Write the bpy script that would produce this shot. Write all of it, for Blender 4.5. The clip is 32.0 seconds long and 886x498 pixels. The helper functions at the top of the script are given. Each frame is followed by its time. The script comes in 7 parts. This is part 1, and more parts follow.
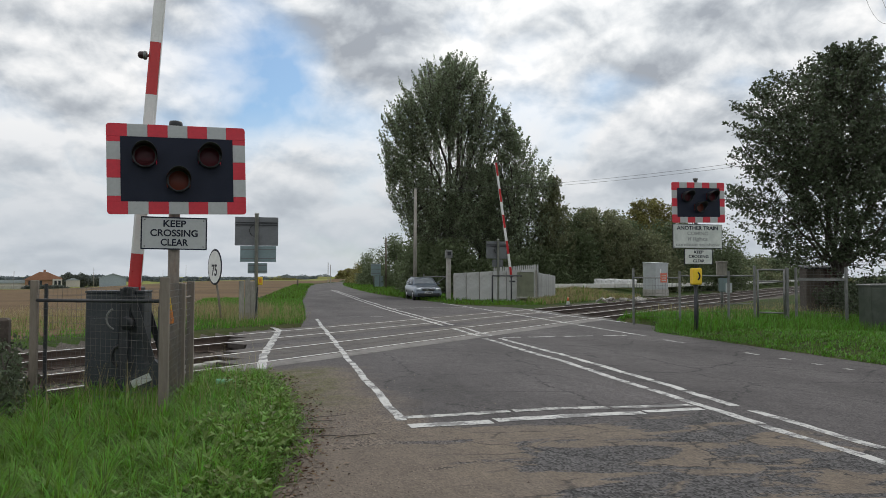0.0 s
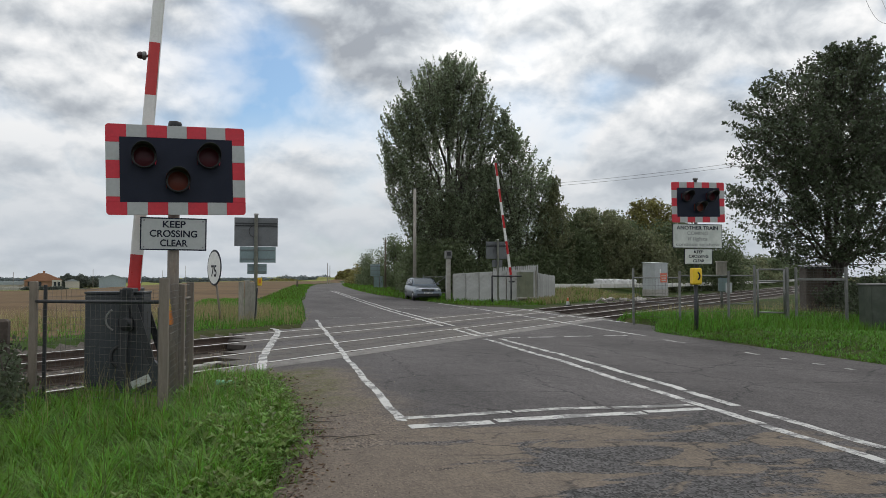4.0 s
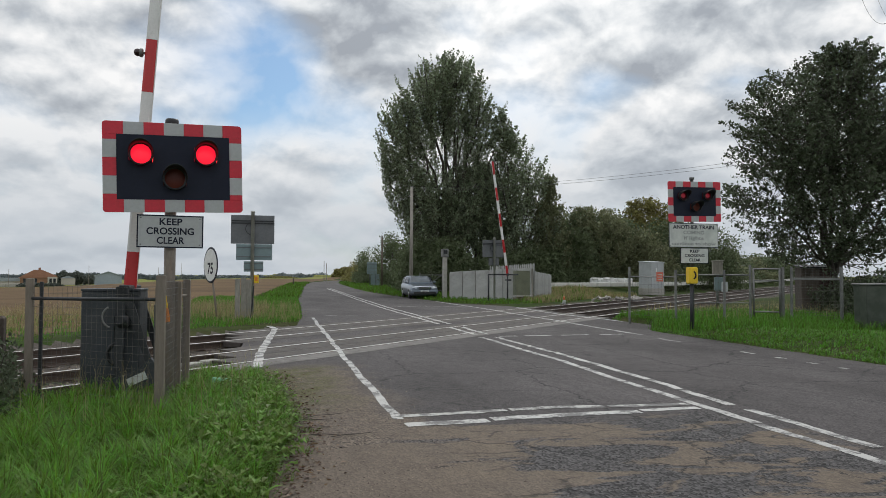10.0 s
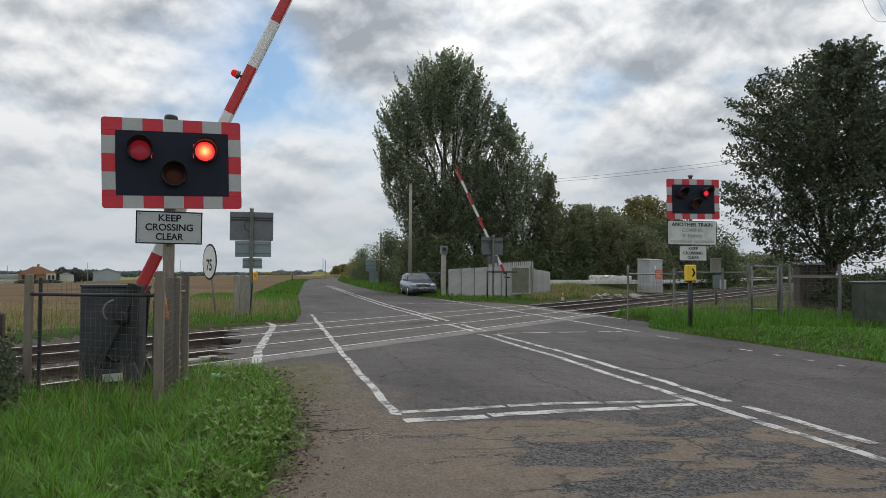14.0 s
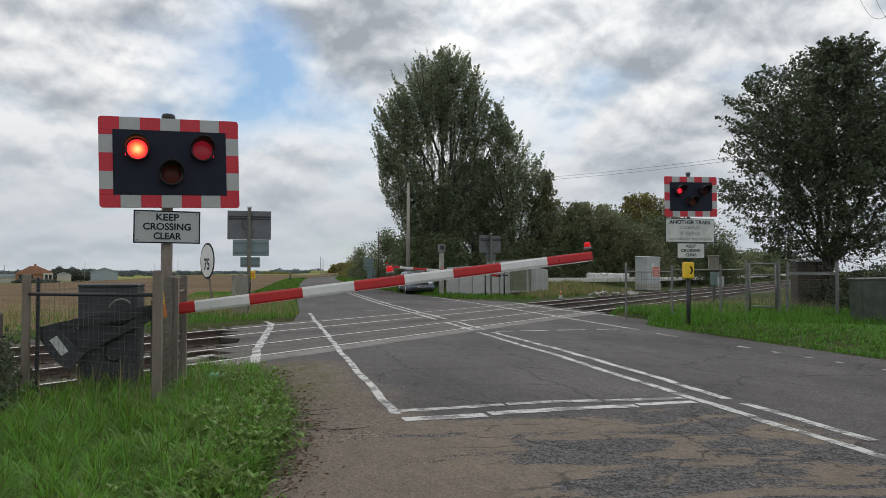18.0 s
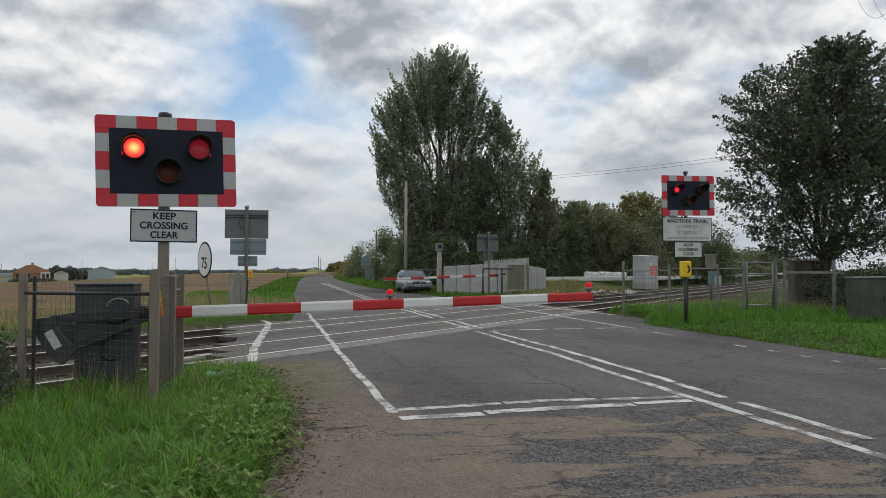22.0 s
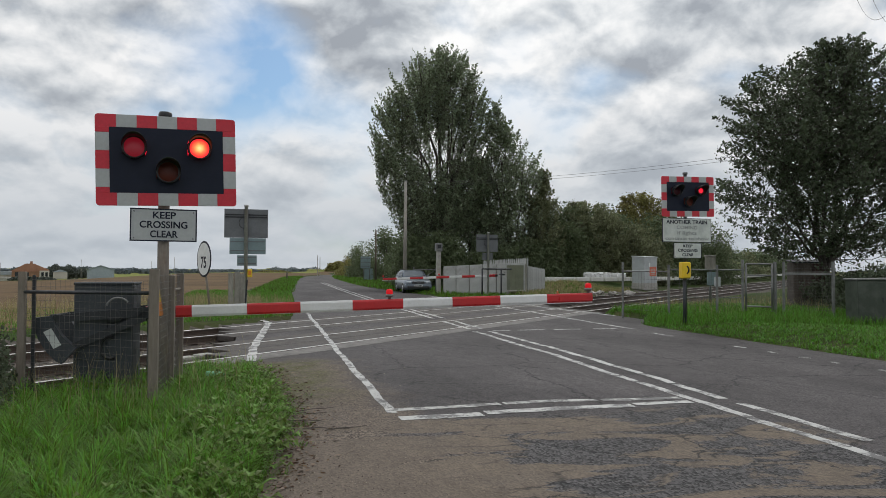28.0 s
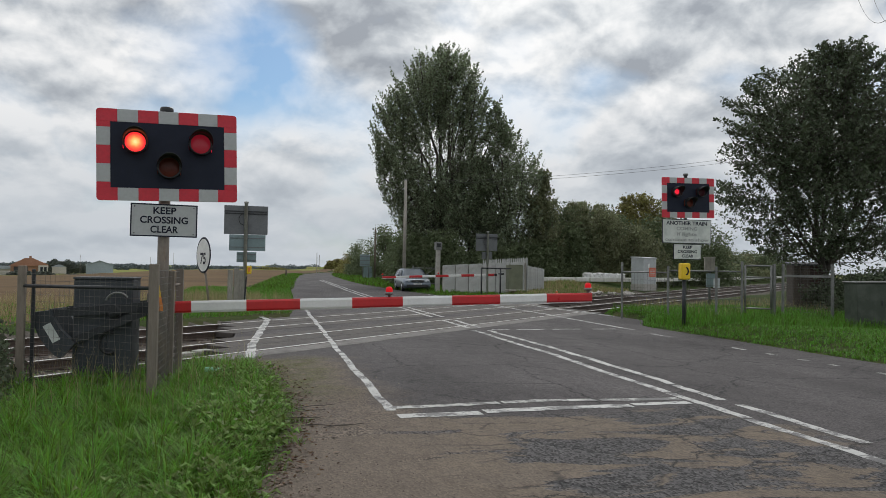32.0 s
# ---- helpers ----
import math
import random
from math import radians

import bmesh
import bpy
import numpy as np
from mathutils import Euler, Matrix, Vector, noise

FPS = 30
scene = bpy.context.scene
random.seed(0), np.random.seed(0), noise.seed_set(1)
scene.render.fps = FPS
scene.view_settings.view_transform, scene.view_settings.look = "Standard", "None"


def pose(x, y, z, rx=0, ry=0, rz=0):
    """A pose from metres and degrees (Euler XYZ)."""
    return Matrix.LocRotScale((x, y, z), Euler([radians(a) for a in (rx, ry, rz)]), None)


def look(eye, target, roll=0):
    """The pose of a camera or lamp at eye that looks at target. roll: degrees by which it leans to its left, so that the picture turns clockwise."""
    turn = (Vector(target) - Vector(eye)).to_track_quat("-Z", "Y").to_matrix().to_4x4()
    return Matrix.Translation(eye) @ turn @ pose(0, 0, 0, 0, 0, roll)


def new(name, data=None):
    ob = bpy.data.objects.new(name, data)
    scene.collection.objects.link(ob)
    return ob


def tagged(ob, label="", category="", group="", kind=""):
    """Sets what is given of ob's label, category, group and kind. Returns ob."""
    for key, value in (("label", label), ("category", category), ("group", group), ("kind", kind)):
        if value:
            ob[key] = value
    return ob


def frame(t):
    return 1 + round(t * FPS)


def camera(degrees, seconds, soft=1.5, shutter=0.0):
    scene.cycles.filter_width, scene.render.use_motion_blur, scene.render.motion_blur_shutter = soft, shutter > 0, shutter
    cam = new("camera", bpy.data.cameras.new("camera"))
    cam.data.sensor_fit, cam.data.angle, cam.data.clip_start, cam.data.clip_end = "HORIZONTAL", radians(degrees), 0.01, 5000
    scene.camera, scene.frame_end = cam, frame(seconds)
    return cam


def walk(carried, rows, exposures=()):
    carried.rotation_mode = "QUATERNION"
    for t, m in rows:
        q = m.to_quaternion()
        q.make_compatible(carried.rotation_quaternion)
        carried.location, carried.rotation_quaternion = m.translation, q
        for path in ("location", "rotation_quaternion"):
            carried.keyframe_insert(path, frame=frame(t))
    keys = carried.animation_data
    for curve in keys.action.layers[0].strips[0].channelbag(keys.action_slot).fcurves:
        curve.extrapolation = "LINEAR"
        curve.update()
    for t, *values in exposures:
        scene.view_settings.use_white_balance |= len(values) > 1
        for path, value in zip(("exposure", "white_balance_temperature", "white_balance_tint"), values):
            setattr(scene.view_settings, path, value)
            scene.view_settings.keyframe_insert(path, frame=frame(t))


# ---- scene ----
cam = camera(62.4, 32.0, soft=0.5)
PATH = [
    (0, (-0.152, -0.519, 1.551), (0.324, 1.423, 1.624), 0.1),
    (0.5, (-0.153, -0.519, 1.548), (0.323, 1.423, 1.621), 0.1),
    (1, (-0.152, -0.515, 1.55), (0.325, 1.427, 1.622), 0.1),
    (1.5, (-0.151, -0.513, 1.552), (0.326, 1.428, 1.623), 0.0),
    (2, (-0.152, -0.513, 1.552), (0.325, 1.428, 1.623), 0.0),
    (2.5, (-0.146, -0.51, 1.545), (0.33, 1.432, 1.617), -0.0),
    (3, (-0.149, -0.504, 1.546), (0.326, 1.437, 1.617), 0.0),
    (3.5, (-0.153, -0.499, 1.548), (0.323, 1.442, 1.622), 0.0),
    (5.5, (-0.156, -0.5, 1.55), (0.325, 1.44, 1.624), 0.0),
    (6, (-0.152, -0.503, 1.547), (0.329, 1.437, 1.621), 0.1),
    (6.5, (-0.153, -0.514, 1.551), (0.327, 1.427, 1.624), 0.1),
    (7, (-0.158, -0.507, 1.555), (0.325, 1.433, 1.628), 0.1),
    (7.5, (-0.157, -0.513, 1.554), (0.325, 1.427, 1.627), 0.2),
    (8, (-0.154, -0.518, 1.552), (0.33, 1.421, 1.625), 0.2),
    (8.5, (-0.156, -0.513, 1.549), (0.328, 1.426, 1.621), 0.1),
    (9, (-0.155, -0.515, 1.553), (0.33, 1.424, 1.623), 0.2),
    (9.5, (-0.156, -0.519, 1.548), (0.33, 1.42, 1.618), 0.1),
    (10, (-0.159, -0.512, 1.553), (0.327, 1.426, 1.622), 0.2),
    (10.5, (-0.161, -0.518, 1.555), (0.324, 1.421, 1.624), 0.2),
    (11, (-0.163, -0.523, 1.553), (0.323, 1.416, 1.621), 0.3),
    (11.5, (-0.162, -0.536, 1.553), (0.324, 1.403, 1.619), 0.2),
    (12, (-0.163, -0.527, 1.547), (0.324, 1.412, 1.613), 0.3),
    (12.5, (-0.165, -0.53, 1.549), (0.322, 1.409, 1.614), 0.3),
    (13, (-0.162, -0.525, 1.545), (0.325, 1.414, 1.61), 0.3),
    (13.5, (-0.161, -0.533, 1.539), (0.328, 1.406, 1.602), 0.3),
    (14, (-0.159, -0.528, 1.543), (0.33, 1.41, 1.605), 0.3),
    (14.5, (-0.159, -0.534, 1.541), (0.331, 1.404, 1.603), 0.2),
    (16.5, (-0.153, -0.52, 1.542), (0.34, 1.417, 1.602), 0.2),
    (17, (-0.157, -0.517, 1.548), (0.336, 1.42, 1.607), 0.1),
    (17.5, (-0.16, -0.53, 1.546), (0.334, 1.407, 1.605), 0.1),
    (18, (-0.166, -0.519, 1.546), (0.329, 1.417, 1.603), 0.1),
    (18.5, (-0.158, -0.52, 1.548), (0.338, 1.416, 1.604), 0.1),
    (19, (-0.157, -0.52, 1.546), (0.341, 1.416, 1.601), 0.1),
    (19.5, (-0.159, -0.521, 1.546), (0.34, 1.415, 1.6), 0.1),
    (20, (-0.158, -0.519, 1.546), (0.341, 1.417, 1.6), 0.1),
    (20.5, (-0.161, -0.509, 1.55), (0.339, 1.427, 1.603), 0.1),
    (21, (-0.157, -0.521, 1.546), (0.342, 1.415, 1.6), 0.1),
    (21.5, (-0.158, -0.519, 1.546), (0.341, 1.417, 1.6), 0.1),
    (22, (-0.159, -0.518, 1.546), (0.342, 1.417, 1.6), 0.1),
    (22.5, (-0.166, -0.514, 1.55), (0.338, 1.421, 1.604), 0.1),
    (23, (-0.158, -0.517, 1.546), (0.344, 1.418, 1.602), 0.1),
    (23.5, (-0.16, -0.522, 1.546), (0.343, 1.413, 1.602), 0.1),
    (24, (-0.16, -0.52, 1.548), (0.344, 1.415, 1.603), 0.2),
    (24.5, (-0.164, -0.516, 1.547), (0.34, 1.418, 1.602), 0.2),
    (25, (-0.16, -0.515, 1.548), (0.342, 1.42, 1.603), 0.2),
    (25.5, (-0.16, -0.523, 1.55), (0.344, 1.412, 1.604), 0.2),
    (27.5, (-0.168, -0.513, 1.548), (0.335, 1.422, 1.602), 0.2),
    (28, (-0.165, -0.517, 1.549), (0.338, 1.418, 1.603), 0.3),
    (28.5, (-0.162, -0.518, 1.549), (0.342, 1.417, 1.604), 0.3),
    (29, (-0.165, -0.517, 1.547), (0.337, 1.419, 1.599), 0.3),
    (29.5, (-0.167, -0.514, 1.544), (0.335, 1.421, 1.595), 0.3),
    (30, (-0.166, -0.514, 1.542), (0.336, 1.422, 1.593), 0.3),
    (30.5, (-0.17, -0.509, 1.544), (0.332, 1.426, 1.595), 0.4),
    (31, (-0.169, -0.51, 1.54), (0.335, 1.425, 1.592), 0.6),
    (31.5, (-0.174, -0.512, 1.542), (0.33, 1.423, 1.592), 0.7),
    (32, (-0.176, -0.51, 1.542), (0.329, 1.425, 1.593), 0.9),
]
walk(cam, [(t, look(eye, target, roll)) for t, eye, target, roll in PATH], exposures=[(0, 0.0), (12, -0.04), (20, -0.07), (32, -0.09)])

# ---- world, sun ----
SUN_AZ, SUN_EL = 22.0, 46.0      # degrees right of the road's line, and above the horizon


def make_world():
    w = bpy.data.worlds.new("sky")
    scene.world = w
    w.use_nodes = True
    nt = w.node_tree
    nt.nodes.clear()
    N, L = nt.nodes.new, nt.links.new
    out, bg = N("ShaderNodeOutputWorld"), N("ShaderNodeBackground")
    sky = N("ShaderNodeTexSky")
    sky.sky_type, sky.sun_disc = "NISHITA", False
    sky.sun_elevation, sky.sun_rotation = radians(SUN_EL), radians(SUN_AZ)
    sky.air_density, sky.dust_density = 1.0, 1.2
    tc, sep = N("ShaderNodeTexCoord"), N("ShaderNodeSeparateXYZ")
    L(tc.outputs["Generated"], sep.inputs[0])

    def math_node(op, a, b=None, clamp=False):
        n = N("ShaderNodeMath")
        n.operation, n.use_clamp = op, clamp
        for k, v in enumerate((a, b)):
            if v is None:
                continue
            if isinstance(v, (int, float)):
                n.inputs[k].default_value = v
            else:
                L(v, n.inputs[k])
        return n.outputs[0]

    def noise_node(vec, scale, detail, rough, dist=0.0):
        n = N("ShaderNodeTexNoise")
        n.inputs["Scale"].default_value, n.inputs["Detail"].default_value = scale, detail
        n.inputs["Roughness"].default_value, n.inputs["Distortion"].default_value = rough, dist
        L(vec, n.inputs["Vector"])
        return n.outputs["Fac"]

    def ramp(fac, stops):
        n = N("ShaderNodeValToRGB")
        el = n.color_ramp.elements
        while len(el) < len(stops):
            el.new(0.5)
        for e, (p, c) in zip(el, stops):
            e.position, e.color = p, (*c, 1)
        L(fac, n.inputs[0])
        return n.outputs[0]

    def mix(fac, a, b, blend="MIX"):
        n = N("ShaderNodeMix")
        n.data_type, n.blend_type = "RGBA", blend
        if isinstance(fac, (int, float)):
            n.inputs[0].default_value = fac
        else:
            L(fac, n.inputs[0])
        for k, v in ((6, a), (7, b)):
            if isinstance(v, tuple):
                n.inputs[k].default_value = (*v, 1)
            else:
                L(v, n.inputs[k])
        return n.outputs[2]

    # heaped cloud in banks: wide and low, flatter towards the horizon
    height = math_node("MULTIPLY", math_node("POWER", math_node("MAXIMUM", sep.outputs[2], 0.0), 0.8), 1.4)
    comb = N("ShaderNodeCombineXYZ")
    L(sep.outputs[0], comb.inputs[0]), L(sep.outputs[1], comb.inputs[1]), L(height, comb.inputs[2])
    banks = comb.outputs[0]

    def shifted(dx, dy, dz):
        n = N("ShaderNodeVectorMath")
        n.inputs[1].default_value = (dx, dy, dz)
        L(banks, n.inputs[0])
        return n.outputs[0]

    def spot(az, el, rx, power=1.0):
        """How near a direction lies to the middle of a gap or a bank, 1 to 0 at its rim."""
        az, el = radians(az), radians(el)
        n = N("ShaderNodeVectorMath")
        n.operation = "DISTANCE"
        n.inputs[1].default_value = (math.sin(az) * math.cos(el), math.cos(az) * math.cos(el), 1.4 * math.sin(el) ** 0.8)
        L(banks, n.inputs[0])
        return math_node("MULTIPLY", math_node("SUBTRACT", 1.0, math_node("DIVIDE", n.outputs["Value"], rx), True), power)

    def total(items):
        v = items[0]
        for q in items[1:]:
            v = math_node("ADD", v, q)
        return v

    gaps = total([spot(*q) for q in SKY_GAPS])
    heaps = total([spot(*q) for q in SKY_BANKS])

    def heap(lift, size, blob):
        """Rounded heads on a broken sheet."""
        v = N("ShaderNodeTexVoronoi")
        v.inputs["Scale"].default_value, v.inputs["Detail"].default_value, v.inputs["Roughness"].default_value = blob, 1.0, 0.5
        where = shifted(0.0, 0.0, CLOUD_SEED + lift)
        L(where, v.inputs["Vector"])
        return math_node("ADD", math_node("MULTIPLY", noise_node(where, size, 7, 0.52, 0.3), 0.70), math_node("MULTIPLY", math_node("SUBTRACT", 1.0, v.outputs["Distance"]), 0.30))

    body, above = heap(0.0, 4.2, 6.0), heap(0.034, 4.2, 6.0)
    fine = noise_node(shifted(0.0, 3.0, CLOUD_SEED), 11.0, 6, 0.52, 0.2)
    fine_above = noise_node(shifted(0.0, 3.0, CLOUD_SEED + 0.018), 11.0, 6, 0.52, 0.2)
    blue = mix(1.0, sky.outputs[0], (SKY_GAIN * 0.72, SKY_GAIN * 0.95, SKY_GAIN * 1.12), "MULTIPLY")
    # tops of the heaps catch the light, their undersides and their thick middles are grey
    relief = math_node("ADD", math_node("MULTIPLY", math_node("SUBTRACT", body, above), 1.3), math_node("MULTIPLY", math_node("SUBTRACT", fine, fine_above), 0.75))
    thick = math_node("ADD", math_node("MULTIPLY", math_node("SUBTRACT", body, 0.53), 0.5), math_node("MULTIPLY", heaps, 0.30))
    lit = math_node("ADD", math_node("SUBTRACT", relief, thick), 0.49)
    shade = ramp(lit, [(0.28, (0.36, 0.39, 0.435)), (0.40, (0.53, 0.565, 0.605)), (0.50, (0.74, 0.765, 0.79)), (0.62, (0.97, 0.97, 0.97))])
    cover = math_node("SUBTRACT", math_node("ADD", math_node("ADD", math_node("MULTIPLY", body, 0.72), math_node("MULTIPLY", fine, 0.28)), math_node("MULTIPLY", heaps, 0.2)), math_node("MULTIPLY", gaps, 0.26))
    mask = ramp(cover, [(0.13, (0, 0, 0)), (0.25, (0.45, 0.45, 0.45)), (0.34, (0.78, 0.78, 0.78)), (0.43, (1, 1, 1))])
    low = ramp(sep.outputs[2], [(0.0, (1, 1, 1)), (0.06, (0.92, 0.92, 0.92)), (0.22, (0, 0, 0))])
    cloud = mix(math_node("MULTIPLY", low, 0.8), shade, (0.50, 0.55, 0.605))
    # the sun stands behind thin cloud and brightens it round about
    sd = N("ShaderNodeVectorMath")
    sd.operation = "DOT_PRODUCT"
    L(tc.outputs["Generated"], sd.inputs[0])
    sd.inputs[1].default_value = SUN_DIR
    glow = ramp(sd.outputs["Value"], [(0.82, (1, 1, 1)), (0.93, (1.18, 1.18, 1.17)), (1.0, (1.8, 1.78, 1.72))])
    cloud = mix(1.0, cloud, glow, "MULTIPLY")
    full = mix(math_node("MAXIMUM", mask, math_node("MULTIPLY", low, 0.8)), blue, cloud)
    L(full, bg.inputs[0])
    bg.inputs[1].default_value = SKY_STRENGTH
    L(bg.outputs[0], out.inputs[0])


SUN_DIR = Vector((math.sin(radians(SUN_AZ)) * math.cos(radians(SUN_EL)), math.cos(radians(SUN_AZ)) * math.cos(radians(SUN_EL)), math.sin(radians(SUN_EL))))
CLOUD_SEED, SKY_GAIN, SKY_STRENGTH = 8.3, 0.085, 1.0
# azimuth and elevation in degrees, reach, weight
SKY_GAPS = [(-0.5, 12.0, 0.17, 0.95), (3, 18.0, 0.24, 0.55), (26.8, 14.5, 0.06, 0.9), (36.0, 14.0, 0.08, 1.2)]
SKY_BANKS = [(8.5, 17.3, 0.13, 1.0), (38, 20.5, 0.20, 0.45), (-18, 18, 0.24, 0.4), (29, 8.0, 0.12, 0.6)]
make_world()
sun_data = bpy.data.lights.new("sun", "SUN")
sun_data.energy, sun_data.angle, sun_data.color = 0.95, radians(22), (1.0, 0.995, 0.965)
sun = new("sun", sun_data)
sun.matrix_world = look(SUN_DIR * 50, (0, 0, 0))
scene.view_settings.exposure = 0.0


# ---- materials ----
MATS = {}


def mat(name, color, rough=0.7, metal=0.0, var=0.12, scale=4.0, bump=0.15, bump_scale=60.0, second=None, second_amt=0.35, second_scale=1.3,
        spec=0.5, emit=None, emit_strength=1.0, rand=0.0, island=0.0, coat=0.0, stretch=(1, 1, 1)):
    """A surface in object space: base colour, fine grain, broad blotches of a second colour, fine relief."""
    m = bpy.data.materials.new(name)
    m.use_nodes = True
    nt = m.node_tree
    N, L = nt.nodes.new, nt.links.new
    b = nt.nodes["Principled BSDF"]
    b.inputs["Roughness"].default_value, b.inputs["Metallic"].default_value = rough, metal
    b.inputs["Specular IOR Level"].default_value, b.inputs["Coat Weight"].default_value = spec, coat
    tc = N("ShaderNodeTexCoord")
    mp = N("ShaderNodeMapping")
    mp.inputs["Scale"].default_value = stretch
    L(tc.outputs["Object"], mp.inputs[0])

    def nz(s, detail=5.0, rough_=0.6):
        n = N("ShaderNodeTexNoise")
        n.inputs["Scale"].default_value, n.inputs["Detail"].default_value, n.inputs["Roughness"].default_value = s, detail, rough_
        L(mp.outputs[0], n.inputs["Vector"])
        return n.outputs["Fac"]

    def mixc(fac, a, c, blend="MIX"):
        n = N("ShaderNodeMix")
        n.data_type, n.blend_type = "RGBA", blend
        for k, v in ((0, fac), (6, a), (7, c)):
            if isinstance(v, (int, float)):
                n.inputs[k].default_value = v
            elif isinstance(v, tuple):
                n.inputs[k].default_value = (*v, 1)
            else:
                L(v, n.inputs[k])
        return n.outputs[2]

    def rng(v, a, b_, c, d):
        n = N("ShaderNodeMapRange")
        n.inputs[1].default_value, n.inputs[2].default_value, n.inputs[3].default_value, n.inputs[4].default_value = a, b_, c, d
        L(v, n.inputs[0])
        return n.outputs[0]

    base = tuple(color)
    col = base
    if second:
        col = mixc(rng(nz(second_scale, 6), 0.45, 0.62, 0.0, second_amt), base, tuple(second))
    if var:
        g = rng(nz(scale * 8, 4), 0.3, 0.7, 1 - var, 1 + var)
        cc = N("ShaderNodeCombineColor")
        for k in range(3):
            L(g, cc.inputs[k])
        col = mixc(1.0, col, cc.outputs[0], "MULTIPLY")
        g2 = rng(nz(scale * 0.7, 3), 0.3, 0.7, 1 - var, 1 + var)
        cc2 = N("ShaderNodeCombineColor")
        for k in range(3):
            L(g2, cc2.inputs[k])
        col = mixc(1.0, col, cc2.outputs[0], "MULTIPLY")
    if rand or island:
        src = N("ShaderNodeObjectInfo").outputs["Random"] if rand else N("ShaderNodeNewGeometry").outputs["Random Per Island"]
        amt = rand or island
        hs = N("ShaderNodeHueSaturation")
        L(rng(src, 0, 1, 1 - amt, 1 + amt), hs.inputs["Value"])
        L(rng(src, 0, 1, 0.5 - amt * 0.05, 0.5 + amt * 0.04), hs.inputs["Hue"])
        if isinstance(col, tuple):
            hs.inputs["Color"].default_value = (*col, 1)
        else:
            L(col, hs.inputs["Color"])
        col = hs.outputs[0]
    if isinstance(col, tuple):
        b.inputs["Base Color"].default_value = (*col, 1)
    else:
        L(col, b.inputs["Base Color"])
    if bump:
        bp = N("ShaderNodeBump")
        bp.inputs["Strength"].default_value, bp.inputs["Distance"].default_value = bump, 0.01
        L(nz(bump_scale, 3), bp.inputs["Height"])
        L(bp.outputs[0], b.inputs["Normal"])
        L(rng(nz(scale * 2, 4), 0.3, 0.7, max(0.02, rough - 0.08), min(1, rough + 0.08)), b.inputs["Roughness"])
    if emit:
        b.inputs["Emission Color"].default_value, b.inputs["Emission Strength"].default_value = (*emit, 1), emit_strength
    MATS[name] = m
    return m


def leaf_mat(name, color, var=0.35, trans=0.35, rough=0.55, spec=0.35):
    """Leaves and grass: rough, a little light comes through, each piece its own tint."""
    m = mat(name, color, rough, var=0, bump=0, island=var, spec=spec)
    nt = m.node_tree
    b = nt.nodes["Principled BSDF"]
    t = nt.nodes.new("ShaderNodeBsdfTranslucent")
    mx = nt.nodes.new("ShaderNodeMixShader")
    mx.inputs[0].default_value = trans
    src = b.inputs["Base Color"].links[0].from_socket
    nt.links.new(src, t.inputs[0])
    nt.links.new(b.outputs[0], mx.inputs[1])
    nt.links.new(t.outputs[0], mx.inputs[2])
    nt.links.new(mx.outputs[0], nt.nodes["Material Output"].inputs[0])
    return m


def worn_paint(name, color, under, wear=0.5, scale=9.0):
    """Road paint worn through to the asphalt in flakes."""
    m = mat(name, color, 0.6, var=0.08, bump=0.3, bump_scale=120)
    nt = m.node_tree
    N, L = nt.nodes.new, nt.links.new
    b = nt.nodes["Principled BSDF"]
    src = b.inputs["Base Color"].links[0].from_socket
    tc, n1, n2 = N("ShaderNodeTexCoord"), N("ShaderNodeTexNoise"), N("ShaderNodeTexNoise")
    n1.inputs["Scale"].default_value, n1.inputs["Detail"].default_value, n1.inputs["Roughness"].default_value = scale, 8, 0.75
    n2.inputs["Scale"].default_value, n2.inputs["Detail"].default_value = 3.2, 4
    L(tc.outputs["Object"], n1.inputs["Vector"]), L(tc.outputs["Object"], n2.inputs["Vector"])
    ad, r, mx = N("ShaderNodeMath"), N("ShaderNodeValToRGB"), N("ShaderNodeMix")
    L(n1.outputs["Fac"], ad.inputs[0]), L(n2.outputs["Fac"], ad.inputs[1])
    r.color_ramp.elements[0].position, r.color_ramp.elements[1].position = (1.0 - wear * 0.3) / 2, (1.12 - wear * 0.3) / 2
    hf = N("ShaderNodeMath")
    hf.operation = "MULTIPLY"
    hf.inputs[1].default_value = 0.5
    L(ad.outputs[0], hf.inputs[0]), L(hf.outputs[0], r.inputs[0])
    mx.data_type = "RGBA"
    L(r.outputs[0], mx.inputs[0])
    mx.inputs[6].default_value = (*under, 1)
    L(src, mx.inputs[7]), L(mx.outputs[2], b.inputs["Base Color"])
    return m


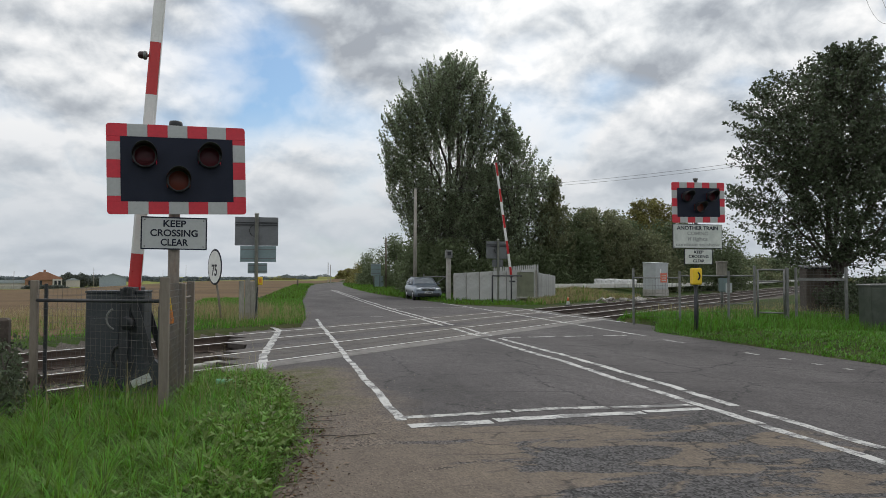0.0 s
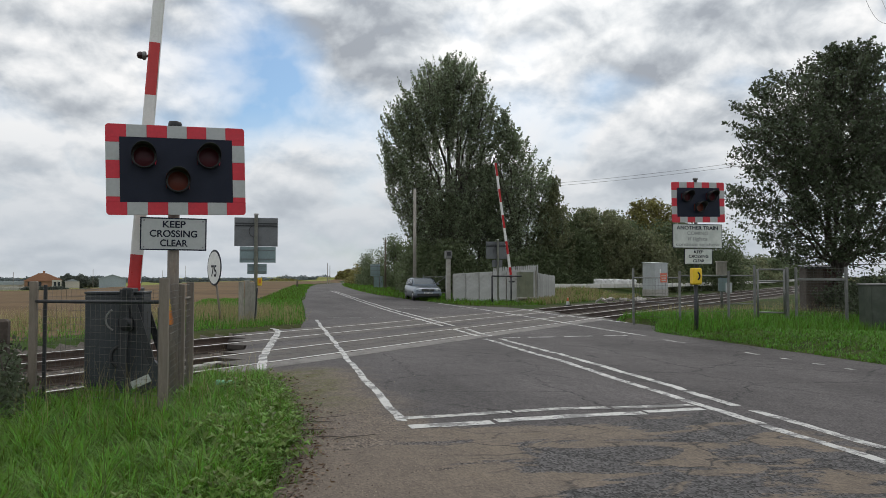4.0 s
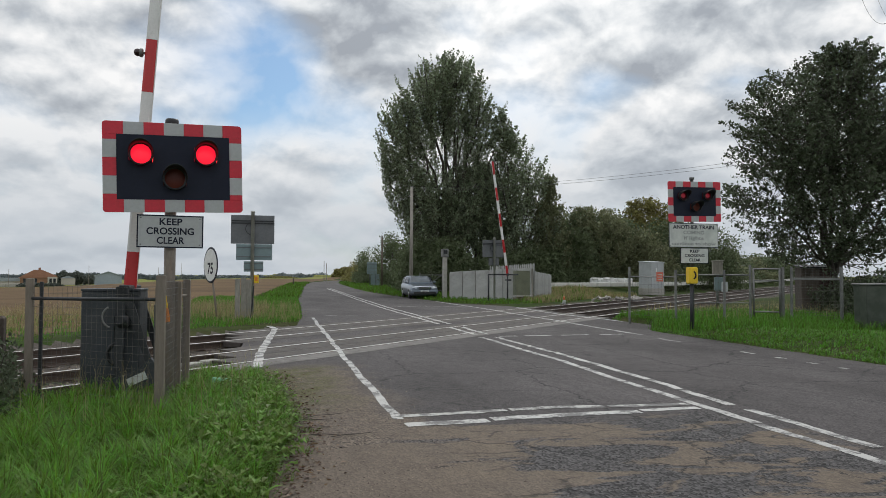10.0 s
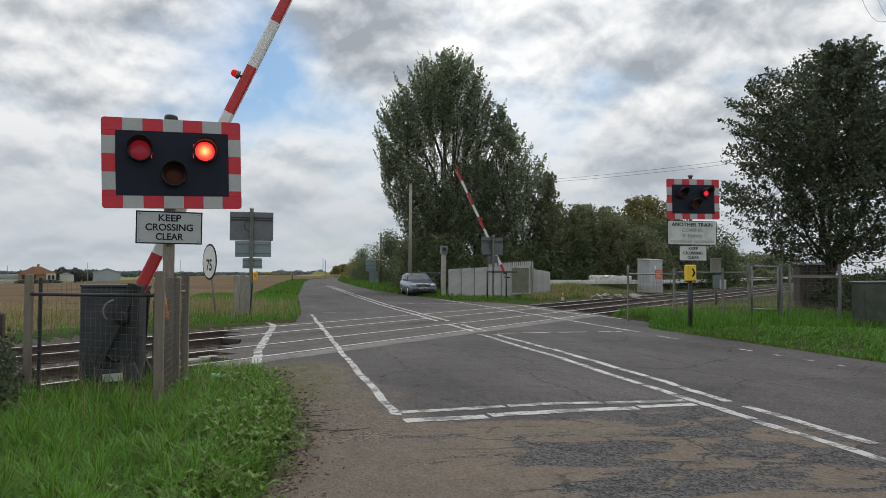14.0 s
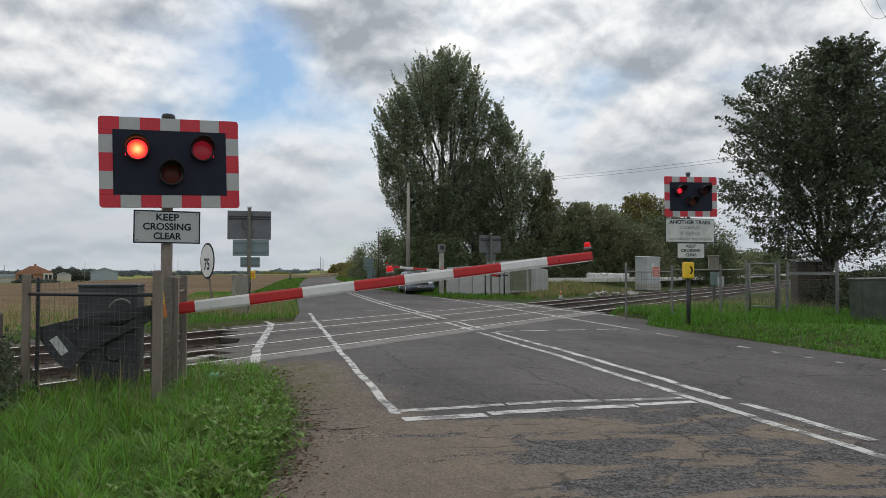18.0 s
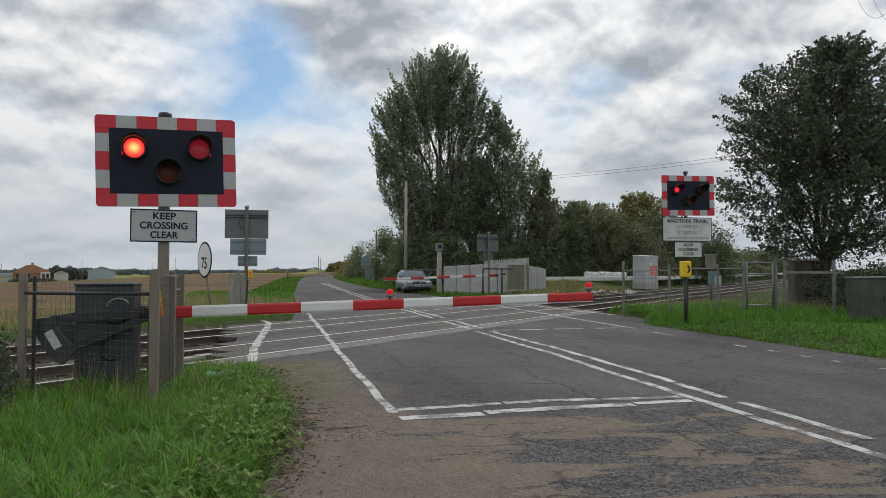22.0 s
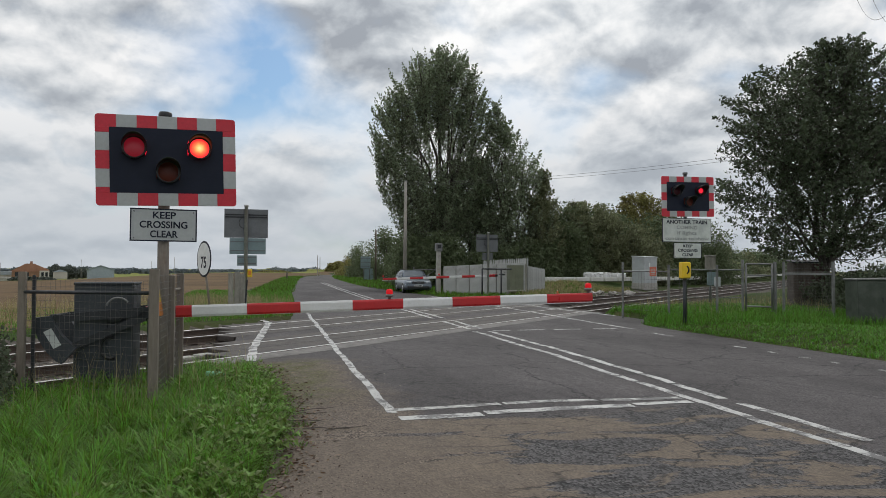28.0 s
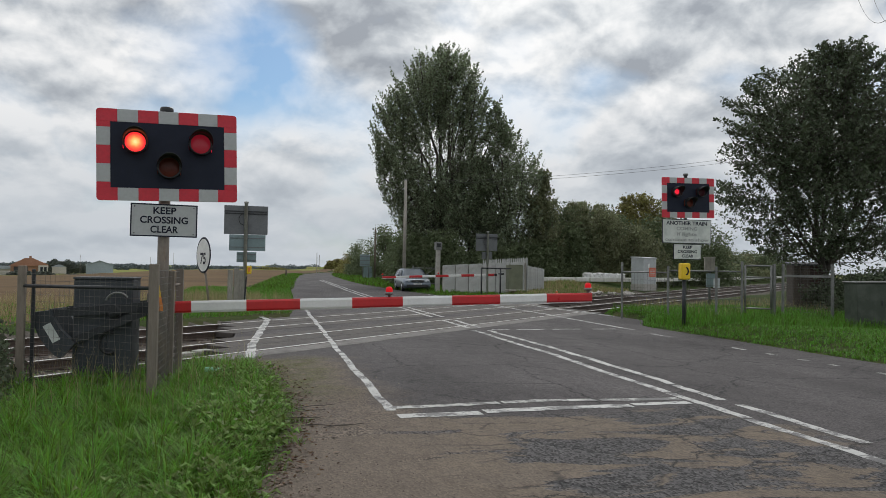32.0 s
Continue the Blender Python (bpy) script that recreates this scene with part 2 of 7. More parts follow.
def asphalt():
    """Old asphalt: grey chippings, tan worn patches before the stop line and on the shoulder, dark cracks and tyre polish."""
    m = bpy.data.materials.new("asphalt")
    m.use_nodes = True
    nt = m.node_tree
    N, L = nt.nodes.new, nt.links.new
    b = nt.nodes["Principled BSDF"]
    b.inputs["Roughness"].default_value, b.inputs["Specular IOR Level"].default_value = 0.85, 0.25
    tc, sep = N("ShaderNodeTexCoord"), N("ShaderNodeSeparateXYZ")
    L(tc.outputs["Object"], sep.inputs[0])

    def nz(s, d=5, r=0.6, stretch=None, dist=0.0):
        n = N("ShaderNodeTexNoise")
        n.inputs["Scale"].default_value, n.inputs["Detail"].default_value, n.inputs["Roughness"].default_value = s, d, r
        n.inputs["Distortion"].default_value = dist
        src = tc.outputs["Object"]
        if stretch:
            mp = N("ShaderNodeMapping")
            mp.inputs["Scale"].default_value = stretch
            L(src, mp.inputs[0])
            src = mp.outputs[0]
        L(src, n.inputs["Vector"])
        return n.outputs["Fac"]

    def rng(v, a, b_, c=0.0, d=1.0):
        n = N("ShaderNodeMapRange")
        for k, x in enumerate((a, b_, c, d)):
            n.inputs[k + 1].default_value = x
        L(v, n.inputs[0])
        return n.outputs[0]

    def op(o, a, c):
        n = N("ShaderNodeMath")
        n.operation = o
        for k, v in ((0, a), (1, c)):
            if isinstance(v, (int, float)):
                n.inputs[k].default_value = v
            else:
                L(v, n.inputs[k])
        return n.outputs[0]

    def mixc(fac, a, c, blend="MIX"):
        n = N("ShaderNodeMix")
        n.data_type, n.blend_type = "RGBA", blend
        for k, v in ((0, fac), (6, a), (7, c)):
            if isinstance(v, (int, float)):
                n.inputs[k].default_value = v
            elif isinstance(v, tuple):
                n.inputs[k].default_value = (*v, 1)
            else:
                L(v, n.inputs[k])
        return n.outputs[2]

    wob = op("MULTIPLY", op("SUBTRACT", nz(0.9, 4), 0.5), 1.6)
    x, y = op("ADD", sep.outputs[0], wob), op("ADD", sep.outputs[1], wob)
    grey = mixc(rng(nz(0.5, 5, 0.6, (1, 0.35, 1)), 0.35, 0.65), ASPHALT_DARK, ASPHALT_LIGHT)
    # a tan film lies on the near lane before the stop line; coarse dark stone shows where it has worn off
    zone = op("MULTIPLY", rng(y, 6.95, 6.6), rng(x, 5.25, 4.75))
    film = op("ADD", nz(1.25, 9, 0.66, (0.5, 1.15, 1), 0.9), rng(sep.outputs[0], 1.2, 4.6, 0.085, -0.045))
    film = op("MULTIPLY", rng(film, 0.485, 0.515), zone)
    bare = op("MULTIPLY", zone, op("SUBTRACT", 1.0, film))
    col = mixc(op("MULTIPLY", bare, 0.75), grey, STONE_BARE)
    col = mixc(op("MULTIPLY", film, rng(nz(2.5, 6), 0.3, 0.6, 0.72, 0.98)), col, ASPHALT_TAN)
    # gravelly shoulder
    sh = op("MULTIPLY", rng(x, 1.55, 1.05), rng(y, 12.4, 11.4))
    col = mixc(op("MULTIPLY", sh, rng(nz(2.2, 6), 0.25, 0.5, 0.65, 1.0)), col, SHOULDER)
    # mossy edge at the grass
    moss = op("MULTIPLY", op("MULTIPLY", rng(x, 1.15, 0.55), rng(y, 7.6, 8.8)), rng(nz(3.0, 7, 0.7), 0.36, 0.56))
    col = mixc(op("MULTIPLY", moss, op("MULTIPLY", rng(y, 12.2, 11.6), 0.95)), col, (0.07, 0.072, 0.018))

    # jagged cracks: long ones that wander along and across the road, short ones in the worn lane
    def cracks(sx, sy, warp, width, off):
        wn, sc, ad, mp, ck = N("ShaderNodeTexNoise"), N("ShaderNodeVectorMath"), N("ShaderNodeVectorMath"), N("ShaderNodeMapping"), N("ShaderNodeTexVoronoi")
        wn.inputs["Scale"].default_value, wn.inputs["Detail"].default_value, wn.inputs["Roughness"].default_value = 1.5, 7, 0.68
        L(tc.outputs["Object"], wn.inputs["Vector"])
        sc.operation, sc.inputs["Scale"].default_value = "SCALE", warp
        L(wn.outputs["Color"], sc.inputs[0])
        L(tc.outputs["Object"], ad.inputs[0]), L(sc.outputs[0], ad.inputs[1])
        mp.inputs["Scale"].default_value, mp.inputs["Location"].default_value = (sx, sy, 0.0), (off, off * 0.7, 0)
        L(ad.outputs[0], mp.inputs[0])
        ck.voronoi_dimensions, ck.feature = "2D", "DISTANCE_TO_EDGE"
        ck.inputs["Scale"].default_value = 1.0
        L(mp.outputs[0], ck.inputs["Vector"])
        return rng(ck.outputs["Distance"], width, width * 0.3)

    long_ = op("MULTIPLY", cracks(0.42, 0.34, 0.75, 0.0085, 3.1), rng(nz(0.9, 4), 0.34, 0.46))
    cross = op("MULTIPLY", cracks(0.25, 0.85, 0.55, 0.014, 7.7), rng(nz(1.0, 5, 0.6, (0.6, 1, 1)), 0.47, 0.55))
    short = op("MULTIPLY", op("MULTIPLY", cracks(1.5, 3.0, 0.4, 0.060, 1.3), rng(nz(1.7, 5), 0.50, 0.58)), zone)
    crack = op("MAXIMUM", op("MAXIMUM", long_, op("MULTIPLY", cross, 0.8)), op("MULTIPLY", short, 0.85))
    crack = op("MULTIPLY", crack, op("MULTIPLY", rng(x, 1.3, 1.9), rng(y, 22.0, 12.0, 0.35, 1.0)))
    col = mixc(op("MULTIPLY", crack, 0.85), col, (0.017, 0.018, 0.019))
    # chippings, coarse where the film is gone, drowned in it elsewhere
    st = N("ShaderNodeTexVoronoi")
    st.voronoi_dimensions = "2D"
    st.inputs["Scale"].default_value = 62
    mp = N("ShaderNodeMapping")
    mp.inputs["Scale"].default_value = (1, 0.6, 1)
    L(tc.outputs["Object"], mp.inputs[0]), L(mp.outputs[0], st.inputs["Vector"])
    hs = N("ShaderNodeSeparateColor")
    L(st.outputs["Color"], hs.inputs[0])
    depth = op("SUBTRACT", op("ADD", 0.36, op("MULTIPLY", bare, 0.42)), op("MULTIPLY", film, 0.16))
    g = op("ADD", 1.0, op("MULTIPLY", op("SUBTRACT", op("MULTIPLY", hs.outputs[0], 2.0), 1.0), depth))
    g = op("MULTIPLY", g, rng(nz(5, 6, 0.65, (1, 0.5, 1)), 0.32, 0.68, 0.86, 1.14))
    cc = N("ShaderNodeCombineColor")
    for k in range(3):
        L(g, cc.inputs[k])
    col = mixc(1.0, col, cc.outputs[0], "MULTIPLY")
    L(col, b.inputs["Base Color"])
    bp = N("ShaderNodeBump")
    bp.inputs["Strength"].default_value, bp.inputs["Distance"].default_value = 0.4, 0.01
    hgt = op("SUBTRACT", op("ADD", op("MULTIPLY", st.outputs["Distance"], 0.5), op("MULTIPLY", film, 0.4)), op("MULTIPLY", crack, 1.8))
    L(hgt, bp.inputs["Height"]), L(bp.outputs[0], b.inputs["Normal"])
    MATS["asphalt"] = m
    return m


ASPHALT_DARK, ASPHALT_LIGHT = (0.052, 0.047, 0.0475), (0.092, 0.0835, 0.0845)
ASPHALT_TAN, SHOULDER, STONE_BARE = (0.142, 0.113, 0.086), (0.126, 0.101, 0.080), (0.062, 0.060, 0.061)
asphalt()
mat("asphalt_deck", (0.066, 0.056, 0.049), 0.8, var=0.2, scale=2, bump=0.5, bump_scale=70, second=(0.035, 0.032, 0.031), second_amt=0.7, second_scale=0.8, rand=0.12)
mat("deck_pale", (0.17, 0.16, 0.15), 0.85, var=0.25, scale=2, bump=0.5, bump_scale=70, second=(0.08, 0.075, 0.07), second_amt=0.8, second_scale=1.2, rand=0.12)
mat("chippings", (0.17, 0.14, 0.115), 0.9, var=0.1, bump=0, island=0.6)
worn_paint("road_paint", (0.45, 0.45, 0.435), (0.10, 0.098, 0.098), 0.30, 17)
worn_paint("road_paint_old", (0.42, 0.42, 0.40), (0.09, 0.088, 0.086), 0.16, 14)
mat("ground_grass", (0.034, 0.058, 0.014), 0.95, spec=0.05, var=0.3, scale=2.5, bump=0.6, bump_scale=18, second=(0.06, 0.05, 0.025), second_amt=0.6, second_scale=0.35)
mat("field_stubble", (0.15, 0.104, 0.06), 0.95, spec=0.05, var=0.14, scale=0.5, bump=0.6, bump_scale=7, second=(0.10, 0.07, 0.046), second_amt=0.85, second_scale=0.045, stretch=(1, 2.2, 1))
mat("field_green", (0.17, 0.2, 0.05), 0.95, spec=0.05, var=0.12, scale=0.1, bump=0.3, bump_scale=3, second=(0.3, 0.26, 0.12), second_amt=0.8, second_scale=0.008, stretch=(0.4, 1.6, 1))
mat("ballast", (0.095, 0.085, 0.075), 0.95, spec=0.1, var=0.35, scale=3, bump=1.0, bump_scale=24, second=(0.09, 0.075, 0.065), second_amt=0.6, second_scale=1.2)
mat("rail_rust", (0.065, 0.045, 0.035), 0.75, var=0.2, scale=5, bump=0.3)
mat("rail_head", (0.42, 0.405, 0.39), 0.48, metal=0.85, var=0.1, bump=0.1)
mat("sleeper_timber", (0.075, 0.06, 0.05), 0.9, var=0.3, scale=3, bump=0.5, bump_scale=30, rand=0.25)
mat("hut_board", (0.06, 0.035, 0.028), 0.85, var=0.25, scale=3, bump=0.4, bump_scale=30, stretch=(1, 1, 0.3), rand=0.2)
mat("sign_red", (0.58, 0.018, 0.04), 0.4, var=0.08, bump=0.05, second=(0.48, 0.025, 0.04), second_amt=0.5)
mat("sign_white", (0.72, 0.74, 0.73), 0.4, var=0.05, bump=0.05, second=(0.55, 0.57, 0.56), second_amt=0.4, second_scale=3)
mat("sign_white_dirty", (0.6, 0.63, 0.6), 0.5, var=0.07, bump=0.05, second=(0.42, 0.46, 0.44), second_amt=0.6, second_scale=4)
mat("border_white", (0.43, 0.45, 0.455), 0.45, var=0.05, bump=0.05, second=(0.36, 0.38, 0.385), second_amt=0.5, second_scale=3)
mat("sign_black", (0.009, 0.013, 0.028), 0.55, var=0.1, bump=0.05, spec=0.25)
mat("sign_faded", (0.3, 0.32, 0.31), 0.5, var=0.2, bump=0.05)
mat("sign_back", (0.15, 0.16, 0.168), 0.5, metal=0.3, var=0.12, bump=0.1, second=(0.15, 0.16, 0.17), second_amt=0.5)
mat("sign_back_teal", (0.20, 0.27, 0.28), 0.5, metal=0.2, var=0.1, bump=0.1)
mat("plastic_black", (0.015, 0.016, 0.018), 0.4, var=0.1, bump=0.1)
mat("post_grey", (0.24, 0.205, 0.175), 0.65, metal=0.0, var=0.2, bump=0.2, second=(0.17, 0.095, 0.055), second_amt=0.8, second_scale=3.5, stretch=(1, 1, 0.4))
mat("post_pale", (0.52, 0.52, 0.50), 0.7, var=0.15, bump=0.2, second=(0.36, 0.35, 0.33), second_amt=0.5, second_scale=3)
mat("cabinet_olive", (0.17, 0.185, 0.125), 0.55, var=0.1, bump=0.1, second=(0.13, 0.14, 0.1), second_amt=0.5, second_scale=2)
mat("galvanised", (0.185, 0.19, 0.185), 0.5, metal=0.55, var=0.15, bump=0.1, second=(0.27, 0.27, 0.26), second_amt=0.5, second_scale=3)
mat("fence_post", (0.20, 0.17, 0.138), 0.75, var=0.18, bump=0.3, bump_scale=40, second=(0.16, 0.14, 0.12), second_amt=0.6, second_scale=2, stretch=(1, 1, 0.2))
mat("wire", (0.13, 0.125, 0.115), 0.5, metal=0.5, var=0.1, bump=0.0)
mat("machine_grey", (0.034, 0.041, 0.048), 0.55, metal=0.1, var=0.12, bump=0.1, second=(0.07, 0.075, 0.078), second_amt=0.5, second_scale=2)
mat("machine_dark", (0.03, 0.033, 0.037), 0.5, metal=0.2, var=0.15, bump=0.15)
mat("boom_white", (0.74, 0.75, 0.74), 0.35, var=0.05, bump=0.03, second=(0.6, 0.6, 0.58), second_amt=0.4)
mat("boom_red", (0.5, 0.022, 0.025), 0.35, var=0.07, bump=0.03, second=(0.42, 0.03, 0.03), second_amt=0.4)
mat("tape_yellow", (0.75, 0.5, 0.03), 0.4, var=0.1, bump=0.1)
mat("tape_orange", (0.75, 0.24, 0.03), 0.4, var=0.1, bump=0.1)
mat("phone_yellow", (0.78, 0.53, 0.02), 0.4, var=0.06, bump=0.05)
mat("cabinet_grey", (0.42, 0.45, 0.46), 0.5, var=0.08, bump=0.08, second=(0.33, 0.35, 0.35), second_amt=0.5, second_scale=1.5)
mat("cabinet_green", (0.038, 0.05, 0.036), 0.5, var=0.12, bump=0.1, second=(0.08, 0.09, 0.075), second_amt=0.6, second_scale=2.5)
mat("notice_orange", (0.72, 0.19, 0.12), 0.5, var=0.1, bump=0)
mat("concrete_pale", (0.62, 0.62, 0.585), 0.85, var=0.12, bump=0.3, second=(0.5, 0.49, 0.46), second_amt=0.5)
mat("concrete", (0.38, 0.37, 0.34), 0.85, var=0.14, bump=0.4, second=(0.27, 0.26, 0.23), second_amt=0.6)
mat("palisade", (0.42, 0.43, 0.42), 0.75, var=0.14, bump=0.3, second=(0.29, 0.29, 0.27), second_amt=0.6, second_scale=1.5, rand=0.12)
mat("timber_grey", (0.30, 0.285, 0.25), 0.85, var=0.2, bump=0.4, second=(0.19, 0.18, 0.155), second_amt=0.6, second_scale=2, stretch=(1, 1, 0.25), rand=0.15)
mat("pole_wood", (0.30, 0.28, 0.25), 0.85, var=0.2, bump=0.4, stretch=(1, 1, 0.15))
mat("bark", (0.12, 0.10, 0.075), 0.9, var=0.3, bump=0.8, bump_scale=25, stretch=(1, 1, 0.3))
mat("bark_dark", (0.075, 0.065, 0.055), 0.9, var=0.3, bump=0.8, bump_scale=25, stretch=(1, 1, 0.3))
mat("white_sack", (0.68, 0.69, 0.68), 0.6, var=0.1, bump=0.4, bump_scale=12, second=(0.5, 0.5, 0.48), second_amt=0.4)
mat("rubble", (0.42, 0.40, 0.37), 0.9, var=0.2, bump=0.5, rand=0.2)
mat("cone_orange", (0.6, 0.16, 0.05), 0.5, var=0.1, bump=0.1)
mat("litter_green", (0.25, 0.6, 0.36), 0.55, var=0.1, bump=0.1)
mat("car_paint", (0.17, 0.20, 0.24), 0.28, metal=0.5, var=0.03, bump=0.0, coat=0.3)
mat("car_glass", (0.16, 0.19, 0.22), 0.06, metal=0.6, var=0.0, bump=0.0, spec=1.0)
mat("car_trim", (0.02, 0.02, 0.022), 0.5, var=0.05, bump=0.0)
mat("car_chrome", (0.7, 0.72, 0.74), 0.18, metal=0.9, var=0.0, bump=0.0)
mat("headlight_glass", (0.6, 0.65, 0.7), 0.12, metal=0.3, var=0.0, bump=0.0)
mat("tyre", (0.018, 0.018, 0.018), 0.85, var=0.1, bump=0.2)
mat("brick_far", (0.30, 0.17, 0.11), 0.9, var=0.1, scale=1, bump=0.1)
mat("roof_tile", (0.33, 0.165, 0.11), 0.85, var=0.12, scale=1, bump=0.2)
mat("shed_sheet", (0.30, 0.35, 0.39), 0.6, var=0.08, scale=0.5, bump=0.1)
mat("house_render", (0.5, 0.48, 0.44), 0.9, var=0.08, scale=0.5, bump=0.1)
mat("window_dark", (0.03, 0.035, 0.04), 0.15, var=0, bump=0)
mat("lens_red_off", (0.06, 0.004, 0.010), 0.35, var=0, bump=0, spec=0.25)
mat("lens_amber_off", (0.12, 0.023, 0.012), 0.35, var=0, bump=0, spec=0.25)
mat("lamp_red_dim", (0.1, 0.004, 0.01), 0.3, var=0, bump=0, emit=(0.13, 0.004, 0.01))
mat("lamp_red_mid", (0.4, 0.01, 0.02), 0.3, var=0, bump=0, emit=(1.0, 0.012, 0.04), emit_strength=1.0)
mat("lamp_amber_mid", (0.4, 0.15, 0.02), 0.3, var=0, bump=0, emit=(0.7, 0.16, 0.005), emit_strength=1.0)
mat("boom_lamp_red", (0.03, 0.012, 0.014), 0.3, var=0, bump=0)
mat("boom_lamp_lit", (0.12, 0.004, 0.006), 0.5, var=0, bump=0, spec=0.15, emit=(0.8, 0.012, 0.018), emit_strength=0.6)
mat("power_cable", (0.1, 0.1, 0.1), 0.6, var=0, bump=0)


def glow_mat(name, stops, strength):
    """The lit face of a lamp: brightest in the middle, deeper coloured at the rim."""
    m = mat(name, (0.3, 0.05, 0.02), 0.3, var=0, bump=0)
    nt = m.node_tree
    N, L = nt.nodes.new, nt.links.new
    tc, dv, rp = N("ShaderNodeTexCoord"), N("ShaderNodeVectorMath"), N("ShaderNodeValToRGB")
    dv.operation = "DISTANCE"
    dv.inputs[1].default_value = pose(0, 0, 0, 0, 0, 216) @ Vector((0, -0.16, 0))
    L(tc.outputs["Object"], dv.inputs[0])
    sc, nz, ad = N("ShaderNodeMath"), N("ShaderNodeTexNoise"), N("ShaderNodeMath")
    sc.operation, sc.inputs[1].default_value = "MULTIPLY", 8.6
    nz.inputs["Scale"].default_value, nz.inputs["Detail"].default_value = 26, 3
    L(tc.outputs["Object"], nz.inputs["Vector"])
    nm = N("ShaderNodeMath")
    nm.operation, nm.inputs[1].default_value = "MULTIPLY", 0.22
    L(nz.outputs["Fac"], nm.inputs[0])
    L(dv.outputs["Value"], sc.inputs[0]), L(sc.outputs[0], ad.inputs[0]), L(nm.outputs[0], ad.inputs[1])
    el = rp.color_ramp.elements
    while len(el) < len(stops):
        el.new(0.5)
    for e, (p, c) in zip(el, stops):
        e.position, e.color = p, (*c, 1)
    L(ad.outputs[0], rp.inputs[0])
    b = nt.nodes["Principled BSDF"]
    L(rp.outputs[0], b.inputs["Emission Color"])
    b.inputs["Emission Strength"].default_value = strength


glow_mat("lamp_red_full", [(0.0, (1, 0.35, 0.10)), (0.16, (1, 0.72, 0.30)), (0.38, (1, 0.50, 0.14)), (0.62, (1, 0.17, 0.06)), (0.92, (1, 0.03, 0.035))], 1.25)
glow_mat("lamp_amber_full", [(0.0, (1, 0.8, 0.25)), (0.4, (1, 0.78, 0.22)), (0.72, (1, 0.55, 0.06)), (0.98, (1, 0.30, 0.01))], 1.3)
leaf_mat("grass_blade", (0.09, 0.185, 0.018), 0.65, 0.45)
leaf_mat("tussock_blade", (0.128, 0.26, 0.03), 0.65, 0.45)
leaf_mat("turf_blade", (0.098, 0.225, 0.024), 0.55, 0.4)
leaf_mat("dead_leaf", (0.125, 0.075, 0.045), 0.5, 0.1)
leaf_mat("grass_dry", (0.30, 0.26, 0.13), 0.3, 0.3)
leaf_mat("weed_leaf", (0.15, 0.245, 0.05), 0.45, 0.4)
leaf_mat("poplar_leaf", (0.205, 0.25, 0.15), 0.6, 0.5, 0.42, 0.75)
leaf_mat("willow_leaf", (0.195, 0.212, 0.115), 0.32, 0.4, 0.55, 0.4)
leaf_mat("hedge_leaf", (0.125, 0.158, 0.08), 0.32, 0.36, 0.55, 0.35)
leaf_mat("autumn_leaf", (0.20, 0.185, 0.06), 0.5, 0.35)
leaf_mat("birch_leaf", (0.085, 0.108, 0.062), 0.5, 0.38, 0.5, 0.45)
# horizon woods: the blue-grey of distance haze is mixed into the leaf colour
leaf_mat("far_leaf_hazed", (0.15, 0.18, 0.19), 0.15, 0.3)
leaf_mat("farm_leaf", (0.12, 0.14, 0.12), 0.2, 0.25)


# ---- building helpers ----
def mesh_object(name, bm, material, parent=None, label="", m=None):
    me = bpy.data.meshes.new(name)
    bm.to_mesh(me)
    bm.free()
    for mm in material if isinstance(material, (list, tuple)) else [material]:
        me.materials.append(MATS[mm])
    ob = new(name, me)
    if parent:
        ob.parent = parent
    if m is not None:
        ob.matrix_basis = m
    if label:
        ob["label"] = label
    return ob


def part(name, bm, material, parent, label="", m=None):
    return mesh_object(name, bm, material, parent, label, m)


def thing(name, m, label, category, group="", kind=""):
    ob = new(name)
    ob.matrix_basis = m
    ob.empty_display_size = 0.2
    return tagged(ob, label, category, group, kind)


def box(bm, size, at=(0, 0, 0), rot=(0, 0, 0), bevel=0.0, mi=0, seg=1):
    res = bmesh.ops.create_cube(bm, size=1.0, matrix=pose(*at, *rot) @ Matrix.Diagonal((*size, 1)))
    vs = res["verts"]
    fs = {f for v in vs for f in v.link_faces}
    for f in fs:
        f.material_index = mi
    if bevel:
        es = list({e for v in vs for e in v.link_edges})
        r = bmesh.ops.bevel(bm, geom=es, offset=bevel, segments=seg, affect="EDGES", profile=0.7)
        for f in r["faces"]:
            f.material_index = mi
    return bm


def rod(bm, a, b, r0, r1=None, seg=12, mi=0, caps=True):
    """A round bar from a to b."""
    a, b = Vector(a), Vector(b)
    r1 = r0 if r1 is None else r1
    q = (b - a).to_track_quat("Z", "Y").to_matrix()
    rings = []
    for p, r in ((a, r0), (b, r1)):
        rings.append([bm.verts.new(p + q @ Vector((r * math.cos(2 * math.pi * k / seg), r * math.sin(2 * math.pi * k / seg), 0))) for k in range(seg)])
    for k in range(seg):
        f = bm.faces.new((rings[0][k], rings[0][(k + 1) % seg], rings[1][(k + 1) % seg], rings[1][k]))
        f.material_index, f.smooth = mi, seg > 6
    if caps:
        for ring, rev in ((rings[0], True), (rings[1], False)):
            f = bm.faces.new(ring[::-1] if rev else ring)
            f.material_index = mi
    return bm


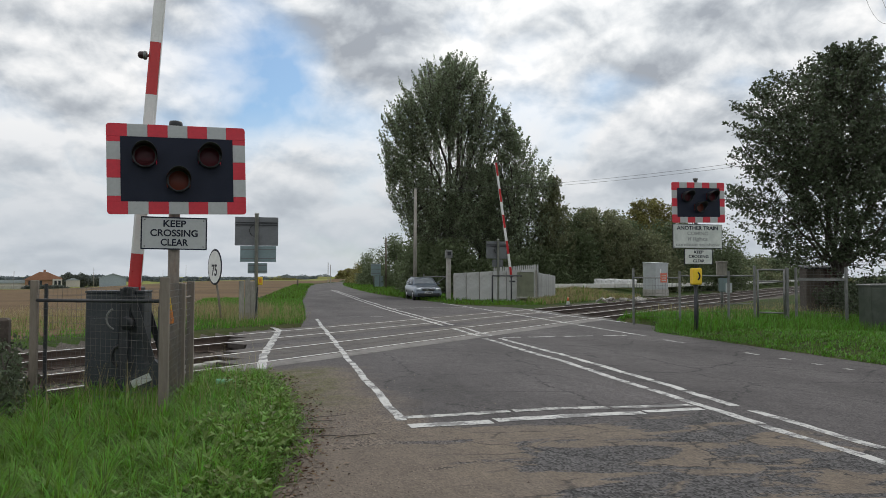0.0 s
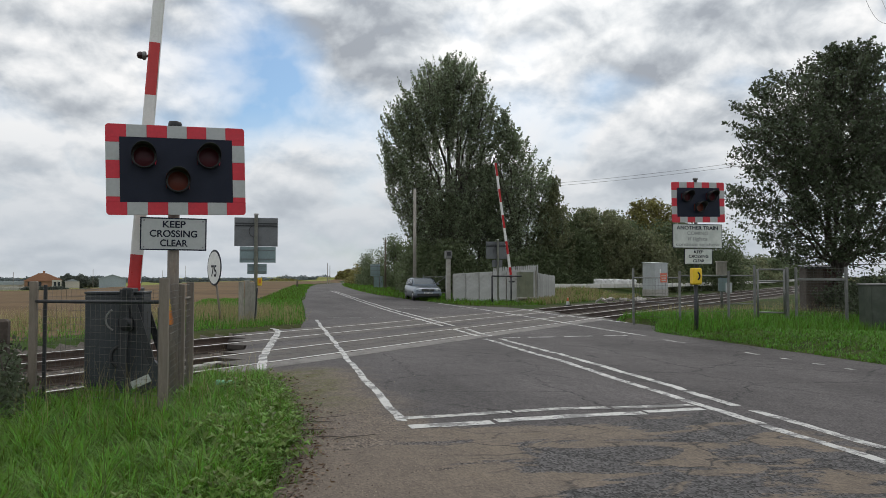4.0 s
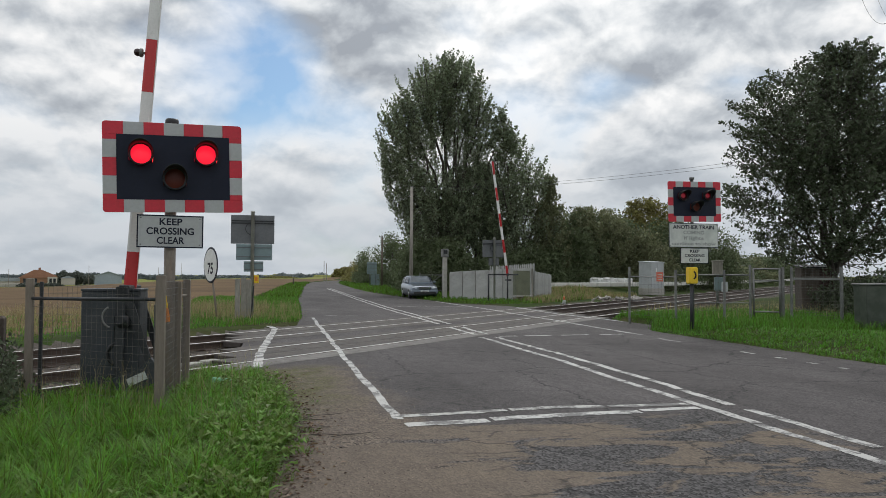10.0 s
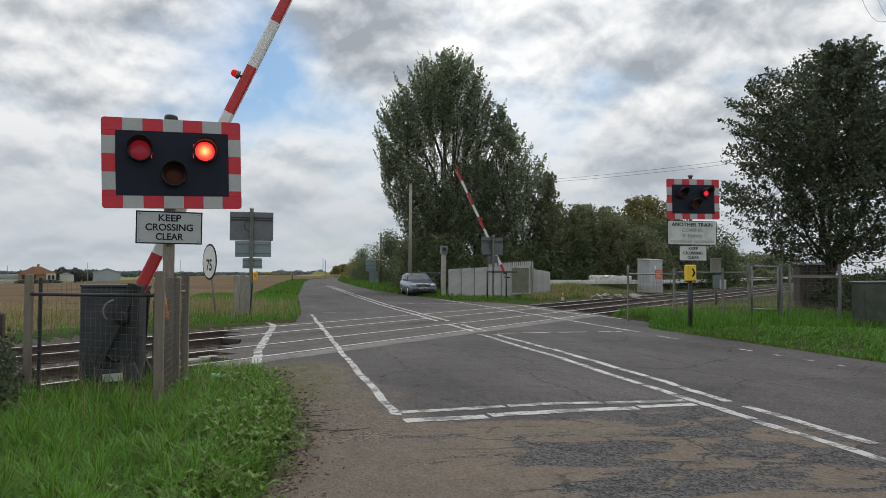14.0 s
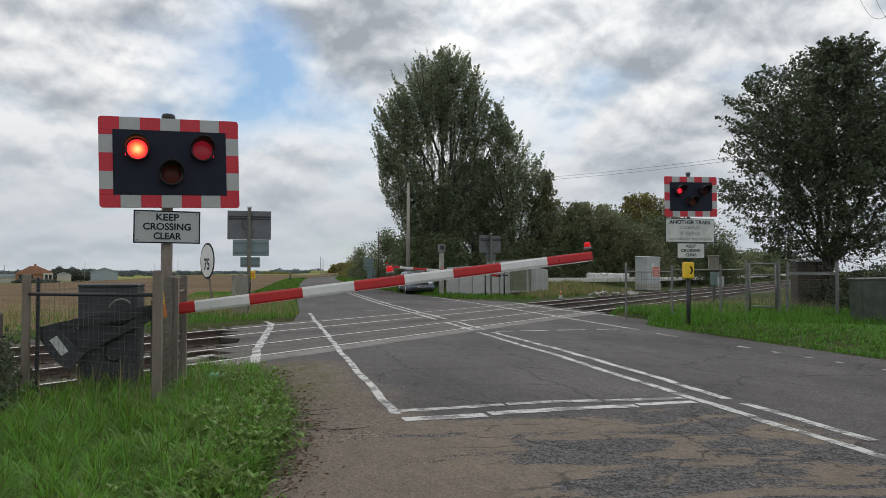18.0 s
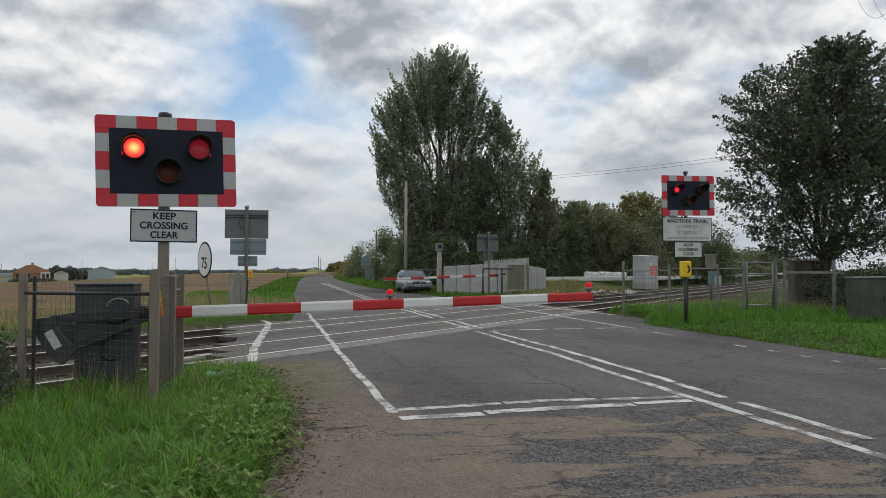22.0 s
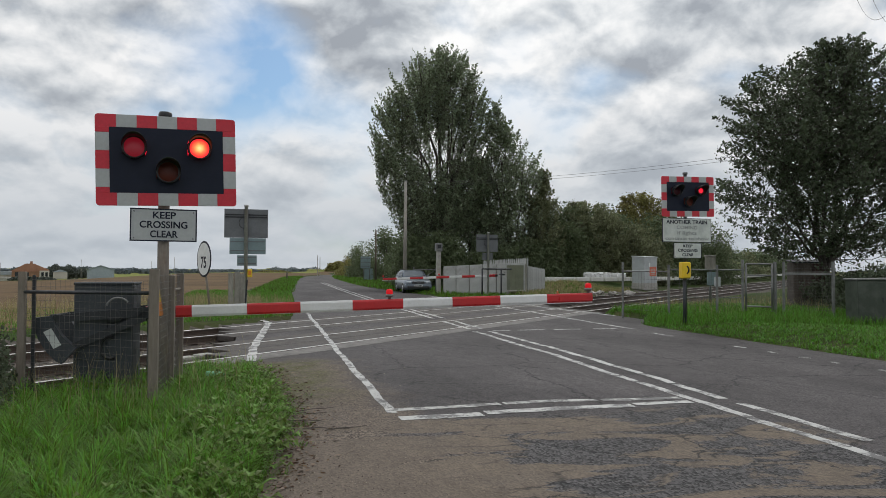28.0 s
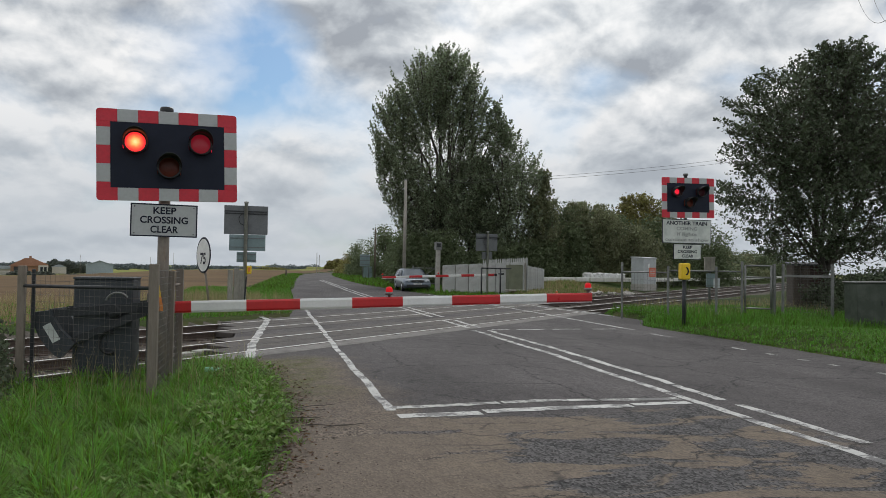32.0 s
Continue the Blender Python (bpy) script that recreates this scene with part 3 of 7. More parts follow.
def lathe(bm, prof, m=None, seg=20, mi=0, smooth=True):
    """Turns a profile of (radius, height) round the z axis."""
    m = m or Matrix()
    rings = [[bm.verts.new(m @ Vector((r * math.cos(2 * math.pi * k / seg), r * math.sin(2 * math.pi * k / seg), z))) for k in range(seg)] for r, z in prof]
    for r0, r1 in zip(rings, rings[1:]):
        for k in range(seg):
            f = bm.faces.new((r0[k], r0[(k + 1) % seg], r1[(k + 1) % seg], r1[k]))
            f.material_index, f.smooth = mi, smooth
    for ring, rev in ((rings[0], True), (rings[-1], False)):
        f = bm.faces.new(ring[::-1] if rev else ring)
        f.material_index = mi
    return bm


def extrude_poly(bm, pts, depth, m=None, mi=0):
    """A flat outline in x and z, given thickness along y."""
    m = m or Matrix()
    a = [bm.verts.new(m @ Vector((x, -depth / 2, z))) for x, z in pts]
    b = [bm.verts.new(m @ Vector((x, depth / 2, z))) for x, z in pts]
    n = len(pts)
    bm.faces.new(a).material_index = mi
    bm.faces.new(b[::-1]).material_index = mi
    for k in range(n):
        bm.faces.new((a[k], b[k], b[(k + 1) % n], a[(k + 1) % n])).material_index = mi
    return bm


def BM():
    return bmesh.new()


def raw(name, verts, faces, material, parent=None, label="", smooth=False):
    me = bpy.data.meshes.new(name)
    me.from_pydata(verts, [], faces)
    for mm in material if isinstance(material, (list, tuple)) else [material]:
        me.materials.append(MATS[mm])
    ob = new(name, me)
    if parent:
        ob.parent = parent
    if label:
        ob["label"] = label
    return ob


def quads_mesh(name, verts, material, parent=None, label=""):
    """A mesh from an array of shape (n, 4, 3): n separate quads."""
    n = len(verts)
    me = bpy.data.meshes.new(name)
    me.vertices.add(n * 4)
    me.vertices.foreach_set("co", np.asarray(verts, dtype=np.float32).reshape(-1))
    me.loops.add(n * 4)
    me.loops.foreach_set("vertex_index", np.arange(n * 4, dtype=np.int32))
    me.polygons.add(n)
    me.polygons.foreach_set("loop_start", np.arange(0, n * 4, 4, dtype=np.int32))
    me.polygons.foreach_set("loop_total", np.full(n, 4, dtype=np.int32))
    me.update(calc_edges=True)
    me.materials.append(MATS[material])
    ob = new(name, me)
    if parent:
        ob.parent = parent
    if label:
        ob["label"] = label
    return ob


def lettering(text, size, material, parent, m, width=None):
    """Raised letters in the built-in font, centred on their line, in the x z plane facing -y."""
    cu = bpy.data.curves.new("text", "FONT")
    cu.body, cu.size, cu.align_x, cu.align_y, cu.extrude, cu.offset = text, size, "CENTER", "CENTER", 0.0015, size * 0.022
    tmp = bpy.data.objects.new("text", cu)
    me = bpy.data.meshes.new_from_object(tmp)
    bpy.data.objects.remove(tmp)
    me.materials.clear()
    me.materials.append(MATS[material])
    if width:
        xs = [v.co.x for v in me.vertices]
        k = width / max(1e-6, max(xs) - min(xs))
        for v in me.vertices:
            v.co.x *= k
    ob = new("lettering", me)
    ob.parent = parent
    ob.matrix_basis = m @ pose(0, 0, 0, 90, 0, 0)
    return ob


# ---- plan ----
SLOPE = 43.63                       # the railway's angle to the x axis
RU = Vector((math.cos(radians(SLOPE)), math.sin(radians(SLOPE)), 0))
RN = Vector((-RU.y, RU.x, 0))
RAILS = (9.48, 10.98, 12.96, 14.46)  # distances of the four rails along RN
EDGE_L, CENTRE, EDGE_R = -0.1, 5.3, 10.4


def road_mid(y):
    """Offset of the road's line; the bend beyond the crossing lies in its two edges."""
    return 0.0


def rail_point(n, s, z=0.0):
    return RN * n + RU * s + Vector((0, 0, z))


def in_rail(x, y):
    return RN.x * x + RN.y * y


def smooth(v, a, b):
    t = min(1, max(0, (v - a) / (b - a)))
    return t * t * (3 - 2 * t)


def left_edge(y):
    """Left side of the paved surface: the shoulder by the grass."""
    if y < 12.2:
        return -0.2 + 0.33 * smooth(y, 3.8, 7.2) - 0.15 * smooth(y, 8.0, 10.2) - 0.48 * smooth(y, 10.4, 12.2)
    if y < 22:
        return -0.5 + 1.4 * smooth(y, 19.5, 22.0)
    return float(np.interp(y, (22, 27, 34.5, 46.6, 61, 87, 111, 134, 149, 168, 230, 330), (0.95, 1.4, 1.75, 2.25, 3.1, 4.87, 6.6, 9.2, 12.2, 16.4, 36, 80)))


def right_edge(y):
    if y > 38:
        return float(np.interp(y, (38, 47, 59, 69, 84, 109, 135, 149, 168, 230, 330), (9.9, 9.35, 8.95, 9.35, 10.05, 11.7, 14.0, 16.8, 21, 41, 86)))
    return 10.4 + 1.4 * smooth(y, 17.5, 20.5) - 1.9 * smooth(y, 33, 38)


def ground_height(x, y):
    k = road_mid(y)
    n = in_rail(x, y)
    hx = x - k
    rail = 1 - smooth(abs(n - 11.97), 3.1, 3.9)
    z = 0.02
    left = smooth(-hx, 0.2, 2.5) * smooth(y, 14, 20) * 0.05
    z += left
    z -= 2.5 * smooth(-x, 5, 66) * smooth(y, 10, 60) + 6.5 * smooth(y, 200, 900)
    z += 0.17 * smooth(hx, 10.5, 12.2) * (1 - smooth(y, 20, 30))
    z += 0.08 * noise.noise(Vector((x * 0.5, y * 0.5, 0))) * smooth(max(-hx - 0.3, hx - 10.8), 0, 2)
    z += 0.5 * smooth(n, 17.0, 19.5) * smooth(x, 17, 21) * (1 - smooth(x, 110, 160))
    z = z * (1 - rail) + (-0.17) * rail
    on_road = min(smooth(hx, left_edge(y) - 0.15, left_edge(y) + 0.1), 1 - smooth(hx, right_edge(y) - 0.1, right_edge(y) + 0.15))
    z = z * (1 - on_road) + (-0.10 if rail < 0.01 else -0.35) * on_road
    return z


def build_ground():
    xs = np.unique(np.concatenate([np.arange(-14, 30, 0.35), np.linspace(30, 120, 46), np.linspace(-160, -14, 60), np.geomspace(120, 3500, 26), -np.geomspace(160, 3500, 26)]))
    ys = np.unique(np.concatenate([np.arange(-6, 40, 0.35), np.linspace(40, 130, 60), -np.geomspace(6, 3500, 14), np.geomspace(130, 4500, 40)]))
    verts = [(float(x), float(y), ground_height(float(x), float(y))) for y in ys for x in xs]
    nx = len(xs)
    faces, mi = [], []
    for j in range(len(ys) - 1):
        for i in range(nx - 1):
            a = j * nx + i
            faces.append((a, a + 1, a + nx + 1, a + nx))
            x, y = (xs[i] + xs[i + 1]) / 2, (ys[j] + ys[j + 1]) / 2
            n = in_rail(x, y)
            hx = x - road_mid(y)
            if abs(n - 11.97) < 3.6:
                mi.append(2)
            elif hx < left_edge(y) - 4.15 + 2.5 * smooth(y, 25, 85) and n > 17.5 and y < 225:
                mi.append(1)
            elif y > 190 or abs(x) > 250:
                mi.append(3)
            else:
                mi.append(0)
    ob = raw("ground", verts, faces, ["ground_grass", "field_stubble", "ballast", "field_green"])
    ob.data.polygons.foreach_set("material_index", mi)
    ob.data.polygons.foreach_set("use_smooth", [True] * len(faces))
    tagged(ob, "flat fenland ground with grass verges, stubble field and ballast", "ground", kind="structure")


def build_road():
    """The paved surface, in strips along its line, with a shallow crown and a kerbless edge."""
    ys = np.unique(np.concatenate([np.arange(-12, 45, 0.5), np.linspace(45, 130, 60), np.linspace(130, 330, 60)]))
    verts, faces = [], []
    cols = 16
    for y in ys:
        a, b = left_edge(y), right_edge(y)
        k = road_mid(y)
        for c in range(cols + 1):
            t = c / cols
            wob = 0.07 * noise.noise(Vector((0, y * 1.7, 3))) if c in (0, cols) else 0
            verts.append((k + a + (b - a) * t + wob, y, 0.0))
    base = len(verts)
    for c in (0, cols):
        for j, y in enumerate(ys):
            v = verts[j * (cols + 1) + c]
            verts.append((v[0] + (-0.06 if c == 0 else 0.06), v[1], -0.3))
    for j in range(len(ys) - 1):
        for c in range(cols):
            p = j * (cols + 1) + c
            faces.append((p, p + 1, p + cols + 2, p + cols + 1))
        n = len(ys)
        p, q = j * (cols + 1), (j + 1) * (cols + 1)
        faces.append((base + j, p, q, base + j + 1))
        p, q = p + cols, q + cols
        faces.append((p, base + n + j, base + n + j + 1, q))
    ob = raw("road", verts, faces, "asphalt")
    return tagged(ob, "worn grey asphalt road with cracked tan patches", "road", kind="structure")


def strip(name, pts, width, material="road_paint", z=0.0095, ragged=0.022, step=0.05, label="", category="road marking", group="road markings"):
    """A painted line along points, its edges a little ragged."""
    line = [Vector((x, y, 0)) for x, y in pts]
    out = []
    for a, b in zip(line, line[1:]):
        n = max(1, int((b - a).length / step))
        out += [a.lerp(b, k / n) for k in range(n)]
    out.append(line[-1])
    verts, faces = [], []
    ph = random.uniform(0, 50)
    gap = False
    for k, p in enumerate(out):
        d = (out[min(k + 1, len(out) - 1)] - out[max(k - 1, 0)]).normalized()
        s = Vector((d.y, -d.x, 0))
        r = ragged * (0.6 + abs(p.y) * 0.025)
        for sg in (-1, 1):
            w = width / 2 + r * noise.noise(Vector((k * 0.21, ph, sg * 5.0))) * 0.9 + random.uniform(-r, r) * 0.14
            lay = z if 8.5 < in_rail(p.x, p.y) < 15.4 else z - 0.006
            wander = 0.05 * noise.noise(Vector((k * 0.045, ph, 31.0)))
            verts.append(tuple(p + s * (w * sg + wander) + Vector((0, 0, lay))))
        # the paint has broken away here and there
        gap = (random.random() < 0.010) and not gap
        if k and not (gap and p.y < 16):
            m = 2 * k
            faces.append((m - 2, m - 1, m + 1, m))
    ob = raw(name, verts, faces, material)
    return tagged(ob, label or "worn white painted road line on asphalt", category, group)


# ---- road and markings ----
build_ground()
build_road()


def build_markings():
    strip("edge_line", [(1.32, 7.25), (1.34, 10), (1.42, 14.5), (1.55, 19.5), (1.62, 23.0), (1.7, 25.8)], 0.105)
    strip("edge_line", [(-0.16, 12.0), (-0.12, 14.0), (0.05, 17.0), (0.2, 19.0), (0.3, 20.6), (0.12, 22.0)], 0.16)
    def centre_x(y, k):
        ys = (-8, 4.7, 7.3, 12.0, 16.8)
        return float(np.interp(y, ys, ((4.74, 4.88, 4.95, 5.15, 5.16), (5.2, 5.29, 5.35, 5.58, 5.54))[k]))

    for k, dash in ((0, False), (1, True)):
        y = -6.0
        while y < 16.6:
            ln = 1.9 if (dash and y < 6.4) else 3.0
            e = min(y + ln, 16.8)
            strip("centre_line", [(centre_x(q, k), q) for q in np.linspace(y, e, 5)], 0.125, ragged=0.026)
            y = e + (0.3 if dash and y < 6.4 else 0.05)
    for x in (5.28, 5.62):
        strip("centre_line", [(x - 0.04, 17.6), (x, 20.2)], 0.12)
        strip("centre_line", [(x, 21.6), (x + 0.05, 33), (x + 0.38, 45), (x + 1.0, 62), (x + 1.55, 78)], 0.12)
    strip("stop_line", [(1.34, 7.42), (2.3, 7.46), (3.3, 7.5), (4.86, 7.36)], 0.15, "road_paint_old", z=0.0105, ragged=0.03)
    strip("stop_line", [(1.32, 6.95), (2.22, 6.98)], 0.2, z=0.0105)
    strip("stop_line", [(2.28, 7.03), (3.2, 7.08), (4.05, 7.06)], 0.19, z=0.0105, ragged=0.03)
    strip("stop_line", [(4.1, 7.1), (4.84, 7.1)], 0.15, z=0.0105, ragged=0.03)
    # broken line across the far lane, right edge line with dashes
    for a, b in ((5.7, 6.15), (6.35, 7.1), (7.35, 8.15), (8.45, 9.1)):
        strip("give_way_dash", [(a, 17.0), (b, 17.0)], 0.13)
    strip("edge_line", [(9.48, 16.7), (9.52, 19.5), (9.58, 24.2), (9.75, 31.5), (9.6, 40)], 0.12)
    strip("edge_line", [(11.65, 21.8), (11.2, 26.4), (11.6, 32.0)], 0.12)
    strip("edge_line", [(5.5, 33.5), (7.5, 34.2), (9.6, 33.6)], 0.12, "road_paint_old")
    for y0, y1 in ((14.7, 15.6), (12.1, 12.5), (11.2, 11.45), (10.4, 10.6), (9.7, 9.9), (8.6, 8.9)):
        strip("edge_dash", [(9.35, y0), (9.36, y1)], 0.11, "road_paint_old")
    for x in (2.2, 3.0, 3.8):
        strip("far_stop_dash", [(x, 27.0), (x + 0.45, 27.0)], 0.12, "road_paint_old")


build_markings()


# ---- railway ----
def rail_mesh():
    """One rail, 18 m long, foot, web and head; head top at zero height."""
    bm = BM()
    prof = [(-0.07, -0.155), (0.07, -0.155), (0.07, -0.143), (0.012, -0.125), (0.012, -0.045), (0.035, -0.035), (0.035, -0.004), (0.03, 0.0), (-0.03, 0.0), (-0.035, -0.004), (-0.035, -0.035), (-0.012, -0.045), (-0.012, -0.125), (-0.07, -0.143)]
    a = [bm.verts.new((0, y, z)) for y, z in prof]
    b = [bm.verts.new((18.0, y, z)) for y, z in prof]
    n = len(prof)
    for k in range(n):
        f = bm.faces.new((a[k], b[k], b[(k + 1) % n], a[(k + 1) % n]))
        f.material_index = 1 if k in (6, 7, 8) else 0
    bm.faces.new(a[::-1]), bm.faces.new(b)
    me = bpy.data.meshes.new("rail")
    bm.normal_update()
    bm.to_mesh(me)
    bm.free()
    me.materials.append(MATS["rail_rust"]), me.materials.append(MATS["rail_head"])
    return me


def build_railway():
    me = rail_mesh()
    sl = BM()
    box(sl, (0.26, 2.6, 0.14), (0, 0, 0), bevel=0.015)
    sleeper_me = bpy.data.meshes.new("sleeper")
    sl.to_mesh(sleeper_me)
    sl.free()
    sleeper_me.materials.append(MATS["sleeper_timber"])
    chair = BM()
    box(chair, (0.16, 0.34, 0.04), (0, 0, 0), bevel=0.008)
    chair_me = bpy.data.meshes.new("rail_chair")
    chair.to_mesh(chair_me)
    chair.free()
    chair_me.materials.append(MATS["rail_rust"])
    for pair, name in ((RAILS[:2], "near"), (RAILS[2:], "far")):
        track = thing("railway_track", Matrix.Translation(rail_point(sum(pair) / 2, 0)) @ pose(0, 0, 0, 0, 0, SLOPE), "rusty railway track with shiny rail heads on timber sleepers", "railway track", "railway tracks", "structure")
        for n in pair:
            for s in range(-36, 145, 18):
                ob = new("rail", me)
                ob.parent = track
                ob.location = (s, n - sum(pair) / 2, 0.014)
        s = -14.0
        while s < 95:
            x, y = (rail_point(sum(pair) / 2, s))[:2]
            if not (-0.6 < x < 11.6):
                ob = new("sleeper", sleeper_me)
                ob.parent = track
                ob.location = (s, 0, -0.23)
                for sg in (-0.75, 0.75):
                    if s < 40:
                        c = new("rail_chair", chair_me)
                        c.parent = track
                        c.location = (s, sg, -0.155)
            s += 0.7 if s < 40 else 1.4
    # road deck between and beside the rails: panels along the track, set just proud of the asphalt
    deck = tagged(new("crossing_deck"), "dark asphalt and rubber deck panels of the level crossing", "crossing deck", kind="structure")
    bands = [(RAILS[0] - 0.62, RAILS[0] - 0.06), (RAILS[0] + 0.09, RAILS[0] + 0.72), (RAILS[0] + 0.75, RAILS[1] - 0.09), (RAILS[1] + 0.06, RAILS[1] + 0.62),
             (RAILS[2] - 0.62, RAILS[2] - 0.06), (RAILS[2] + 0.09, RAILS[2] + 0.72), (RAILS[2] + 0.75, RAILS[3] - 0.09), (RAILS[3] + 0.06, RAILS[3] + 0.62)]
    for n0, n1 in bands:
        nm = (n0 + n1) / 2
        # the deck reaches from the shoulder to the far edge of the road
        s0 = (-0.75 - RN.x * nm) / RU.x
        s1 = (12.0 - RN.x * nm) / RU.x
        k = int((s1 - s0) / 1.8) + 1
        for i in range(k):
            a = s0 + (s1 - s0) * i / k
            b = s0 + (s1 - s0) * (i + 1) / k - 0.012
            bm = BM()
            box(bm, (b - a, n1 - n0, 0.12), (0, 0, 0), bevel=0.008)
            p = part("deck_panel", bm, "deck_pale" if n1 < RAILS[0] else "asphalt_deck", deck)
            p.matrix_basis = Matrix.Translation(rail_point(nm, (a + b) / 2, -0.054 + random.uniform(-0.002, 0.002))) @ pose(0, 0, 0, 0, 0, SLOPE)


build_railway()
for _x, _y in ((-1.28, 12.9), (-1.0, 13.3)):
    _s = thing("marker_slab", pose(_x, _y, -0.05, 0, 0, SLOPE), "small pale concrete slab beside the rails", "slab", "marker slabs")
    _bm = BM()
    box(_bm, (0.34, 0.2, 0.07), (0, 0, 0.02), bevel=0.015)
    part("slab", _bm, "concrete", _s)


# ---- signals ----
LENS_R, BW, BH = 0.115, 1.47, 1.0


def flasher(parent, at, kind, weak=False):
    """A five-sided lamp drum that turns in its housing: two dark sides, then dim, half and fully lit."""
    bm = BM()
    r, hw = 0.150, 0.106
    off = "lens_red_off" if kind == "red" else "lens_amber_off"
    mats = [off, "lamp_red_dim" if kind == "red" else off, "lamp_red_mid" if kind == "red" else "lamp_amber_mid",
            "lamp_red_full" if kind == "red" else "lamp_amber_full"]
    for k in range(5):
        m = pose(0, 0, 0, 0, 0, 72 * k) @ pose(0, -r, 0, 90, 0, 0)
        rings = []
        for q in (0.026, 0.058, 0.082, 0.113):
            rings.append([bm.verts.new(m @ Vector((min(hw, max(-hw, q * math.cos(2 * math.pi * i / 24))), q * math.sin(2 * math.pi * i / 24), 0.012 * (1 - (q / 0.113) ** 2)))) for i in range(24)])
        state = (0, 1, 2, 3, 0)[k]
        idx = {0: (0, 0, 0, 0), 1: (1, 1, 1, 1), 2: (2, 2, 2, 2), 3: (3, 3, 3, 3)}[state]
        if weak:
            # seen far off the beam, the lens stays dull but for its middle
            idx = {0: (0, 0, 0, 0), 1: (0, 0, 0, 0), 2: (1, 1, 0, 0), 3: (2, 2, 1, 0)}[state]
        f = bm.faces.new(rings[0])
        f.material_index = idx[0]
        for j in range(3):
            for i in range(24):
                f = bm.faces.new((rings[j][i], rings[j + 1][i], rings[j + 1][(i + 1) % 24], rings[j][(i + 1) % 24]))
                f.material_index = idx[j + 1]
    bmesh.ops.recalc_face_normals(bm, faces=bm.faces)
    ob = part("lamp", bm, mats, parent, kind + " round signal lens")
    ob.matrix_basis = pose(*at)
    return ob


def hood(parent, at):
    """Black tube with a long peak over a lens, and a ring that frames the lens."""
    bm = BM()
    seg = 28
    inner, outer = [], []
    for k in range(seg):
        a = 2 * math.pi * k / seg
        depth = 0.07 + 0.19 * max(0, math.sin(a)) ** 0.7
        for ring, r in ((inner, 0.121), (outer, 0.127)):
            ring.append((bm.verts.new((r * math.cos(a), 0.02, r * math.sin(a))), bm.verts.new((r * math.cos(a) * 1.03, -depth, r * math.sin(a) * 1.03))))
    for k in range(seg):
        j = (k + 1) % seg
        for f in ((outer[k][0], outer[k][1], outer[j][1], outer[j][0]), (inner[k][1], inner[k][0], inner[j][0], inner[j][1]), (outer[k][1], inner[k][1], inner[j][1], outer[j][1])):
            bm.faces.new(f).smooth = True
    # ring with the round opening that the lens shows through
    ra, rb = [], []
    for k in range(seg):
        a = 2 * math.pi * k / seg
        ra.append(bm.verts.new((0.100 * math.cos(a), 0.012, 0.100 * math.sin(a))))
        rb.append(bm.verts.new((0.132 * math.cos(a), 0.0, 0.132 * math.sin(a))))
    for k in range(seg):
        j = (k + 1) % seg
        bm.faces.new((ra[k], rb[k], rb[j], ra[j]))
    bmesh.ops.recalc_face_normals(bm, faces=bm.faces)
    return part("hood", bm, "plastic_black", parent, "black peaked lamp hood", pose(*at))


def sign_plate(parent, w, h, at, lines, material="sign_white", border=True, edge="sign_black"):
    """A thin plate with rounded corners, a rim and lettering; lines: text, height of letters, z, width, material."""
    bm = BM()
    box(bm, (w, 0.012, h), (0, 0, 0), bevel=0.005)
    plate = part("sign_plate", bm, material, parent, "white sign plate with black lettering", pose(*at))
    if border:
        bm = BM()
        for dx, dz, sx, sz in ((0, h / 2 - 0.007, w, 0.014), (0, -h / 2 + 0.007, w, 0.014), (-w / 2 + 0.007, 0, 0.014, h - 0.03), (w / 2 - 0.007, 0, 0.014, h - 0.03)):
            box(bm, (sx, 0.018, sz), (dx, 0, dz))
        part("rim", bm, edge, plate)
    for text, size, z, width, mt in lines:
        lettering(text, size, mt, plate, pose(0, -0.0085, z), width)
    for sx in (-1, 1):
        for sz in (-1, 1):
            bm = BM()
            lathe(bm, [(0.009, 0), (0.007, 0.005)], pose(sx * (w / 2 - 0.04), -0.006, sz * (h / 2 - 0.035), 90, 0, 0), seg=8)
            part("bolt", bm, "galvanised", plate)
    return plate


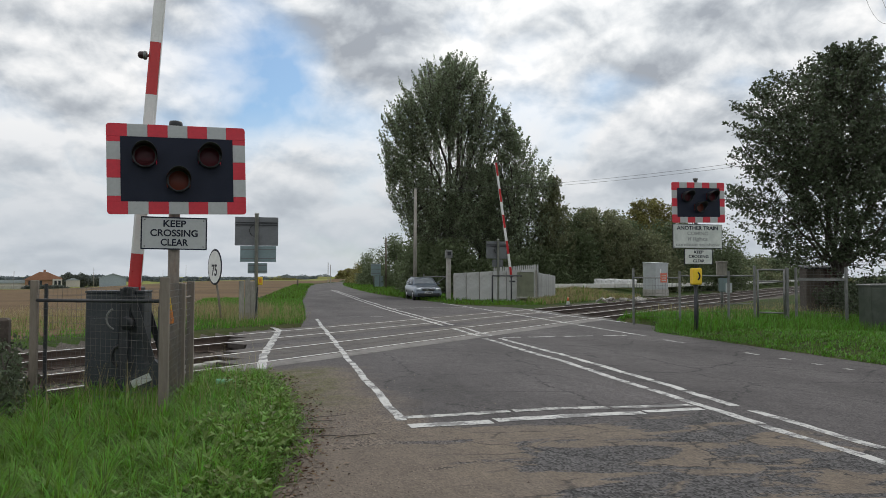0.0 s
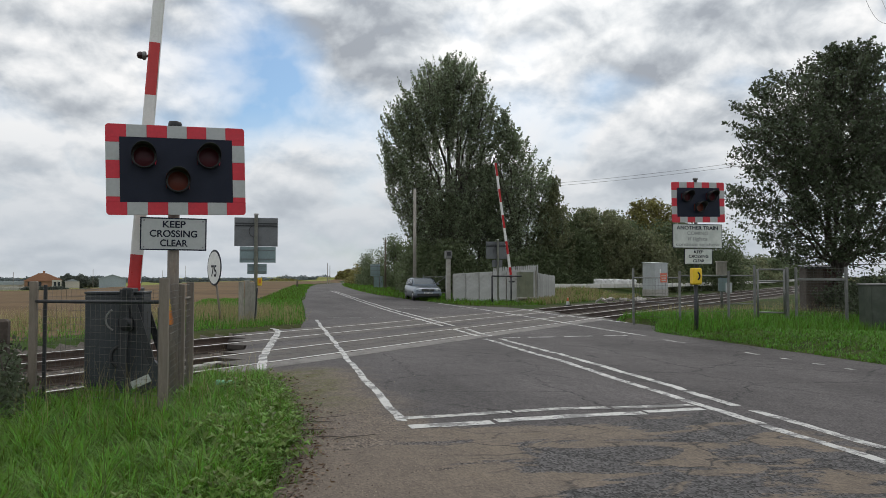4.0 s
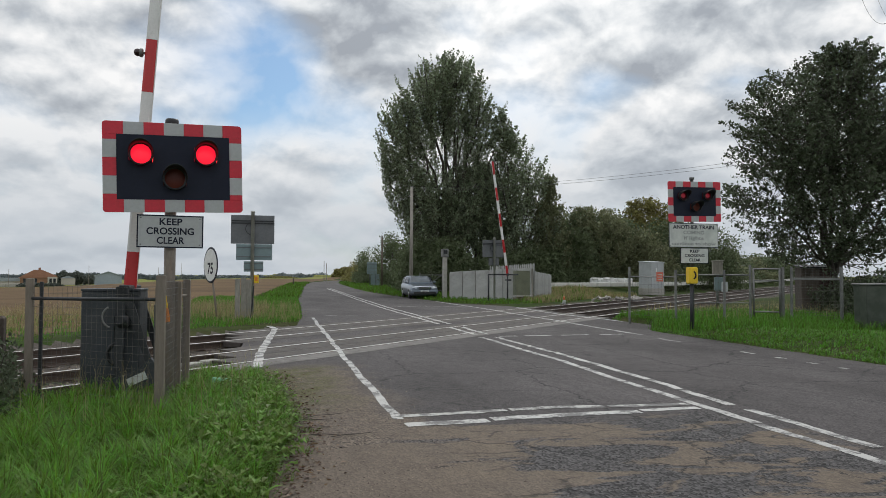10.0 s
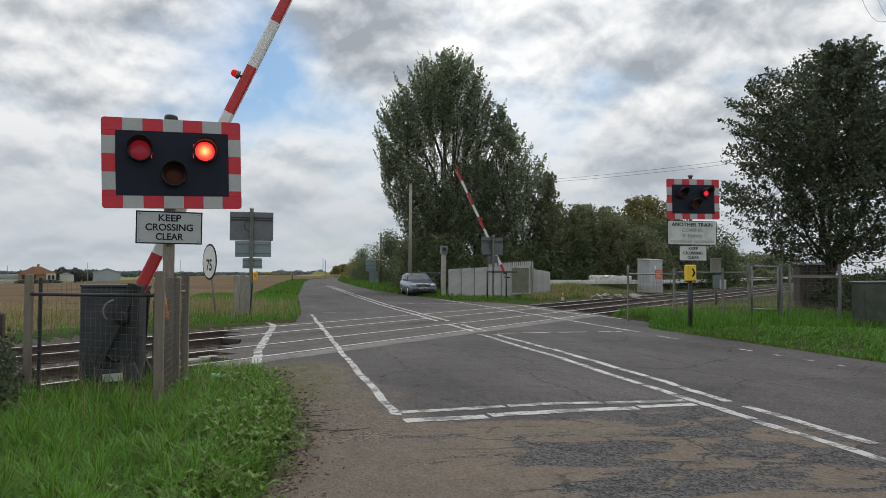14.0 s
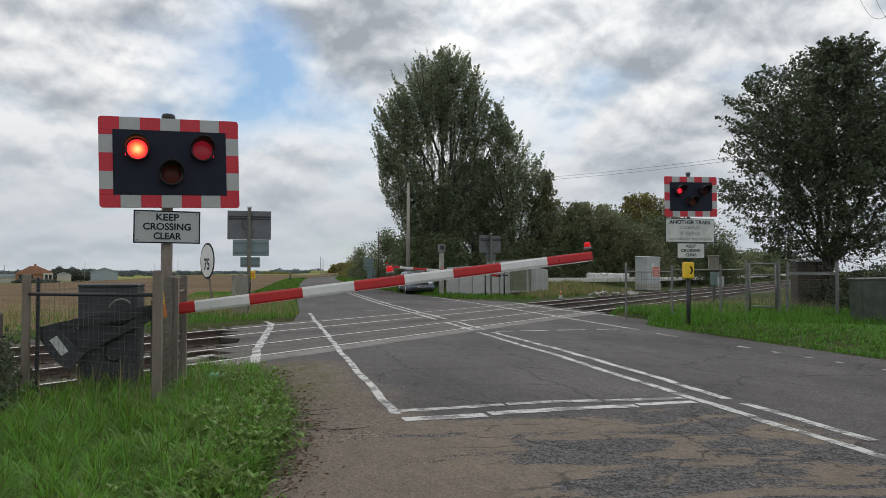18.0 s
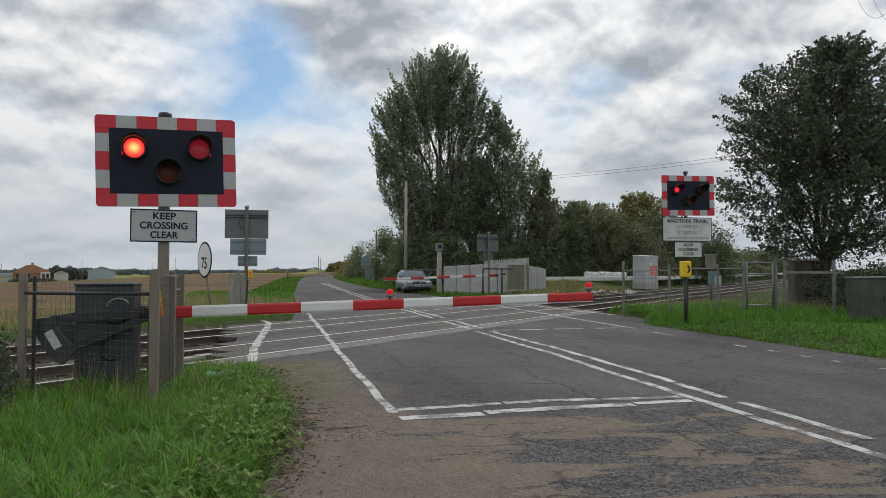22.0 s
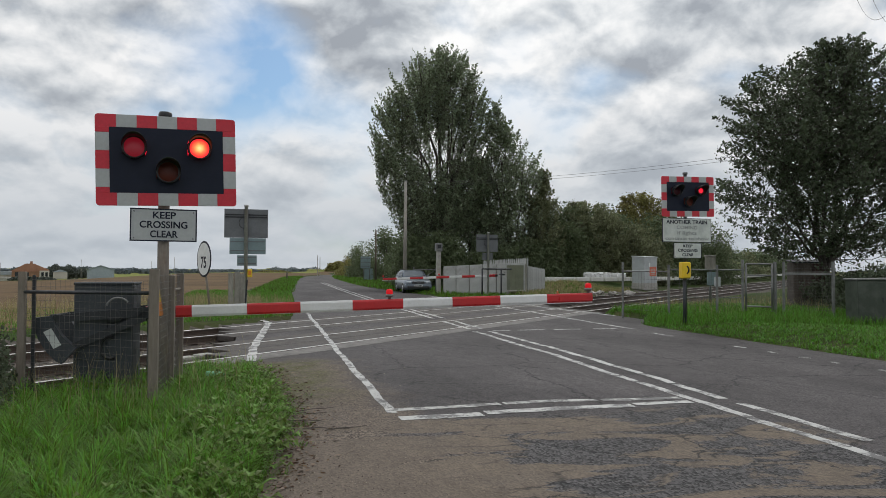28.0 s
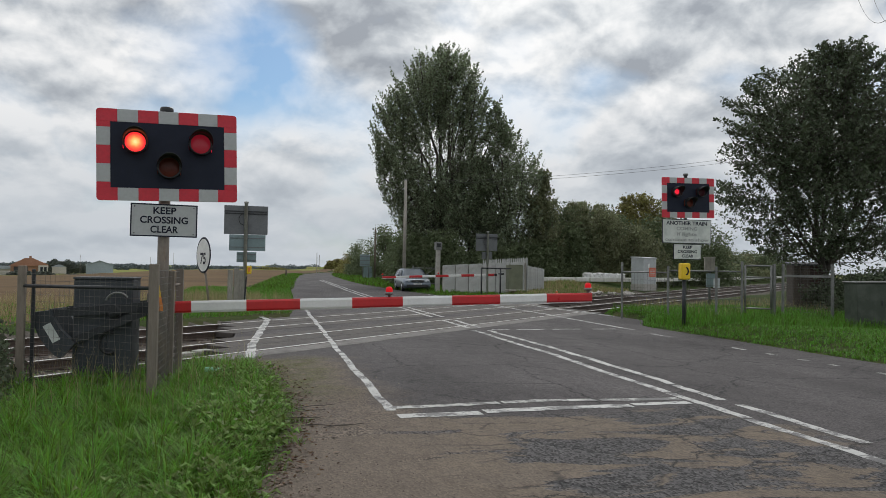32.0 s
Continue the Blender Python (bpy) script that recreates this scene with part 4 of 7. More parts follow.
def signal_head(parent, at, roll=0.0, front=True, weak=False):
    """Board with red and white border, three hooded lamps; at is the board's middle."""
    bm = BM()
    m = pose(*at, 0, -roll, 0)
    # dark middle with three round openings is made of a plate behind the lamp rings
    box(bm, (BW - 0.28, 0.02, BH - 0.28), (0, 0, 0))
    board = part("board", bm, "sign_black", parent, "dark blue-black backing board", m)
    xs = [-BW / 2 + BW * k / 7 for k in range(8)]
    zs = [-BH / 2 + BH * k / 5 for k in range(6)]
    for i in range(7):
        for z in (1, -1):
            bm = BM()
            if i in (0, 6):
                w, e = xs[i + 1] - xs[i], (-1 if i == 0 else 1)
                pts = [(-w / 2 * e, -0.07 * z), (w / 2 * e, -0.07 * z)] + [((w / 2 - 0.035 + 0.035 * math.cos(q)) * e, (0.035 + 0.035 * math.sin(q)) * z) for q in np.linspace(0, math.pi / 2, 5)] + [(-w / 2 * e, 0.07 * z)]
                extrude_poly(bm, pts, 0.022, pose((xs[i] + xs[i + 1]) / 2, 0, z * (BH / 2 - 0.07)))
            else:
                box(bm, (xs[i + 1] - xs[i], 0.022, 0.14), ((xs[i] + xs[i + 1]) / 2, 0, z * (BH / 2 - 0.07)), bevel=0.003)
            part("border_panel", bm, "sign_red" if i % 2 == 0 else "border_white", board)
    for j in range(5):
        for x in (1, -1):
            z0, z1 = max(zs[j], -BH / 2 + 0.14), min(zs[j + 1], BH / 2 - 0.14)
            bm = BM()
            box(bm, (0.14, 0.022, z1 - z0), (x * (BW / 2 - 0.07), 0, (z0 + z1) / 2), bevel=0.003)
            part("border_panel", bm, "sign_red" if j % 2 == 0 else "border_white", board)
    lamps = []
    spots = [(-0.345, 0.142, "red"), (0.337, 0.150, "red"), (0.003, -0.124, "amber")]
    inv = m
    for x, z, kind in spots:
        p = inv @ Vector((x, 0, z))
        hood(parent, (p.x, p.y - 0.055, p.z))
        # housing behind the ring, and bezel that stands proud of the board
        bm = BM()
        lathe(bm, [(0.15, 0.0), (0.165, 0.0), (0.165, 0.25), (0.0005, 0.25)], pose(p.x, p.y + 0.012, p.z, -90, 0, 0), seg=24)
        part("lamp_housing", bm, "plastic_black", parent)
        if front:
            lamps.append(flasher(parent, (p.x, p.y + 0.105, p.z), kind, weak))
    return lamps


def signal_near():
    s = thing("crossing_signal", pose(-1.189, 8.691, -0.093, 0, 0, 7.5) @ Matrix.Scale(1.06, 4), "level crossing light signal with striped board on rusty grey post", "traffic signal", "crossing signals")
    bm = BM()
    lathe(bm, [(0.062, -0.1), (0.062, 3.23)], pose(0, 0.10, 0), seg=20)
    part("post", bm, "post_grey", s, "weathered brown-grey post with rust stains")
    bm = BM()
    lathe(bm, [(0.05, 3.2), (0.074, 3.205), (0.074, 3.285), (0.066, 3.305), (0.02, 3.31)], pose(0, 0.10, 0), seg=20)
    part("post_cap", bm, "plastic_black", s, "black post cap")
    lamps = signal_head(s, (0.03, -0.02, 2.735), roll=1.7)
    pl = sign_plate(s, 0.70, 0.365, (0.0, 0.0, 2.02), [("KEEP", 0.105, 0.105, 0.24, "sign_black"), ("CROSSING", 0.105, 0.0, 0.50, "sign_black"), ("CLEAR", 0.105, -0.105, 0.29, "sign_black")], "border_white")
    pl.rotation_euler = (0, radians(0.2), 0)
    for z, r in ((2.62, 0.08), (2.9, 0.08), (2.05, 0.08)):
        bm = BM()
        lathe(bm, [(0.066, 0), (r, 0), (r, 0.05), (0.066, 0.05)], pose(0, 0.10, z), seg=16)
        part("clamp", bm, "galvanised", s)
    bm = BM()
    for k in range(6):
        box(bm, (0.03 + 0.006 * k, 0.004, 0.085), (-0.065 + 0.009 * k, 0.02, 1.40 - 0.07 * k), (6, -8, 25), mi=0 if k < 4 else 1)
    part("torn_tape", bm, ["tape_yellow", "tape_orange"], s, "torn yellow and orange tape")
    return lamps


def signal_right():
    s = thing("crossing_signal", pose(11.378, 17.212, -0.10, 0, 0, 0) @ Matrix.Scale(1.1, 4), "level crossing light signal with two white warning plates under it", "traffic signal", "crossing signals")
    bm = BM()
    lathe(bm, [(0.043, -0.1), (0.043, 3.9), (0.062, 3.9), (0.062, 3.95)], pose(0, 0.10, 0), seg=16)
    part("post", bm, "galvanised", s, "thin grey post")
    lamps = signal_head(s, (0, -0.02, 3.33), roll=1.0, weak=True)
    sign_plate(s, 1.38, 0.60, (-0.02, 0, 2.49), [("ANOTHER TRAIN", 0.13, 0.2, 1.15, "sign_black"), ("COMING", 0.12, 0.065, 0.58, "sign_faded"), ("if lights", 0.12, -0.07, 0.55, "sign_faded"), ("continue to show", 0.11, -0.21, 1.22, "sign_faded")], "sign_white_dirty")
    sign_plate(s, 0.78, 0.385, (0, 0, 1.985), [("KEEP", 0.1, 0.11, 0.26, "sign_black"), ("CROSSING", 0.1, 0.0, 0.55, "sign_black"), ("CLEAR", 0.1, -0.11, 0.32, "sign_black")], "sign_white_dirty")
    return lamps


def signal_back(at, rz, boardz, plates, label):
    """A signal of the other approach, seen from behind: bare metal back with rails and housings."""
    s = thing("crossing_signal", pose(*at, 0, 0, rz), label, "traffic signal", "crossing signals")
    bm = BM()
    lathe(bm, [(0.062, -0.1), (0.062, boardz + 0.58), (0.075, boardz + 0.58), (0.075, boardz + 0.64)], pose(0, -0.06, 0), seg=14)
    part("post", bm, "post_pale", s)
    bm = BM()
    box(bm, (BW, 0.02, BH), (0, 0.06, boardz), bevel=0.006)
    part("board", bm, "sign_back", s, "bare grey back of a signal board")
    for z in (0.22, 0.30):
        bm = BM()
        box(bm, (BW - 0.06, 0.03, 0.035), (0, 0.035, boardz + z))
        part("stiffener", bm, "machine_dark", s)
    bm = BM()
    pts = [Vector((-0.05 + 0.19 * math.cos(a), -0.01, boardz + 0.02 + 0.2 * math.sin(a))) for a in np.linspace(2.0, 5.4, 12)]
    for a, b in zip(pts, pts[1:]):
        rod(bm, a, b, 0.012, seg=6)
    part("cable", bm, "plastic_black", s)
    for w, h, z, x, mt in plates:
        bm = BM()
        box(bm, (w, 0.014, h), (x, 0.02, z), bevel=0.005)
        part("sign_plate", bm, mt, s, "grey back of a sign plate")
        for dz in (h * 0.28, -h * 0.28):
            bm = BM()
            box(bm, (w * 0.96, 0.02, 0.025), (x, 0.005, z + dz))
            part("stiffener", bm, "sign_back", s)
    return s


LAMPS_NEAR = signal_near()
LAMPS_RIGHT = signal_right()
signal_back((-0.40, 25.8, 0), 0, 3.09, [(1.22, 0.56, 2.30, 0.06, "sign_back_teal"), (0.66, 0.36, 1.80, 0.04, "sign_back_teal")], "back of a light signal with two teal-grey sign plates")
signal_back((13.05, 40.0, 0), 14, 3.05, [(0.7, 0.42, 2.28, 0.0, "sign_back"), ], "back of a light signal above a pale fence")


# ---- barriers ----
def barrier(m, mirror, label, length=6.33, first=0.86, step=0.6835, cab=(0.68, 0.46, 1.33, -0.145), skin="machine_grey", weights=True):
    """Half barrier: cabinet on a plinth, and a striped boom with weights on two side arms that turn with it. Returns the boom."""
    sg = -1 if mirror else 1
    b = thing("level_crossing_barrier", m, label, "barrier", "barriers")
    bm = BM()
    cx = cab[3] * sg
    box(bm, cab[:3], (cx, 0.0, cab[2] / 2), bevel=0.012)
    part("cabinet", bm, skin, b, "dark steel barrier cabinet")
    bm = BM()
    box(bm, (cab[0] + 0.012, cab[1] + 0.02, 0.03), (cx, 0.0, cab[2] + 0.015), bevel=0.006)
    part("cabinet_lid", bm, skin, b)
    bm = BM()
    box(bm, (cab[0] + 0.1, cab[1] + 0.14, 0.10), (cx, 0.0, 0.03), bevel=0.02)
    part("plinth", bm, "concrete", b)
    bm = BM()
    box(bm, (cab[0] * 0.5, 0.012, cab[2] * 0.45), (cx - 0.12 * sg, -cab[1] / 2 - 0.006, 0.72), bevel=0.004)
    part("access_door", bm, skin, b)
    bm = BM()
    lathe(bm, [(0.05, -0.40), (0.05, 0.40)], pose(0, 0, 0.98, 90, 0, 0), seg=16)
    part("pivot_shaft", bm, "machine_dark", b)
    boom = new("boom")
    boom.parent = b
    boom.location = (0, 0, 0.98)
    boom["label"] = "red and white striped barrier boom with side arms"
    # boom tube, tapered box section, in coloured bands
    edges, k = [0.30, first], 0
    while edges[-1] + step < length + 0.05:
        edges.append(edges[-1] + step)
    for k, (a, c) in enumerate(zip(edges, edges[1:])):
        bm = BM()
        ha, hc = 0.150 - 0.0045 * a, 0.150 - 0.0045 * c
        wa, wc = 0.075, 0.07
        prof = [(-0.5, -0.32), (-0.32, -0.5), (0.32, -0.5), (0.5, -0.32), (0.5, 0.32), (0.32, 0.5), (-0.32, 0.5), (-0.5, 0.32)]
        A = [bm.verts.new((a * sg, y * wa, z * ha)) for y, z in prof]
        C = [bm.verts.new((c * sg, y * wc, z * hc)) for y, z in prof]
        for i in range(8):
            bm.faces.new((A[i], C[i], C[(i + 1) % 8], A[(i + 1) % 8]))
        bm.faces.new(A[::-1]), bm.faces.new(C)
        bmesh.ops.recalc_face_normals(bm, faces=bm.faces)
        part("boom_band", bm, "boom_red" if k % 2 == 0 else "boom_white", boom)
    bm = BM()
    box(bm, ((length - 0.5), 0.03, 0.012), ((0.5 + length) / 2 * sg, 0, -0.070))
    part("under_strip", bm, "boom_white", boom)
    # lamps on top: a stalk, a pale hooded case, and a lens body that is dark on one side and lit on the other
    lenses = []
    for x in (edges[5] - 0.18, length - 0.05):
        bm = BM()
        lathe(bm, [(0.018, 0.0), (0.018, 0.03), (0.045, 0.035), (0.056, 0.042), (0.056, 0.07), (0.046, 0.075)], pose(x * sg, 0, 0.06), seg=16)
        part("boom_lamp", bm, "galvanised", boom, "small grey boom lamp case")
        bm = BM()
        rings = []
        for q, h in ((0.046, 0.0), (0.048, 0.03), (0.04, 0.056), (0.02, 0.07)):
            rings.append([bm.verts.new((q * math.cos(2 * math.pi * i / 20), q * math.sin(2 * math.pi * i / 20), h)) for i in range(20)])
        for ra, rb in zip(rings, rings[1:]):
            for i in range(20):
                f = bm.faces.new((ra[i], ra[(i + 1) % 20], rb[(i + 1) % 20], rb[i]))
                f.material_index, f.smooth = (1 if i >= 10 else 0), True
        bm.faces.new(rings[-1])
        lens = part("boom_lens", bm, ["boom_lamp_lit", "boom_lamp_red"], boom, "red boom lamp lens")
        lens.location = (x * sg, 0, 0.135)
        lenses.append(lens)
    # side arms and weights
    for side in (-1, 1) if weights else ():
        bm = BM()
        y = side * 0.335
        for (xa, za, wa), (xb, zb, wb) in (((0.42, 0.03, 0.06), (-0.71, -0.02, 0.045)), ((0.36, -0.03, 0.05), (-0.47, -0.36, 0.04))):
            extrude_poly(bm, [(xa * sg, za + wa), (xa * sg, za - wa), (xb * sg, zb - wb), (xb * sg, zb + wb)], 0.03, pose(0, y, 0))
        lathe(bm, [(0.0, -0.02), (0.085, -0.02), (0.085, 0.02), (0.0, 0.02)], pose(0, y, -0.02, 90, 0, 0), seg=20)
        part("side_arm", bm, "machine_dark", boom)
        bm = BM()
        pts = [((x_ + 0.19) * sg, z_) for x_, z_ in ((-1.09, 0.0), (-1.07, -0.13), (-1.02, -0.27), (-0.94, -0.41), (-0.84, -0.52), (-0.78, -0.56), (-0.61, -0.38), (-0.70, -0.30), (-0.78, -0.21), (-0.84, -0.10), (-0.87, 0.02))]
        extrude_poly(bm, pts, 0.10, pose(0, y, 0))
        part("counterweight", bm, "machine_grey", boom)
        if side < 0:
            bm = BM()
            box(bm, (0.095, 0.006, 0.23), (-0.68 * sg, y - 0.054, -0.25), (0, -28 * sg, 0))
            part("label_plate", bm, "sign_white_dirty", boom, "pale label plate")
    bmesh_cross = BM()
    box(bmesh_cross, (0.16, 0.70 if weights else 0.2, 0.12), (0.36 * sg, 0, 0), bevel=0.01)
    part("boom_clamp", bmesh_cross, "machine_dark", boom)
    bm = BM()
    pts = [Vector(((0.05 + 0.13 * math.cos(a)) * sg, -0.37, 0.09 + 0.12 * math.sin(a))) for a in np.linspace(0.5, 2.9, 25)]
    for p, q in zip(pts, pts[1:]):
        rod(bm, p, q, 0.012, seg=8, caps=False)
    part("guard_hoop", bm, "galvanised", boom)
    # black cable loop on the cabinet's face
    if weights:
        bm = BM()
        pts = [Vector(((-0.06 + 0.11 * math.cos(a)) * sg, -cab[1] / 2 - 0.02, 0.56 + 0.13 * math.sin(a))) for a in np.linspace(1.2, 5.2, 25)]
        for p, q in zip(pts, pts[1:]):
            rod(bm, p, q, 0.02, seg=8, caps=False)
        part("cable_loop", bm, "plastic_black", b)
    return boom, lenses


BOOM_NEAR, LENSES_NEAR = barrier(pose(-1.77, 9.45, 0.0, 0, 0, -3), False, "red and white half barrier on a dark grey cabinet")
BOOM_FAR, LENSES_FAR = barrier(pose(14.0, 40.2, 0.25, 0, 0, 0), True, "far red and white half barrier beside a pale fence", 7.1, 0.9, 0.77, (0.98, 0.5, 1.5, -0.88), "cabinet_olive", False)


# ---- fences by the near barrier ----
def weld_mesh(name, a, b, z0, z1, parent, sx=0.075, sz=0.075, r=0.0014, sag=0.0, material="wire"):
    """A panel of crossed wires between two points on the ground."""
    a, b = Vector((*a, 0)), Vector((*b, 0))
    L = (b - a).length
    bm = BM()
    n = max(2, int(L / sx))
    for k in range(n + 1):
        p = a.lerp(b, k / n)
        rod(bm, p + Vector((0, 0, z0)), p + Vector((0, 0, z1)), r, seg=4, caps=False)
    m = max(2, int((z1 - z0) / sz))
    for k in range(m + 1):
        z = z0 + (z1 - z0) * k / m
        steps = 4
        for i in range(steps):
            s0, s1 = i / steps, (i + 1) / steps
            rod(bm, a.lerp(b, s0) + Vector((0, 0, z - sag * math.sin(math.pi * s0))), a.lerp(b, s1) + Vector((0, 0, z - sag * math.sin(math.pi * s1))), r, seg=4, caps=False)
    return part(name, bm, material, parent, "welded wire mesh panel")


def square_post(parent, x, y, z1, w=0.09, z0=-0.15, material="fence_post", name="post"):
    bm = BM()
    box(bm, (w, w, z1 - z0), (x, y, (z0 + z1) / 2), bevel=0.006)
    return part(name, bm, material, parent)


def near_fence():
    f = tagged(new("mesh_fence"), "wire mesh fence on weathered square posts round the barrier cabinet", "fence", "mesh fences")
    P0, P1, P2, P3 = (-2.76, 8.98), (-1.165, 7.72), (-1.12, 9.0), (-1.09, 9.75)
    square_post(f, *P0, 1.49, 0.08), square_post(f, *P1, 1.53, 0.095), square_post(f, *P2, 1.45, 0.075), square_post(f, *P3, 1.47, 0.09)
    square_post(f, P0[0] + 0.11, P0[1] + 0.05, 1.45, 0.035, material="machine_dark", name="stay")
    bm = BM()
    rod(bm, (*P0, 1.255), (P1[0], P1[1] + 0.03, 1.275), 0.02, seg=8)
    part("rail", bm, "machine_dark", f, "dark tubular top rail")
    bm = BM()
    rod(bm, (*P2, 1.27), (*P3, 1.27), 0.015, seg=8)
    part("rail", bm, "fence_post", f)
    weld_mesh("mesh_panel", P0, P1, 0.05, 1.40, f, 0.078, 0.078)
    weld_mesh("mesh_panel", P1, P2, 0.05, 1.46, f, 0.078, 0.078, 0.0022)
    weld_mesh("mesh_panel", P2, P3, 0.05, 1.44, f, 0.078, 0.078, 0.0022)
    bm = BM()
    box(bm, (0.11, 0.05, 1.18), (-1.42, 9.62, 0.56), bevel=0.006)
    p = thing("marker_post", Matrix(), "pale grey square post beside the barrier cabinet", "post")
    part("post", bm, "galvanised", p)
    # dark timber post at the far left
    p = thing("timber_post", pose(-3.25, 9.5, 0), "dark old timber post in the brambles", "post")
    bm = BM()
    box(bm, (0.16, 0.16, 1.15), (0, 0, 0.45), bevel=0.03)
    part("post", bm, "sleeper_timber", p)


near_fence()


# ---- verge by the far left signal ----
def far_left_things():
    s = thing("speed_sign", pose(-1.72, 24.9, 0), "white oval railway speed sign with black figures on a thin post", "sign")
    bm = BM()
    rod(bm, (0.24, 0.05, -0.1), (0.03, 0.03, 1.5), 0.038, seg=10)
    part("post", bm, "fence_post", s)
    m = pose(0, 0, 1.83, 0, 0, -65) @ pose(0, 0, 0, 90, 0, 0)
    bm = BM()
    lathe(bm, [(0.58, -0.01), (0.60, 0.0), (0.60, 0.012), (0.58, 0.016)], m, seg=40)
    d = part("sign_face", bm, "sign_black", s, "black rimmed round sign")
    bm = BM()
    lathe(bm, [(0.535, 0.017), (0.535, 0.021)], m, seg=40)
    part("white_disc", bm, "sign_white", d)
    lettering("75", 0.52, "sign_black", d, pose(0, 0, 1.83, 0, 0, -65) @ pose(0, -0.024, -0.13), 0.46)
    t = thing("timber_screen", pose(-0.72, 25.0, 0), "two weathered upright timbers beside the signal post", "posts")
    for k, (x, h) in enumerate(((-0.14, 1.36), (0.05, 1.40), (0.22, 1.34))):
        bm = BM()
        box(bm, (0.17, 0.1, h + 0.15), (x, 0.05 * k, h / 2 - 0.07), (0, random.uniform(-1, 1), 0), bevel=0.008)
        part("timber", bm, "timber_grey", t)
    bm = BM()
    box(bm, (0.05, 0.05, 1.2), (0.34, -0.1, 0.55), (0, 4, 0), bevel=0.006)
    part("stay", bm, "machine_dark", t)
    y = thing("warning_lamp", pose(-0.26, 25.7, 1.22), "small yellow box on the signal post", "box")
    bm = BM()
    box(bm, (0.16, 0.14, 0.28), (0, 0, 0.14), bevel=0.02)
    part("case", bm, "phone_yellow", y)
    bm = BM()
    box(bm, (0.09, 0.02, 0.14), (0, -0.07, 0.15), bevel=0.008)
    part("cover", bm, "tape_orange", y)


far_left_things()


# ---- right verge ----
def right_fence():
    f = tagged(new("mesh_fence"), "galvanised mesh fence with a gate along the railway verge", "fence", "mesh fences")
    pts = [(11.38, 20.85), (11.72, 18.71), (13.11, 18.37), (13.72, 18.01)]
    hs = [1.80, 1.70, 1.70, 1.86]
    for (x, y), h in zip(pts, hs):
        square_post(f, x, y, h, 0.058, 0.0, "galvanised")
    for (a, b), z in zip(zip(pts, pts[1:]), (1.5, 1.56, 1.56)):
        bm = BM()
        rod(bm, (*a, z), (*b, z), 0.022, seg=8)
        part("rail", bm, "galvanised", f)
        bm = BM()
        rod(bm, (*a, 0.75), (*b, 0.75), 0.012, seg=6)
        part("rail", bm, "galvanised", f)
        weld_mesh("mesh_panel", a, b, 0.3, z, f, 0.15, 0.2, 0.003)
    g = thing("field_gate", Matrix(), "galvanised tubular gate with mesh infill", "gate")
    a, b = (13.80, 17.97), (14.38, 17.58)
    for q in (a, b):
        bm = BM()
        rod(bm, (*q, 0.35), (*q, 1.75), 0.03, seg=8)
        part("stile", bm, "galvanised", g)
    for z in (0.5, 1.4, 1.74):
        bm = BM()
        rod(bm, (*a, z), (*b, z), 0.025, seg=8)
        part("gate_rail", bm, "galvanised", g)
    weld_mesh("mesh_infill", a, b, 0.5, 1.4, g, 0.12, 0.2, 0.0025)
    h = tagged(new("mesh_fence"), "mesh fence panel between grey steel posts", "fence", "mesh fences")
    for (x, y), w in (((14.44, 17.53), 0.07), ((14.61, 17.38), 0.06), ((15.69, 16.70), 0.07)):
        square_post(h, x, y, 1.80, w, 0.1, "galvanised")
    for z in (1.46,):
        bm = BM()
        box(bm, (1.28, 0.03, 0.07), (15.15, 17.04, z), (0, 0, -32.2))
        part("rail", bm, "galvanised", h)
    weld_mesh("mesh_panel", (14.61, 17.38), (15.69, 16.70), 0.35, 1.76, h, 0.09, 0.075, 0.003)
    t = thing("crossing_telephone", pose(11.09, 16.92, 0.0), "yellow emergency telephone box on a dark post", "telephone")
    bm = BM()
    rod(bm, (0, 0, -0.1), (0, 0, 1.4), 0.045, seg=12)
    part("post", bm, "machine_dark", t)
    bm = BM()
    box(bm, (0.27, 0.2, 0.44), (0, -0.02, 1.545), (0, 0, 0), bevel=0.03)
    c = part("case", bm, "phone_yellow", t)
    bm = BM()
    pts = []
    for a in np.linspace(-1.25, 1.25, 10):
        pts.append((0.03 - 0.11 * math.cos(a) + 0.07, 0.12 * math.sin(a)))
    for a in np.linspace(1.25, -1.25, 10):
        pts.append((0.03 - 0.07 * math.cos(a) + 0.07, 0.085 * math.sin(a)))
    extrude_poly(bm, [(-x + 0.06, z) for x, z in pts], 0.01, pose(0, -0.126, 1.55))
    part("handset_symbol", bm, "sign_black", c)
    n = thing("notice", pose(11.75, 18.9, 1.36), "small orange-red notice plate on the fence", "sign")
    bm = BM()
    box(bm, (0.22, 0.01, 0.28), (-0.32, 0.2, 0.14), (0, 0, 0), bevel=0.003)
    part("plate", bm, "notice_orange", n)
    bm = BM()
    for k in range(4):
        box(bm, (0.15, 0.012, 0.018), (-0.32, 0.198, 0.06 + 0.05 * k))
    part("writing_bars", bm, "sign_white_dirty", n)
    p = thing("track_cabinet", pose(21.68, 31.1, 0.0, 0, 0, -30), "brown-grey trackside cabinet on a post with a lower grey box", "cabinet")
    bm = BM()
    box(bm, (0.48, 0.4, 0.70), (0, 0, 1.88), bevel=0.02)
    part("body", bm, "timber_grey", p)
    bm = BM()
    box(bm, (0.56, 0.48, 0.05), (0, 0, 2.25), bevel=0.015)
    part("roof", bm, "timber_grey", p)
    bm = BM()
    rod(bm, (0, 0, -0.3), (0, 0, 1.55), 0.07, seg=10)
    part("post", bm, "galvanised", p)
    bm = BM()
